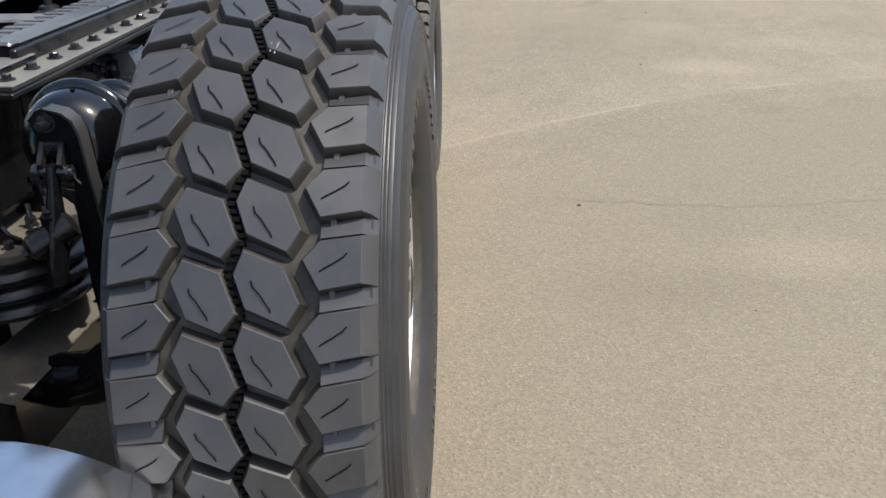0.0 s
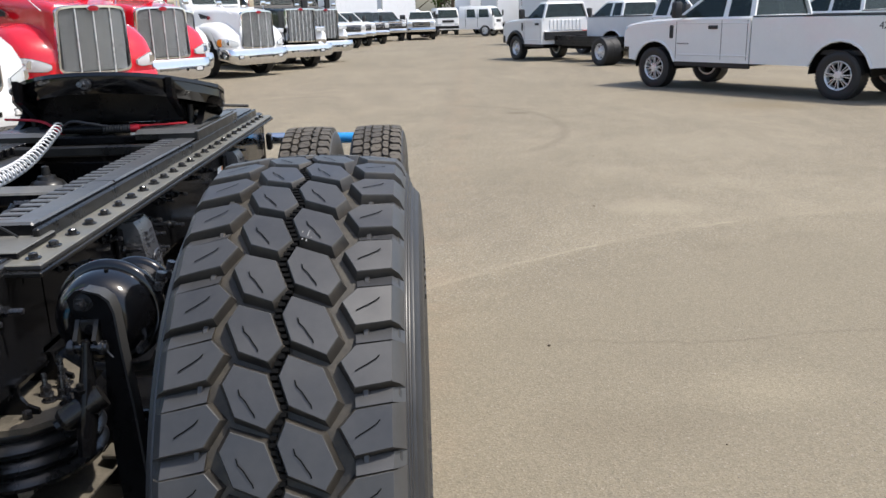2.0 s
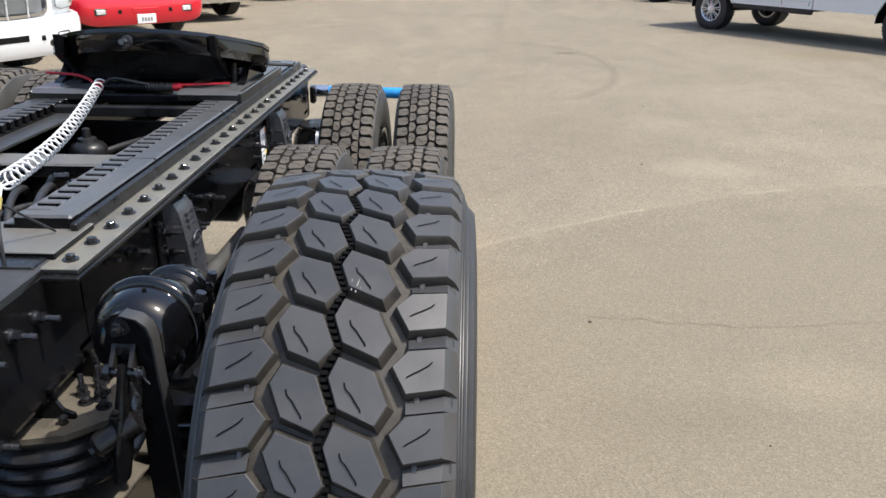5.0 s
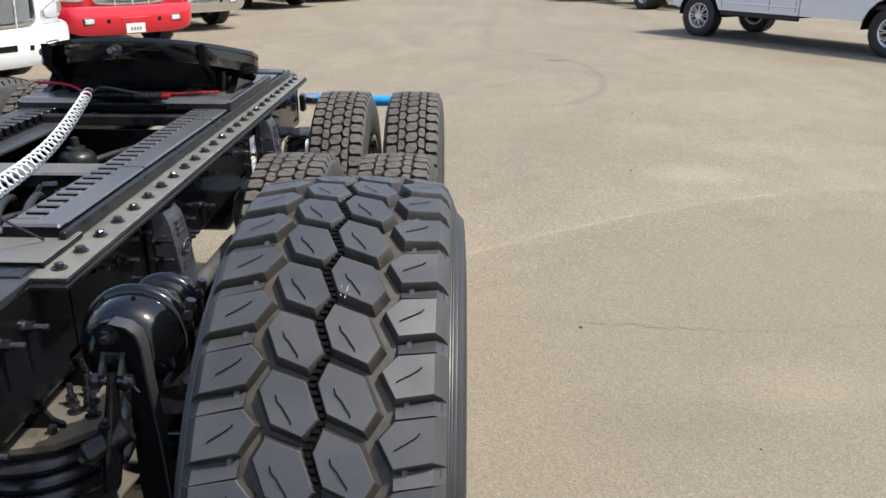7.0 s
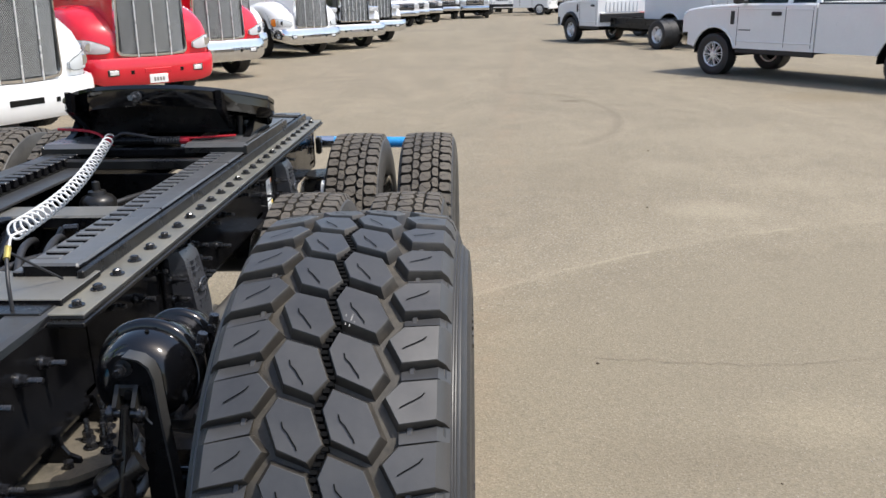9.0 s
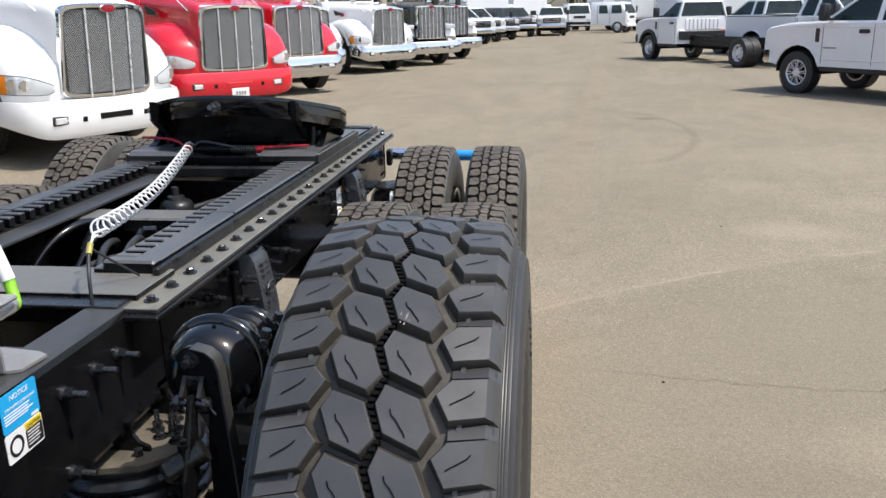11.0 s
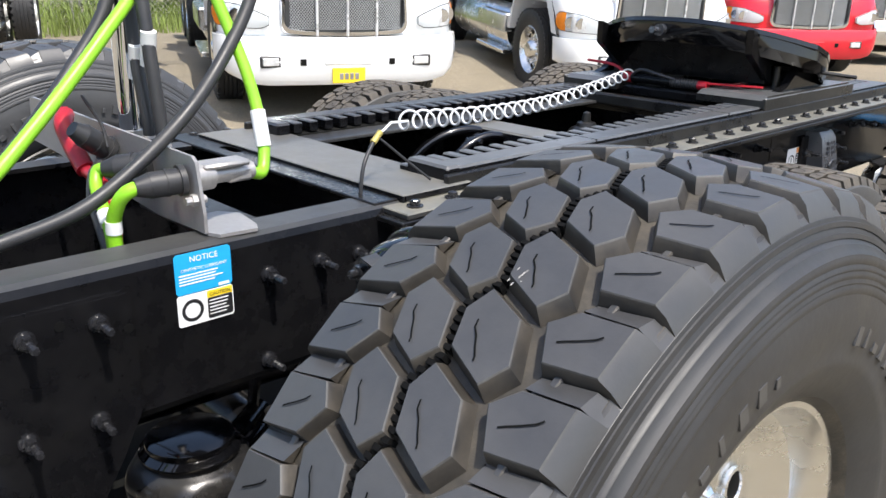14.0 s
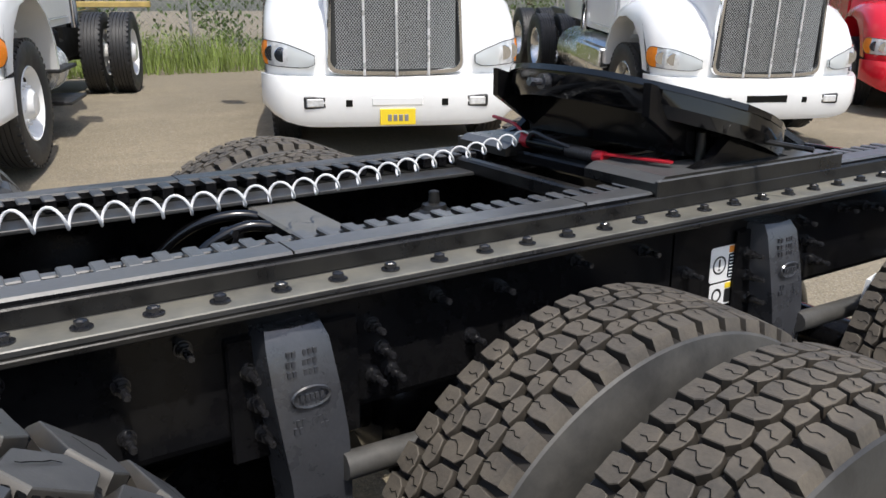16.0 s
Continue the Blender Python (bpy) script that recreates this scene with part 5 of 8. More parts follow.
    box(bm, -0.66, -0.47, 3.885, 3.905, 1.196, 1.202, 0.001, m=Matrix.Translation((-0.56, 3.9, 0)) @ Matrix.Rotation(radians(16), 4, "Z") @ Matrix.Translation((0.56, -3.9, 0)))
    tpart("red_lever", bm, M_RED, "red painted locking lever")
    bm = bmesh.new()
    rod(bm, (-0.985, 3.872, 1.19), (-0.955, 3.872, 1.19), 0.019, 14)
    tube(bm, [(-0.99, 3.875, 1.195), (-1.02, 3.885, 1.215), (-1.08, 3.90, 1.228), (-1.20, 3.92, 1.232)], 0.0055, 6)
    tpart("red_lever", bm, M_RED, "red painted locking lever")
    bm = bmesh.new()
    tube(bm, [(-0.95, 3.86, 1.20), (-0.90, 3.84, 1.225), (-0.83, 3.84, 1.215), (-0.77, 3.86, 1.20)], 0.006, 6)
    tpart("lock_air_line", bm, M_HOSE, smooth=True)
    # flat release bar towards the kerb side
    bm = bmesh.new()
    tube(bm, [(-0.70, 4.02, 1.255), (-0.45, 4.10, 1.25), (-0.27, 4.17, 1.235)], 0.007, 6)
    tpart("release_rod", bm, M_FRAME_SATIN, "thin black release rod", smooth=True)
    bm = bmesh.new()
    box(bm, -0.80, -0.62, 4.05, 4.09, 1.205, 1.235, 0.004)
    tpart("lock_jaw", bm, M_GALV)


fifth_wheel()


# ---- air lines ----
def hose(name, pts, r, mat, label, seg=10):
    bm = bmesh.new()
    tube(bm, pts, r, seg, 10)
    return tpart(name, bm, mat, label, smooth=True)


def sleeve(name, a, b, r, mat, label):
    bm = bmesh.new()
    rod(bm, a, b, r, 14)
    return tpart(name, bm, mat, label, smooth=True)


def coil():
    p0, p1 = Vector((-0.527, 2.375, 1.243)), Vector((-0.965, 3.862, 1.204))
    turns, per = 25, 14
    ax = (p1 - p0).normalized()
    u = ax.cross(Vector((0, 0, 1))).normalized()
    v = u.cross(ax)
    pts = [Vector((-0.497, 2.292, 1.226)), Vector((-0.515, 2.34, 1.243))]
    for i in range(turns * per + 1):
        t = i / (turns * per)
        a = 2 * math.pi * i / per
        sag = -0.036 * math.sin(math.pi * t)
        r = 0.0200 * (1 - 0.12 * t)
        s = t - 0.115 * t * (1 - t)
        pts.append(p0 + (p1 - p0) * s + Vector((0, 0, sag)) + r * (math.cos(a) * u - math.sin(a) * v))
    pts.append(Vector((-0.975, 3.872, 1.195)))
    bm = bmesh.new()
    tube(bm, pts, 0.0030, 6, 1, smooth_path=False)
    tpart("coiled_air_line", bm, M_COIL, "white coiled nylon air line", smooth=True, angle=80)


coil()
sleeve("line_fitting", (-0.492, 2.272, 1.212), (-0.500, 2.298, 1.230), 0.0068, M_YELLOW, "brass and yellow line fitting")
hose("air_line", [(-0.492, 2.272, 1.212), (-0.475, 2.235, 1.175), (-0.468, 2.22, 1.12), (-0.47, 2.215, 1.03)], 0.0042, M_HOSE, "thin black air line")
hose("cable_tie", [(-0.495, 2.285, 1.224), (-0.47, 2.33, 1.18), (-0.44, 2.385, 1.128)], 0.003, M_INK, "black cable tie tail", 6)
for pts in ([(-0.62, 2.55, 0.98), (-0.66, 2.72, 1.075), (-0.74, 2.95, 1.06), (-0.80, 3.1, 0.98)], [(-0.70, 2.60, 0.95), (-0.78, 2.80, 1.05), (-0.86, 3.02, 1.03), (-0.95, 3.2, 0.93)], [(-0.55, 2.6, 0.97), (-0.58, 2.8, 1.05), (-0.62, 3.0, 1.05), (-0.65, 3.2, 0.96)],
            [(-0.9, 2.5, 0.93), (-0.85, 2.7, 1.0), (-0.8, 2.9, 1.01), (-0.7, 3.1, 0.97)], [(-0.95, 3.3, 0.99), (-0.8, 3.6, 1.02), (-0.72, 3.9, 1.0)]):
    hose("brake_line", pts, 0.011, M_HOSE, "black brake hose inside the frame")
for pts in ([(-1.04, 2.80, 0.96), (-1.005, 2.88, 1.045), (-0.970, 2.955, 1.085), (-0.945, 3.04, 1.088), (-0.93, 3.10, 1.05)], [(-0.90, 2.86, 0.99), (-0.882, 2.92, 1.052), (-0.865, 3.00, 1.085), (-0.845, 3.08, 1.075)]):
    hose("brake_line", pts, 0.013, M_GLOSS, "glossy black brake hose inside the frame")
for y, x in ((3.00, -0.955), (2.94, -0.925), (2.92, -0.70), (2.98, -0.78), (2.86, -0.64)):
    bm = bmesh.new()
    rod(bm, (x, y, 1.02), (x + 0.03, y + 0.02, 1.075), 0.012, 8)
    rod(bm, (x + 0.03, y + 0.02, 1.075), (x + 0.07, y + 0.03, 1.075), 0.010, 6)
    tpart("valve_fitting", bm, M_BOLT)
bm = bmesh.new()
lathe(bm, [(0.96, 0.0), (0.96, 0.075), (1.035, 0.075), (1.052, 0.062), (1.060, 0.040), (1.072, 0.036), (1.076, 0.018), (1.105, 0.015), (1.11, 0.0)], 28, m=Matrix.Translation((-0.875, 3.50, 0)) @ Matrix.Diagonal((0.86, 0.86, 1, 1)) @ Matrix.Rotation(-math.pi / 2, 4, "Y"))
tpart("height_valve", bm, M_FRAME_SATIN, "black round valve body with a stud", smooth=True)


def hose_bracket():
    bm = bmesh.new()
    poly = [(-1.27, 1.152), (-1.25, 1.252), (-1.235, 1.256), (-0.455, 1.246), (-0.442, 1.238), (-0.425, 1.150), (-0.425, 1.118), (-0.60, 1.112), (-1.10, 1.145)]
    prism(bm, poly, "y", 1.856, 1.862)
    b = tpart("hose_bracket", bm, M_GREYPLATE, "grey zinc-plated steel bracket for the air lines")
    bm = bmesh.new()
    prism(bm, [(-0.535, 1.862), (-0.425, 1.862), (-0.402, 1.872), (-0.396, 1.94), (-0.42, 1.952), (-0.50, 1.965), (-0.535, 1.94)], "z", 1.113, 1.119)
    tpart("bracket_foot", bm, M_GREYPLATE, "grey plated bracket foot")
    bm = bmesh.new()
    box(bm, -0.70, -0.475, 1.862, 1.985, 1.105, 1.1115, 0.001)
    tpart("bracket_shelf", bm, M_FRAME_SATIN)
    # pole for the lines
    bm = bmesh.new()
    rod(bm, (-0.862, 1.93, 1.225), (-0.850, 1.935, 2.25), 0.024, 24)
    tpart("hose_pole", bm, M_CHROME, "chromed tube that carries the air lines", smooth=True)
    bm = bmesh.new()
    rod(bm, (-0.862, 1.93, 1.10), (-0.862, 1.93, 1.226), 0.030, 20)
    tpart("pole_base", bm, M_GALV, smooth=True)
    for p, q, bx in (((-0.475, 1.850, 1.203), (-0.485, 1.768, 1.200), -0.445), ((-0.600, 1.850, 1.210), (-0.655, 1.785, 1.199), -0.57), ((-0.772, 1.845, 1.206), (-0.760, 1.775, 1.258), -0.80)):
        p, q = Vector(p), Vector(q)
        bm = bmesh.new()
        rod(bm, p, p.lerp(q, 0.12), 0.027, 18)
        rod(bm, p.lerp(q, 0.12), p.lerp(q, 0.72), 0.0225, 18)
        rod(bm, p.lerp(q, 0.72), q, 0.0215, 18, 0.0145)
        rod(bm, p.lerp(q, 0.34), p.lerp(q, 0.40), 0.0240, 18)
        tpart("connector_boot", bm, M_HOSE, "black rubber connector boot", smooth=True, angle=40)
        bm = bmesh.new()
        rod(bm, (bx, 1.835, 1.173), (bx, 1.872, 1.173), 0.007, 8)
        rod(bm, (bx, 1.846, 1.173), (bx, 1.855, 1.173), 0.011, 6)
        tpart("bracket_bolt", bm, M_GALV)
    bm = bmesh.new()
    rod(bm, (-0.475, 1.862, 1.203), (-0.478, 1.90, 1.203), 0.024, 16)
    rod(bm, (-0.478, 1.90, 1.203), (-0.485, 1.985, 1.20), 0.016, 12)
    box(bm, -0.505, -0.455, 1.88, 1.97, 1.216, 1.226, 0.004)
    box(bm, -0.50, -0.468, 1.93, 1.98, 1.185, 1.21, 0.005)
    tpart("air_coupling", bm, M_GALV, "bare aluminium air coupling", smooth=True)


hose_bracket()
hose("air_hose", [(-0.485, 1.975, 1.199), (-0.497, 2.012, 1.188), (-0.513, 2.030, 1.215), (-0.530, 2.038, 1.262), (-0.570, 2.035, 1.365), (-0.630, 2.01, 1.51), (-0.71, 1.98, 1.70), (-0.80, 1.95, 1.95)], 0.0115, M_GREEN, "bright green air hose")
sleeve("hose_label", (-0.519, 2.034, 1.230), (-0.543, 2.039, 1.294), 0.0142, M_WHITE_PLASTIC, "white paper hose label")
hose("air_hose", [(-0.84, 1.96, 1.66), (-0.80, 1.945, 1.525), (-0.75, 1.85, 1.425), (-0.68, 1.68, 1.275), (-0.63, 1.545, 1.175), (-0.62, 1.40, 1.115), (-0.66, 1.2, 1.10), (-0.75, 0.8, 1.14)], 0.0125, M_GREEN, "bright green air hose")
hose("electric_cable", [(-0.86, 1.93, 1.70), (-0.83, 1.90, 1.50), (-0.80, 1.80, 1.36), (-0.74, 1.64, 1.21), (-0.70, 1.50, 1.12), (-0.70, 1.3, 1.08), (-0.76, 0.9, 1.10)], 0.0135, M_HOSE, "dark grey electric cable")
hose("electric_cable", [(-0.74, 2.10, 1.85), (-0.655, 2.13, 1.66), (-0.610, 2.09, 1.53), (-0.585, 2.02, 1.42), (-0.55, 1.895, 1.295), (-0.525, 1.72, 1.18), (-0.51, 1.57, 1.142), (-0.51, 1.44, 1.128), (-0.55, 1.2, 1.125), (-0.66, 0.9, 1.13)], 0.0125, M_HOSE, "dark grey electric cable")
hose("electric_cable", [(-0.845, 1.95, 1.80), (-0.79, 1.94, 1.60), (-0.747, 1.93, 1.42), (-0.722, 1.93, 1.26), (-0.718, 1.93, 1.17)], 0.0135, M_HOSE, "dark grey electric cable")
hose("electric_cable", [(-0.87, 1.95, 1.80), (-0.835, 1.94, 1.52), (-0.808, 1.93, 1.38), (-0.778, 1.93, 1.25), (-0.774, 1.93, 1.16)], 0.0135, M_HOSE, "dark grey electric cable")
sleeve("hose_label", (-0.7585, 1.932, 1.365), (-0.738, 1.93, 1.430), 0.0150, M_WHITE_PLASTIC, "white paper hose label")
sleeve("hose_label", (-0.820, 1.932, 1.335), (-0.800, 1.93, 1.400), 0.0150, M_WHITE_PLASTIC, "white paper hose label")
for x in (-0.719, -0.775):
    bm = bmesh.new()
    for i in range(6):
        rod(bm, (x, 1.93, 1.175 + i * 0.009), (x, 1.93, 1.181 + i * 0.009), 0.0165, 12, 0.0150)
    tpart("strain_relief", bm, M_GALV, "ribbed strain relief spring", smooth=True)
hose("air_hose", [(-0.483, 1.772, 1.200), (-0.490, 1.755, 1.192), (-0.503, 1.745, 1.172), (-0.518, 1.740, 1.135), (-0.520, 1.740, 1.08), (-0.52, 1.74, 1.0)], 0.0125, M_GREEN, "bright green air hose")
hose("air_hose", [(-0.652, 1.788, 1.200), (-0.666, 1.778, 1.194), (-0.648, 1.766, 1.168), (-0.590, 1.755, 1.135), (-0.558, 1.750, 1.10), (-0.55, 1.75, 1.0)], 0.0115, M_GREEN, "bright green air hose")
hose("air_hose", [(-0.784, 1.80, 1.172), (-0.716, 1.797, 1.163), (-0.660, 1.792, 1.150), (-0.632, 1.785, 1.11), (-0.60, 1.77, 1.0)], 0.0125, M_RED, "red air hose")
hose("dust_cap_strap", [(-0.905, 1.815, 1.262), (-0.874, 1.80, 1.247), (-0.846, 1.80, 1.216), (-0.812, 1.80, 1.190), (-0.784, 1.80, 1.172)], 0.0185, M_RED, "crumpled red cap and strap")
hose("corrugated_loom", [(-0.735, 1.81, 1.19), (-0.708, 1.785, 1.176), (-0.669, 1.765, 1.141), (-0.621, 1.755, 1.111), (-0.576, 1.75, 1.06), (-0.56, 1.75, 1.0)], 0.011, M_HOSE, "black corrugated loom")
hose("wire_tie", [(-0.79, 1.84, 1.26), (-0.80, 1.82, 1.30), (-0.78, 1.81, 1.31), (-0.76, 1.83, 1.26), (-0.74, 1.83, 1.22)], 0.003, M_HOSE, "thin black wire tie", 6)
for p0, p1 in (((-0.519, 1.740, 1.120), (-0.517, 1.740, 1.142)), ((-0.572, 1.752, 1.120), (-0.592, 1.755, 1.138))):
    sleeve("hose_clip", p0, p1, 0.0138, M_WHITE_PLASTIC, "pale hose clip")


# ---- fuel tank, mud flap bar, lamps ----
def tail_and_tank():
    bm = bmesh.new()
    lathe(bm, [(-2.2, 0.0), (-2.2, 0.28), (-2.17, 0.315), (-2.1, 0.32), (1.46, 0.32), (1.51, 0.312), (1.535, 0.28), (1.55, 0.15), (1.552, 0.0)], 64, m=Matrix.Translation((-0.045, 0, 0.50)) @ Matrix.Rotation(math.pi / 2, 4, "Z"))
    t = tpart("fuel_tank", bm, M_ALU, "polished aluminium fuel tank", smooth=True)
    bm = bmesh.new()
    rod(bm, (-0.40, 5.20, 0.945), (-0.30, 5.20, 0.945), 0.034, 18)
    tpart("flap_bar_end", bm, M_CHROME, smooth=True)
    bm = bmesh.new()
    rod(bm, (-0.30, 5.20, 0.945), (0.30, 5.205, 0.935), 0.030, 18)
    tpart("flap_bar", bm, M_BLUE, "mud flap bar still wrapped in blue film", smooth=True)
    bm = bmesh.new()
    rod(bm, (mirror_x(-0.38), 5.20, 0.945), (mirror_x(0.30), 5.205, 0.935), 0.030, 18)
    tpart("flap_bar", bm, M_BLUE, "mud flap bar still wrapped in blue film", smooth=True)
    bm = bmesh.new()
    box(bm, -0.375, -0.345, 5.02, 5.07, 0.91, 1.00, 0.008)
    tpart("tail_bracket", bm, M_FRAME_SATIN, "black steel bracket at the frame's end")
    bm = bmesh.new()
    box(bm, -1.235, -0.385, 5.0, 5.03, 0.84, 1.10, 0.004)
    tpart("end_cross_member", bm, M_FRAME)
    bm = bmesh.new()
    prism(bm, [(4.40, 0.80), (4.52, 0.79), (4.55, 0.83), (4.46, 0.89), (4.42, 0.88)], "x", -0.24, -0.21)
    tpart("pale_tag", bm, M_WHITE_PLASTIC, "pale plastic shipping tag")


tail_and_tank()


# ---- stickers ----
def plate_x(x, y0, y1, z0, z1):
    bm = bmesh.new()
    r = min(y1 - y0, z1 - z0) * 0.06
    poly = [(y0 + r, z0), (y1 - r, z0), (y1, z0 + r), (y1, z1 - r), (y1 - r, z1), (y0 + r, z1), (y0, z1 - r), (y0, z0 + r)]
    prism(bm, poly, "x", x, x + 0.0012)
    return bm


def words(text, x, y, z, size, mat, parent, name="lettering"):
    """Flat raised words on a face that looks towards +x, read along +y."""
    cu = bpy.data.curves.new("text", "FONT")
    cu.body, cu.size, cu.align_x, cu.align_y, cu.extrude = text, size, "CENTER", "CENTER", 0.0002
    tmp = bpy.data.objects.new("text", cu)
    me = bpy.data.meshes.new_from_object(tmp)
    bpy.data.objects.remove(tmp)
    me.materials.append(mat)
    ob = new(name, me)
    ob.parent = parent
    ob.matrix_parent_inverse = TRUCK_INV
    ob.matrix_basis = Matrix.Translation((x, y, z)) @ Matrix(((0, 0, 1, 0), (1, 0, 0, 0), (0, 1, 0, 0), (0, 0, 0, 1)))
    return ob


def ring_mark(x, y, z, r, w, mat, parent):
    bm = bmesh.new()
    a = [(y + r * math.cos(t * math.pi / 16), z + r * math.sin(t * math.pi / 16)) for t in range(32)]
    b = [(y + (r - w) * math.cos(t * math.pi / 16), z + (r - w) * math.sin(t * math.pi / 16)) for t in range(32)]
    va = [bm.verts.new((x, *p)) for p in a]
    vb = [bm.verts.new((x, *p)) for p in b]
    for i in range(32):
        j = (i + 1) % 32
        bm.faces.new((va[i], va[j], vb[j], vb[i]))
    return tpart("ring_symbol", bm, mat, parent=parent)


def bars(x, rows, mat, parent):
    bm = bmesh.new()
    for y0, y1, z, h in rows:
        prism(bm, [(y0, z - h / 2), (y1, z - h / 2), (y1, z + h / 2), (y0, z + h / 2)], "x", x, x + 0.0004)
    return tpart("small_print", bm, mat, parent=parent)


def stickers():
    x = -0.3848
    a = tpart("notice_sticker", plate_x(x, 1.777, 1.878, 1.036, 1.106), M_STICKER_BLUE, "blue and white notice sticker on the black rail")
    words("NOTICE", x + 0.0016, 1.829, 1.094, 0.014, M_STICKER_WHITE, truck)
    words("SYNTHETIC LUBRICANT", x + 0.0016, 1.829, 1.077, 0.0076, M_STICKER_WHITE, truck)
    rng = random.Random(7)
    bars(x + 0.0014, [(1.783, 1.783 + 0.088 * rng.uniform(0.7, 1), 1.069 - i * 0.0052, 0.0022) for i in range(4)] + [(1.852, 1.872, 1.0405, 0.005)], M_STICKER_WHITE, None)
    tpart("caution_sticker", plate_x(x, 1.777, 1.878, 0.980, 1.0345), M_STICKER_WHITE, "white caution sticker with a black ring")
    ring_mark(x + 0.0018, 1.803, 1.006, 0.0195, 0.006, M_INK, None)
    tpart("yellow_header", plate_x(x + 0.0008, 1.830, 1.876, 1.021, 1.033), M_STICKER_YELLOW)
    words("CAUTION", x + 0.0026, 1.853, 1.0265, 0.0085, M_INK, truck)
    tpart("black_panel", plate_x(x + 0.0008, 1.830, 1.876, 0.984, 1.020), M_INK)
    bars(x + 0.0022, [(1.833, 1.833 + 0.040 * rng.uniform(0.75, 1), 1.0155 - i * 0.006, 0.0018) for i in range(5)], M_STICKER_WHITE, None)
    tpart("pressure_sticker", plate_x(x, 3.985, 4.135, 0.905, 0.995), M_STICKER_WHITE, "white pressure warning sticker with an orange header")
    tpart("orange_header", plate_x(x + 0.0008, 4.05, 4.133, 0.976, 0.993), M_STICKER_ORANGE)
    tpart("black_panel", plate_x(x + 0.0008, 4.05, 4.133, 0.910, 0.974), M_DARKBLUE)
    bars(x + 0.0022, [(4.054, 4.054 + 0.074 * rng.uniform(0.75, 1), 0.967 - i * 0.0085, 0.0024) for i in range(7)], M_STICKER_WHITE, None)
    ring_mark(x + 0.0018, 4.018, 0.948, 0.024, 0.005, M_INK, None)
    bars(x + 0.0014, [(4.015, 4.021, 0.953, 0.02), (4.015, 4.021, 0.936, 0.005)], M_INK, None)
    tpart("caution_sticker", plate_x(x, 3.99, 4.10, 0.842, 0.900), M_STICKER_WHITE, "white caution sticker with a black ring")
    ring_mark(x + 0.0018, 4.016, 0.870, 0.018, 0.006, M_INK, None)
    tpart("yellow_header", plate_x(x + 0.0008, 4.045, 4.098, 0.884, 0.898), M_STICKER_YELLOW)
    tpart("black_panel", plate_x(x + 0.0008, 4.045, 4.098, 0.846, 0.882), M_INK)


stickers()


# ---- wheels shared by the parked vehicles ----
def road_tyre_mesh(r, half, rim):
    bm = bmesh.new()
    prof = [(-half * 0.8, rim), (-half, rim + (r - rim) * 0.35), (-half, r - 0.05), (-half * 0.93, r - 0.018), (-half * 0.8, r)]
    for k in range(4):
        x = -half * 0.8 + half * 1.6 * (k + 1) / 5
        prof += [(x - 0.006, r + 0.002), (x - 0.005, r - 0.010), (x + 0.005, r - 0.010), (x + 0.006, r + 0.002)]
    prof += [(half * 0.8, r), (half * 0.93, r - 0.018), (half, r - 0.05), (half, rim + (r - rim) * 0.35), (half * 0.8, rim)]
    lathe(bm, prof, 40)
    for k in range(44):
        a = 2 * math.pi * k / 44
        for s in (-1, 1):
            m = Matrix.Rotation(-a, 4, "X") @ Matrix.Translation((s * half * 0.82, 0, r))
            box(bm, -half * 0.14, half * 0.14, -0.019, 0.019, -0.02, 0.004, m=m)
    return bm


def dished_rim_mesh(r, lip, disc, holes):
    """A disc wheel with round hand holes, drawn as near-black discs for their shade."""
    bm = bmesh.new()
    lathe(bm, [(-lip, r - 0.03), (-lip, r + 0.006), (lip - 0.004, r + 0.008), (lip, r), (lip - 0.03, r - 0.02), (disc, r - 0.05), (disc + 0.02, r * 0.62), (disc + 0.03, r * 0.48), (disc + 0.09, r * 0.40), (disc + 0.12, r * 0.30), (disc + 0.125, 0.0)], 40)
    for k in range(10):
        a = 2 * math.pi * k / 10
        p = Vector((disc + 0.02, r * 0.54 * math.sin(a), r * 0.54 * math.cos(a)))
        rod(bm, p, p + Vector((0.05, 0, 0)), 0.018, 8, 0.012)
    for k in range(holes):
        a = 2 * math.pi * (k + 0.5) / holes
        p = Vector((disc + 0.008, r * 0.74 * math.sin(a), r * 0.74 * math.cos(a)))
        rod(bm, p, p + Vector((0.008, 0, 0)), 0.030, 12, mi=1)
    return fix(bm)


def spoked_rim_mesh(r, lip):
    """The barrel and dark brake space of a light alloy wheel; its spokes and cap are pieces of their own."""
    bm = bmesh.new()
    lathe(bm, [(-lip, r - 0.03), (-lip, r + 0.006), (lip - 0.004, r + 0.008), (lip, r), (lip - 0.02, r - 0.022), (lip - 0.10, r - 0.035), (lip - 0.10, 0.03)], 40)
    for f in bm.faces:
        c = f.calc_center_median()
        if abs(c.x - lip + 0.10) < 0.002:
            f.material_index = 1
    return fix(bm)


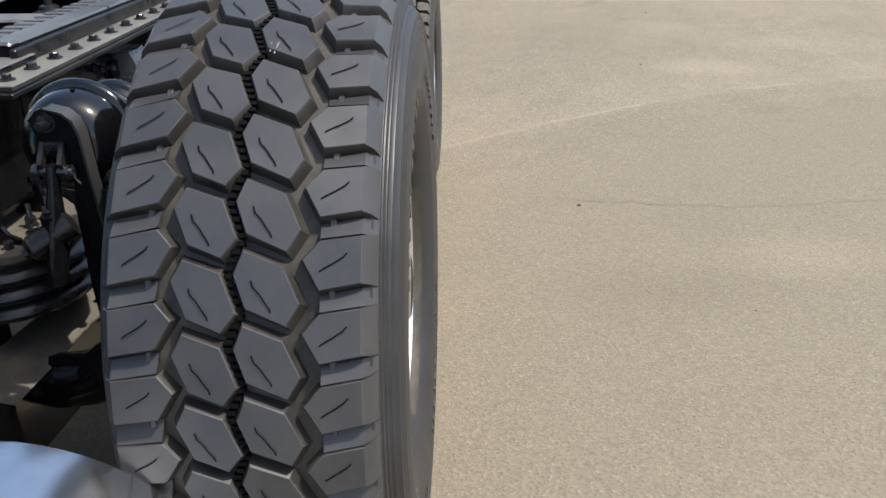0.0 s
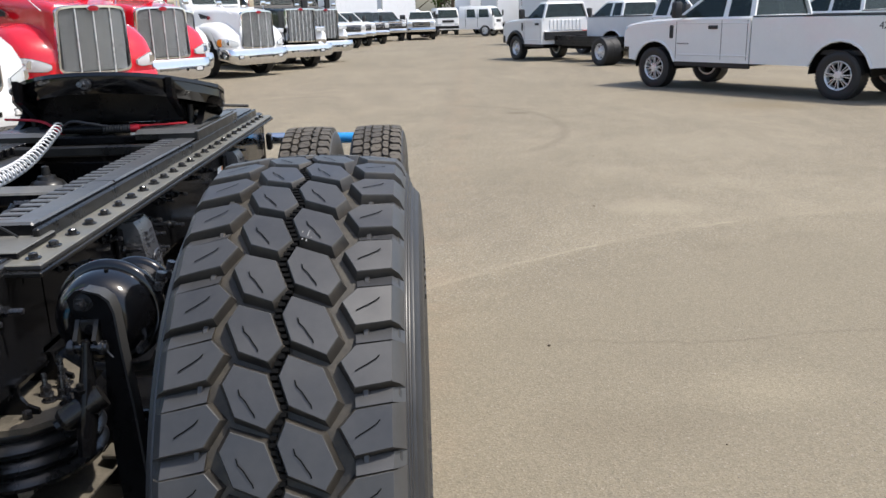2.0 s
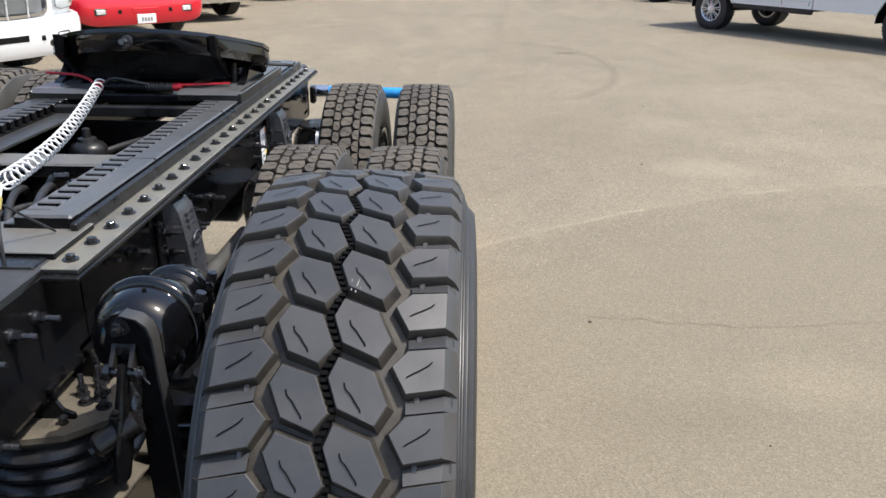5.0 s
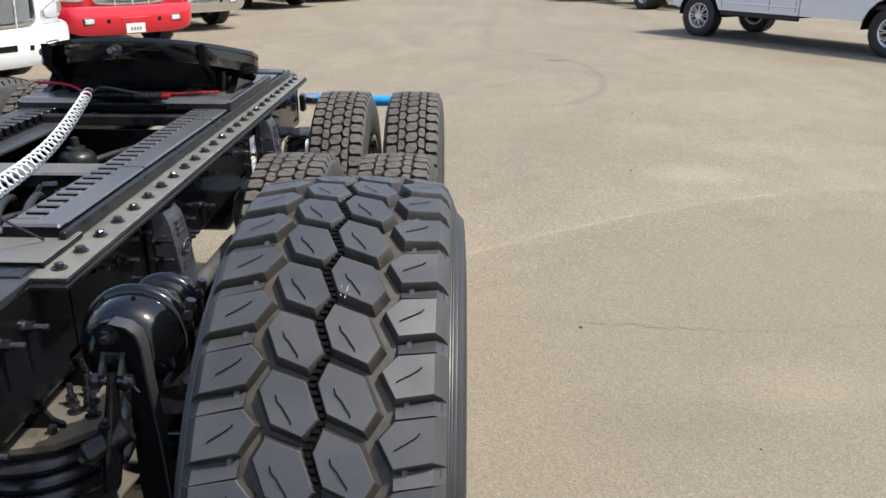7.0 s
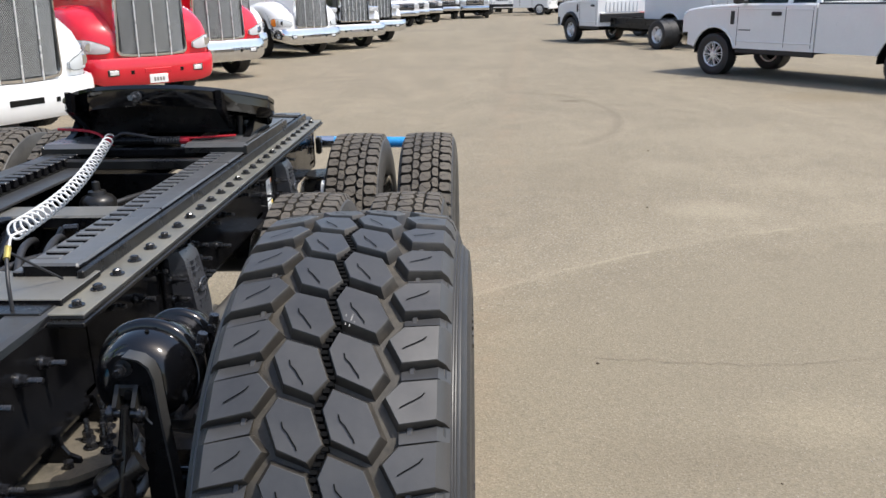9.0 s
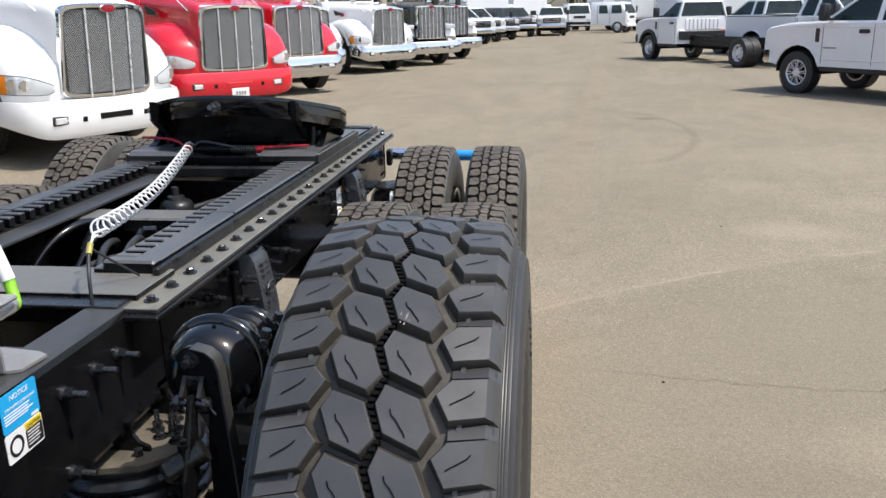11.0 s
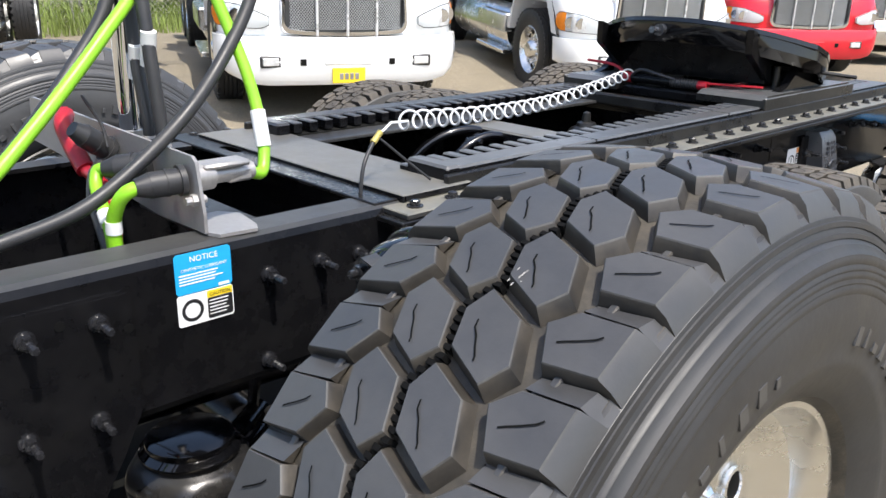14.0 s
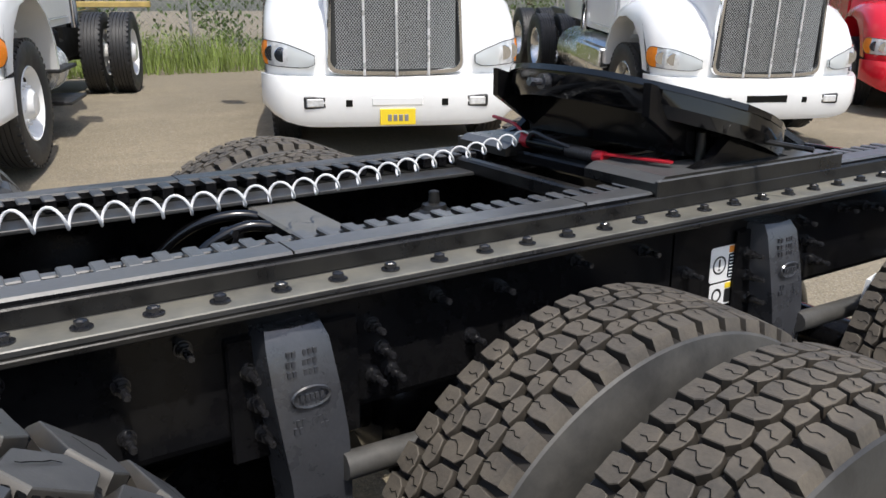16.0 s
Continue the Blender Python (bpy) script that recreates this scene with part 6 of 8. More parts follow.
def spoke_mesh(r, lip):
    """One forked spoke, along +z, from the hub to the rim."""
    bm = bmesh.new()
    loft(bm, [[(lip - 0.05, -0.018, 0.06), (lip - 0.014, -0.015, 0.06), (lip - 0.014, 0.015, 0.06), (lip - 0.05, 0.018, 0.06)],
              [(lip - 0.05, -0.036, r - 0.012), (lip - 0.020, -0.032, r - 0.012), (lip - 0.020, 0.032, r - 0.012), (lip - 0.05, 0.036, r - 0.012)]])
    # near-black wedge paints the shaded gap of the fork
    loft(bm, [[(lip - 0.021, -0.004, 0.10), (lip - 0.012, -0.003, 0.10), (lip - 0.012, 0.003, 0.10), (lip - 0.021, 0.004, 0.10)],
              [(lip - 0.026, -0.017, r - 0.014), (lip - 0.0175, -0.016, r - 0.014), (lip - 0.0175, 0.016, r - 0.014), (lip - 0.026, 0.017, r - 0.014)]], mi=1)
    return fix(bm)


def cap_mesh(lip):
    bm = bmesh.new()
    lathe(bm, [(lip - 0.05, 0.085), (lip - 0.012, 0.080), (lip - 0.010, 0.056), (lip - 0.002, 0.05), (lip, 0.0)], 24)
    return fix(bm)


ME_BIG_TYRE = finish_mesh("tyre", road_tyre_mesh(0.525, 0.135, 0.30), [M_RUBBER_DARK])
ME_CAR_TYRE = finish_mesh("tyre", road_tyre_mesh(0.415, 0.135, 0.245), [M_RUBBER_DARK])
ME_BIG_RIM_OUT = finish_mesh("rim", dished_rim_mesh(0.30, 0.12, 0.02, 10), [M_ALU, M_UNDER])
ME_BIG_RIM_WHITE = finish_mesh("rim", dished_rim_mesh(0.30, 0.12, 0.02, 5), [M_WHITE, M_UNDER])
ME_BIG_RIM_IN = finish_mesh("rim", dished_rim_mesh(0.30, 0.12, -0.10, 10), [M_ALU, M_UNDER])
ME_CAR_RIM = finish_mesh("rim", spoked_rim_mesh(0.245, 0.125), [M_SILVER, M_UNDER])
ME_SPOKE = finish_mesh("spoke", spoke_mesh(0.245, 0.125), [M_SILVER, M_UNDER])
ME_CAP = finish_mesh("hub_cap", cap_mesh(0.125), [M_SILVER])
ME_STEEL_RIM = finish_mesh("rim", dished_rim_mesh(0.245, 0.11, 0.02, 8), [M_SILVER, M_UNDER])


def road_wheel(parent, x, y, r, tyre, rim):
    """A wheel under a parked vehicle; its face looks to the vehicle's outside."""
    turn = Matrix.Rotation(radians(90 if y > 0 else -90), 4, "Z")
    w = shared("wheel", rim, parent, Matrix.Translation((x, y, r)) @ turn @ Matrix.Rotation(x * 2.1 + y, 4, "X"))
    shared("tyre", tyre, w, Matrix())
    if rim is ME_CAR_RIM:
        for k in range(8):
            shared("spoke", ME_SPOKE, w, Matrix.Rotation(2 * math.pi * k / 8, 4, "X"))
        shared("hub_cap", ME_CAP, w, Matrix())
    return w


def place(x, y, heading):
    """Pose of a vehicle whose +x looks along the heading, degrees from the world's +x."""
    return Matrix.Translation((x, y, ground_z(x, y))) @ Matrix.Rotation(radians(heading), 4, "Z")


def stand(x, y, heading, front, back):
    """Like place, tilted along its length to stand on a slope under both axles."""
    h = Vector((math.cos(radians(heading)), math.sin(radians(heading))))
    za, zb = ground_z(x + h.x * front, y + h.y * front), ground_z(x + h.x * back, y + h.y * back)
    a = math.atan2(za - zb, front - back)
    return Matrix.Translation((x, y, za - math.tan(a) * front)) @ Matrix.Rotation(radians(heading), 4, "Z") @ Matrix.Rotation(-a, 4, "Y")


def pane(parent, pts, mat, name="pane", thick=0.006, label=""):
    """A flat sheet through the corner points, with a little thickness."""
    bm = bmesh.new()
    p = [Vector(q) for q in pts]
    n = (p[1] - p[0]).cross(p[2] - p[0]).normalized() * thick
    loft(bm, [p, [q + n for q in p]])
    return part(name, fix(bm), mat, parent, label)


# ---- conventional tractor trucks ----
def grille_mesh(w0, w1, z0, z1, pitch=0.024, bow=0.0):
    """Woven screen between the grille bars; w0, w1: half widths at foot and top."""
    bm = bmesh.new()
    n = int((z1 - z0) / pitch)

    def half(z):
        return w0 + (w1 - w0) * (z - z0) / (z1 - z0)
    m = int(2 * max(w0, w1) / pitch)
    t = 0.0035
    for s in (1, -1):
        for k in range(-n, m + 1):
            pts = []
            for j in range(n + 1):
                z = z0 + j * pitch
                y = -max(w0, w1) + (k + (j if s > 0 else n - j)) * pitch
                if abs(y) <= half(z):
                    pts.append((y, z))
            if len(pts) > 1:
                for (ya, za), (yb, zb) in zip(pts[::6], pts[6::6] + [pts[-1]]):
                    if za == zb:
                        continue
                    xa, xb = (0.002 * s + bow * (1 - (q / w0) ** 2) for q in (ya, yb))
                    vs = [bm.verts.new(q) for q in ((xa, ya - t, za), (xa, ya + t, za), (xb, yb + t, zb), (xb, yb - t, zb))]
                    bm.faces.new(vs)
    return bm


ME_GRILLE = finish_mesh("grille_screen", grille_mesh(0.525, 0.505, 1.02, 1.74), [M_MESH])
ME_GRILLE_BOWED = finish_mesh("grille_screen", grille_mesh(0.525, 0.505, 1.02, 1.74, bow=0.085), [M_MESH])


def fender(parent, s, paint):
    """Rounded front wing with its wheel arch; s: side."""
    prof = [(-0.10, 0.80), (-0.085, 0.99), (-0.12, 1.19), (-0.28, 1.37), (-0.55, 1.52), (-0.85, 1.60), (-1.25, 1.61), (-1.57, 1.54), (-1.82, 1.29), (-1.94, 0.98), (-1.96, 0.72),
            (-1.90, 0.72), (-1.86, 0.98), (-1.74, 1.20), (-1.52, 1.33), (-1.26, 1.36), (-1.00, 1.31), (-0.79, 1.17), (-0.66, 0.98), (-0.60, 0.84), (-0.35, 0.82)]
    rows = []
    for y, back, low in ((0.42, 0.0, -0.02), (0.70, 0.01, 0.0), (0.92, 0.05, 0.02), (1.06, 0.13, 0.06), (1.14, 0.24, 0.13), (1.175, 0.34, 0.22)):
        row = []
        for i, (x, z) in enumerate(prof):
            if i <= 10:
                k = max(0.0, 1 - (x + 0.08) / -0.9)
                zz = z - low * min(1, max(0, (z - 0.9) / 0.7))
                row.append((x - back * k + (0.06 * low if i > 7 else 0), s * y, zz))
            else:
                row.append((x, s * y, z))
        rows.append(row)
    bm = bmesh.new()
    loft(bm, rows)
    return part("fender", fix(bm), paint, parent, smooth=True, angle=38)


def headlight(parent, s):
    def at(u, v, d):
        # u along the lamp from the outside, following the wing's face; v height
        line = ((0.0, 1.172, -0.46), (0.20, 1.142, -0.355), (0.45, 1.062, -0.222), (0.72, 0.92, -0.135), (1.0, 0.72, -0.078))
        for (u0, y0, x0), (u1, y1, x1) in zip(line, line[1:]):
            if u <= u1:
                k = (u - u0) / (u1 - u0)
                break
        y, x = y0 + (y1 - y0) * k, x0 + (x1 - x0) * k
        out = 0.02 + d
        return (x + out * (0.45 if u < 0.2 else 0.8 if u < 0.5 else 1), s * (y + out * (0.8 if u < 0.2 else 0.5 if u < 0.5 else 0.1)), v)
    z0, z1 = 0.885, 1.085
    def edges(u):
        out, inn = max(0.0, (0.16 - u) / 0.16) ** 2, max(0.0, (u - 0.5) / 0.5) ** 1.7
        return z0 + 0.055 * out + 0.035 * max(0.0, (u - 0.85) / 0.15) ** 2 + 0.02 * (1 - u), z1 + 0.03 * (1 - u) - 0.045 * out - 0.095 * inn

    spec = ((0.0, 0.26, M_AMBER, "turn_signal", "amber turn signal lens"), (0.26, 0.66, M_LAMP, "headlight", "clear headlight with reflector"), (0.66, 1.0, M_LENS, "side_lens", ""))
    for a, b, mat, name, lab in spec:
        rows = []
        for k in range(9):
            u = a + (b - a) * k / 8
            bot, top = edges(u)
            rows.append([at(u, bot, -0.03), at(u, bot, 0.008), at(u, bot + (top - bot) * 0.25, 0.016), at(u, bot + (top - bot) * 0.7, 0.014), at(u, top, 0.002), at(u, top, -0.04)])
        bm = bmesh.new()
        loft(bm, rows)
        part(name, fix(bm), mat, parent, lab, smooth=True)
    for u in (0.37, 0.56):
        bot, top = edges(u)
        p, q = Vector(at(u, (bot + top) / 2, 0.010)), Vector(at(u, (bot + top) / 2, 0.020))
        bm = bmesh.new()
        r = (top - bot) * 0.34
        rod(bm, p, q, r, 20, r * 0.92)
        part("reflector", fix(bm), M_CHROME, parent, "chromed headlight reflector", smooth=True)
    bm = bmesh.new()
    low = [Vector(at(k / 12, edges(k / 12)[0] - 0.003, 0.006)) for k in range(13)]
    high = [Vector(at(1 - k / 12, edges(1 - k / 12)[1] + 0.003, 0.002)) for k in range(13)]
    tube(bm, low + high + [low[0]], 0.0045, 6, 1, smooth_path=False)
    part("lamp_bezel", bm, M_PLASTIC, parent, smooth=True)


def bumper(parent, mat, z0=0.50, z1=0.93, plate=None, steel=False):
    """Full width bumper with wrapped ends; steel: flat textured chrome type."""
    n = 22
    rows = []
    for i in range(n + 1):
        t = -1 + 2 * i / n
        y = 1.21 * t
        x = (0.02 if steel else 0.055) - (0.02 if steel else 0.085) * t * t - (0.30 if not steel else 0.10) * max(0, abs(t) - 0.80) / 0.20 * max(0, abs(t) - 0.80) / 0.20 * 1.0
        lo = z0 + 0.17 * (max(0, abs(t) - 0.60) / 0.40) ** 2 * (0.3 if steel else 1)
        rows.append([(x - 0.10, y, lo), (x - 0.03, y, lo), (x, y, lo + 0.05), (x + 0.012, y, (lo + z1) / 2), (x, y, z1 - 0.05), (x - 0.03, y, z1), (x - 0.14, y, z1)])
    bm = bmesh.new()
    loft(bm, rows)
    b = part("bumper", fix(bm), mat, parent, smooth=True, angle=50)
    zm = (z0 + z1) / 2
    for s in (1, -1):
        bm = bmesh.new()
        box(bm, -0.04, 0.042, s * 0.73 - 0.10, s * 0.73 + 0.10, zm - 0.055, zm + 0.055, 0.012)
        part("fog_lamp_housing", fix(bm), M_PLASTIC, parent)
        bm = bmesh.new()
        box(bm, -0.03, 0.050, s * 0.73 - 0.082, s * 0.73 + 0.082, zm - 0.043, zm + 0.043, 0.015)
        part("fog_lamp", fix(bm), M_LAMP, parent, "square clear fog lamp")
        bm = bmesh.new()
        box(bm, 0.0, 0.060, s * 0.43 - 0.03, s * 0.43 + 0.03, zm - 0.035, zm + 0.025, 0.004)
        part("tow_hole", fix(bm), M_UNDER, parent)
    bm = bmesh.new()
    box(bm, 0.0, 0.070, -0.23, 0.23, zm - 0.03, zm + 0.045, 0.008)
    part("plate_recess", fix(bm), M_UNDER if plate == "tow" else M_GREYPLATE if steel else mat, parent)
    if plate == "yellow" or plate == "white":
        bm = bmesh.new()
        box(bm, 0.060, 0.074, -0.16, 0.16, z0 + 0.02, z0 + 0.165, 0.004)
        p = part("number_plate", fix(bm), M_STICKER_YELLOW if plate == "yellow" else M_STICKER_WHITE, parent, "registration plate")
        for k in range(4):
            bm = bmesh.new()
            box(bm, 0.073, 0.077, -0.09 + k * 0.05, -0.055 + k * 0.05, z0 + 0.055, z0 + 0.115, 0.002)
            part("plate_character", fix(bm), M_GREYPLATE, p)
    return b


def tractor(m, paint, label, style="aero", bumper_mat=None, plate=None, sleeper=True, grille_bars=3, cab_paint=None):
    t = thing("tractor_truck", label, "truck", m, group="parked tractor trucks")
    body = cab_paint or paint
    bumper(t, bumper_mat or paint, plate=plate, steel=style == "square", z0=0.37 if style == "aero" else 0.40, z1=0.815 if style == "aero" else 0.80)
    aero = style == "aero"
    # hood
    bm = bmesh.new()
    if aero:
        secs = ((-0.10, 0.58, 0.80, 1.81, 0.10), (-0.16, 0.61, 0.80, 1.89, 0.12), (-0.45, 0.63, 0.88, 1.95, 0.16), (-0.95, 0.68, 1.05, 2.00, 0.20), (-1.45, 0.80, 1.1, 2.06, 0.24), (-2.0, 0.93, 1.1, 2.10, 0.28))
    else:
        secs = ((-0.10, 0.53, 0.90, 1.86, 0.06), (-0.16, 0.545, 0.90, 1.92, 0.07), (-0.6, 0.56, 0.95, 1.96, 0.09), (-1.2, 0.60, 1.0, 2.0, 0.10), (-2.0, 0.68, 1.05, 2.05, 0.12))
    rings = []
    for x, w, z0, z1, r in secs:
        ring = [(x, -w, z0)]
        for k in range(6):
            a = math.pi - k * math.pi / 10
            ring.append((x, -w + r + r * math.cos(a), z1 - r + r * math.sin(a)))
        for k in range(6):
            a = math.pi / 2 - k * math.pi / 10
            ring.append((x, w - r + r * math.cos(a), z1 - r + r * math.sin(a)))
        ring.append((x, w, z0))
        rings.append(ring)
    loft(bm, rings)
    part("hood", fix(bm), cab_paint or paint, t, smooth=True, angle=40)
    for s in (1, -1):
        if aero:
            fender(t, s, paint)
            headlight(t, s)
        else:
            bm = bmesh.new()
            prof = [(-0.25, 0.95), (-0.30, 1.15), (-0.50, 1.33), (-0.80, 1.40), (-1.15, 1.40), (-1.45, 1.28), (-1.65, 1.02), (-1.72, 0.75), (-1.66, 0.75), (-1.52, 1.02), (-1.3, 1.20), (-1.0, 1.26), (-0.7, 1.18), (-0.52, 0.98), (-0.45, 0.86)]
            loft(bm, [[(x - b, s * y, z - l) for x, z in prof] for y, b, l in ((0.5, 0, 0), (1.0, 0.02, 0.0), (1.12, 0.06, 0.03), (1.18, 0.12, 0.10))])
            part("fender", fix(bm), paint, t, smooth=True, angle=40)
            bm = bmesh.new()
            box(bm, -0.38, -0.14, s * 0.80 - 0.20, s * 0.80 + 0.20, 1.20, 1.36, 0.04, seg=2)
            part("headlight_pod", fix(bm), M_CHROME, t, "chromed headlight pod", smooth=True)
            bm = bmesh.new()
            box(bm, -0.15, -0.128, s * 0.80 - 0.17, s * 0.80 + 0.17, 1.22, 1.34, 0.01)
            part("headlight", fix(bm), M_LAMP, t)
        # indicator stalk and mirror
        bm = bmesh.new()
        foot = (-0.32, s * 0.548, 1.70) if aero else (-0.75, s * 0.66, 1.86)
        tube(bm, [foot, (foot[0] - 0.02, s * (abs(foot[1]) + 0.035), foot[2] + 0.03), (-0.70, s * 0.78, 2.07), (-0.70, s * 0.80, 2.12)], 0.009, 6)
        box(bm, -0.73, -0.67, s * 0.72 if s > 0 else -0.90, s * 0.90 if s > 0 else -0.72, 2.06, 2.18, 0.02, seg=2)
        part("hood_mirror", fix(bm), M_CHROME, t, smooth=True)
        bm = bmesh.new()
        box(bm, -2.10, -2.0, s * 1.42 - 0.12, s * 1.42 + 0.12, 2.0, 2.65, 0.03)
        tube(bm, [(-2.2, s * 1.0, 2.6), (-2.1, s * 1.38, 2.6)], 0.018, 6)
        tube(bm, [(-2.2, s * 1.0, 2.05), (-2.1, s * 1.38, 2.08)], 0.018, 6)
        part("door_mirror", fix(bm), M_CHROME if aero else M_PLASTIC, t)
    # grille
    gz = 0.06 if aero else 0.02
    gx = -0.055
    w0, w1, z0, z1 = (0.615, 0.575, 0.835, 1.87) if aero else (0.55, 0.55, 0.88, 1.95)
    bow = 0.085 if aero else 0.0

    def gxy(y):
        return gx + bow * (1 - (y / w0) ** 2)

    def grille_outline(ky, kz, shift):
        """Rounded outline, wider at its foot, its lower edge dipping towards the centre; shrunk by ky, kz."""
        zc, pts = (z0 + z1) / 2, []
        rb, rt = (0.09, 0.10) if aero else (0.02, 0.02)
        corners = ((-w0, z0, rb, 1), (w0, z0, rb, 1), (w1, z1, rt, -1), (-w1, z1, rt, -1))
        for i, (cy, cz, r, up) in enumerate(corners):
            oy, oz = cy - math.copysign(r, cy), cz + up * r
            for k in range(6):
                a = math.pi + i * math.pi / 2 + k * math.pi / 10
                pts.append((oy + r * math.cos(a), oz + r * math.sin(a)))
            n = 8
            ny, nz = corners[(i + 1) % 4][:2]
            if i in (0, 2):
                for k in range(1, n):
                    t = k / n
                    y = (cy + (r if cy < 0 else -r)) * (1 - t) + (ny + (r if ny < 0 else -r)) * t
                    pts.append((y, cz + (1 - (y / w0) ** 2) * (-0.014 if i == 0 else 0.025) * (1 if aero else 0.2)))
        out = []
        for y, z in pts:
            y, z = y * ky, zc + (z - zc) * kz
            out.append(Vector((gxy(y) + shift, y, z)))
        return out

    bm = bmesh.new()
    rings = [grille_outline(1, 1, -0.10), grille_outline(1, 1, -0.004), grille_outline(0.985, 0.99, 0.008), grille_outline(0.945, 0.925, 0.010), grille_outline(0.925, 0.91, -0.02)]
    loft(bm, rings, cap=False)
    part("grille_surround", fix(bm), M_CHROME, t, "chromed grille surround", smooth=True, angle=30)
    hgt = (z1 - z0 - 0.09) / 0.72
    me = ME_GRILLE_BOWED if aero else ME_GRILLE
    shared("grille_screen", me, t, Matrix.Translation((gx - 0.006, 0, z0 + 0.045)) @ Matrix.Diagonal((1, w0 / 0.585, hgt, 1)) @ Matrix.Translation((0, 0, -1.02)))
    bm = bmesh.new()
    inner = grille_outline(0.95, 0.95, -0.045)
    mids = [Vector((p.x, p.y, (z0 + z1) / 2)) for p in inner]
    loft(bm, [inner, mids], cap=False)
    part("grille_backing", fix(bm), M_GRILLE_BACK, t)
    nb = grille_bars if aero else 6
    for k in range(nb):
        y = (-1 + 2 * (k + 1) / (nb + 1)) * w0 * 0.93
        bm = bmesh.new()
        rod(bm, (gxy(y) + 0.004, y, z0 + 0.02 - bow * 0.4), (gxy(y) + 0.004, y, z1 - 0.03), 0.013, 10)
        part("grille_bar", fix(bm), M_SILVER, t, smooth=True)
    bm = bmesh.new()
    lathe(bm, [(-0.01, 0.0), (-0.01, 0.062), (0.012, 0.060), (0.018, 0.054)], 28, m=Matrix.Translation((gxy(0) + 0.010, 0, z1 - 0.028)) @ Matrix.Diagonal((1, 1.75, 0.80, 1)))
    part("badge_rim", fix(bm), M_CHROME, t, smooth=True)
    bm = bmesh.new()
    lathe(bm, [(0.004, 0.0), (0.004, 0.054), (0.018, 0.052), (0.022, 0.0)], 28, m=Matrix.Translation((gxy(0) + 0.010, 0, z1 - 0.028)) @ Matrix.Diagonal((1, 1.75, 0.80, 1)))
    part("badge", fix(bm), M_BADGE, t, "red oval badge", smooth=True)
    # side badge and vent on the hood
    if aero:
        for s in (1, -1):
            bm = bmesh.new()
            loft(bm, [[(-1.62, s * 0.87, 1.86), (-1.28, s * 0.80, 1.76), (-1.30, s * 0.80, 1.70), (-1.52, s * 0.87, 1.70)], [(-1.62, s * 0.90, 1.86), (-1.28, s * 0.83, 1.76), (-1.30, s * 0.83, 1.70), (-1.52, s * 0.90, 1.70)]])
            part("hood_vent", fix(bm), M_PLASTIC, t, "dark hood side vent")
            bm = bmesh.new()
            lathe(bm, [(0.0, 0.0), (0.0, 0.055), (0.012, 0.05), (0.016, 0.0)], 20, m=Matrix.Translation((-1.27, s * 0.815, 1.715)) @ Matrix.Rotation(s * math.pi / 2, 4, "Z") @ Matrix.Diagonal((1, 1.7, 1, 1)))
            part("side_badge", fix(bm), M_BADGE, t, smooth=True)
    # cab
    z1 = 2.92
    back = -3.35
    bm = bmesh.new()
    zb = 1.05
    rings = []
    for z, xf, w in ((zb, -1.80, 1.00), (2.02, -1.86, 1.02), (2.10, -1.92, 1.02), (2.72, -2.25, 0.96), (2.88, -2.45, 0.90), (z1, -2.7, 0.80)):
        rings.append([(xf, -w * 0.88, z), (xf, w * 0.88, z), (xf - 0.15, w, z), (back, w, z), (back, -w, z), (xf - 0.15, -w, z)])
    loft(bm, rings)
    part("cab", fix(bm), body, t, smooth=True, angle=35)
    if sleeper:
        bm = bmesh.new()
        box(bm, -4.45, -3.37, -1.05, 1.05, 1.10, 3.25, 0.08, seg=2)
        part("sleeper", fix(bm), body, t, smooth=True)
    for y0, y1 in ((-0.84, -0.02), (0.02, 0.84)):
        pane(t, [(-1.915, y0, 2.13), (-1.915, y1, 2.13), (-2.225, y1 * 0.95, 2.70), (-2.225, y0 * 0.95, 2.70)], M_GLASS, "windshield")
    for s in (1, -1):
        bm = bmesh.new()
        box(bm, -3.15, -2.08, s * 1.005 if s > 0 else -1.03, s * 1.03 if s > 0 else -1.005, 1.12, 2.75, 0.02)
        d = part("door", fix(bm), body, t)
        pane(d, [(-3.05, s * 1.034, 2.10), (-2.25, s * 1.034, 2.05), (-2.42, s * 1.012, 2.66), (-3.05, s * 1.012, 2.66)], M_GLASS, "door_window")
        bm = bmesh.new()
        box(bm, -3.05, -2.92, s * 1.03 if s > 0 else -1.06, s * 1.06 if s > 0 else -1.03, 1.62, 1.68, 0.01)
        part("door_handle", fix(bm), M_PLASTIC, d)
        # steps and tank
        bm = bmesh.new()
        lathe(bm, [(-4.3, 0.0), (-4.3, 0.29), (-4.26, 0.31), (-2.1, 0.31), (-2.06, 0.29), (-2.06, 0.0)], 32, m=Matrix.Translation((0, s * 0.86, 0.66)))
        part("fuel_tank", fix(bm), M_ALU, t, smooth=True)
        bm = bmesh.new()
        box(bm, -3.0, -1.95, s * 0.95 if s > 0 else -1.24, s * 1.24 if s > 0 else -0.95, 0.36, 0.42, 0.01)
        box(bm, -3.0, -1.95, s * 1.10 if s > 0 else -1.24, s * 1.24 if s > 0 else -1.10, 0.66, 0.90, 0.02)
        part("side_step", fix(bm), M_ALU, t, "ribbed aluminium side step")
        bm = bmesh.new()
        rod(bm, (-3.42, s * 1.0, 1.0), (-3.42, s * 1.0, 3.6), 0.065, 18)
        part("exhaust_pipe", fix(bm), M_CHROME, t, smooth=True)
        # chassis rail
        bm = bmesh.new()
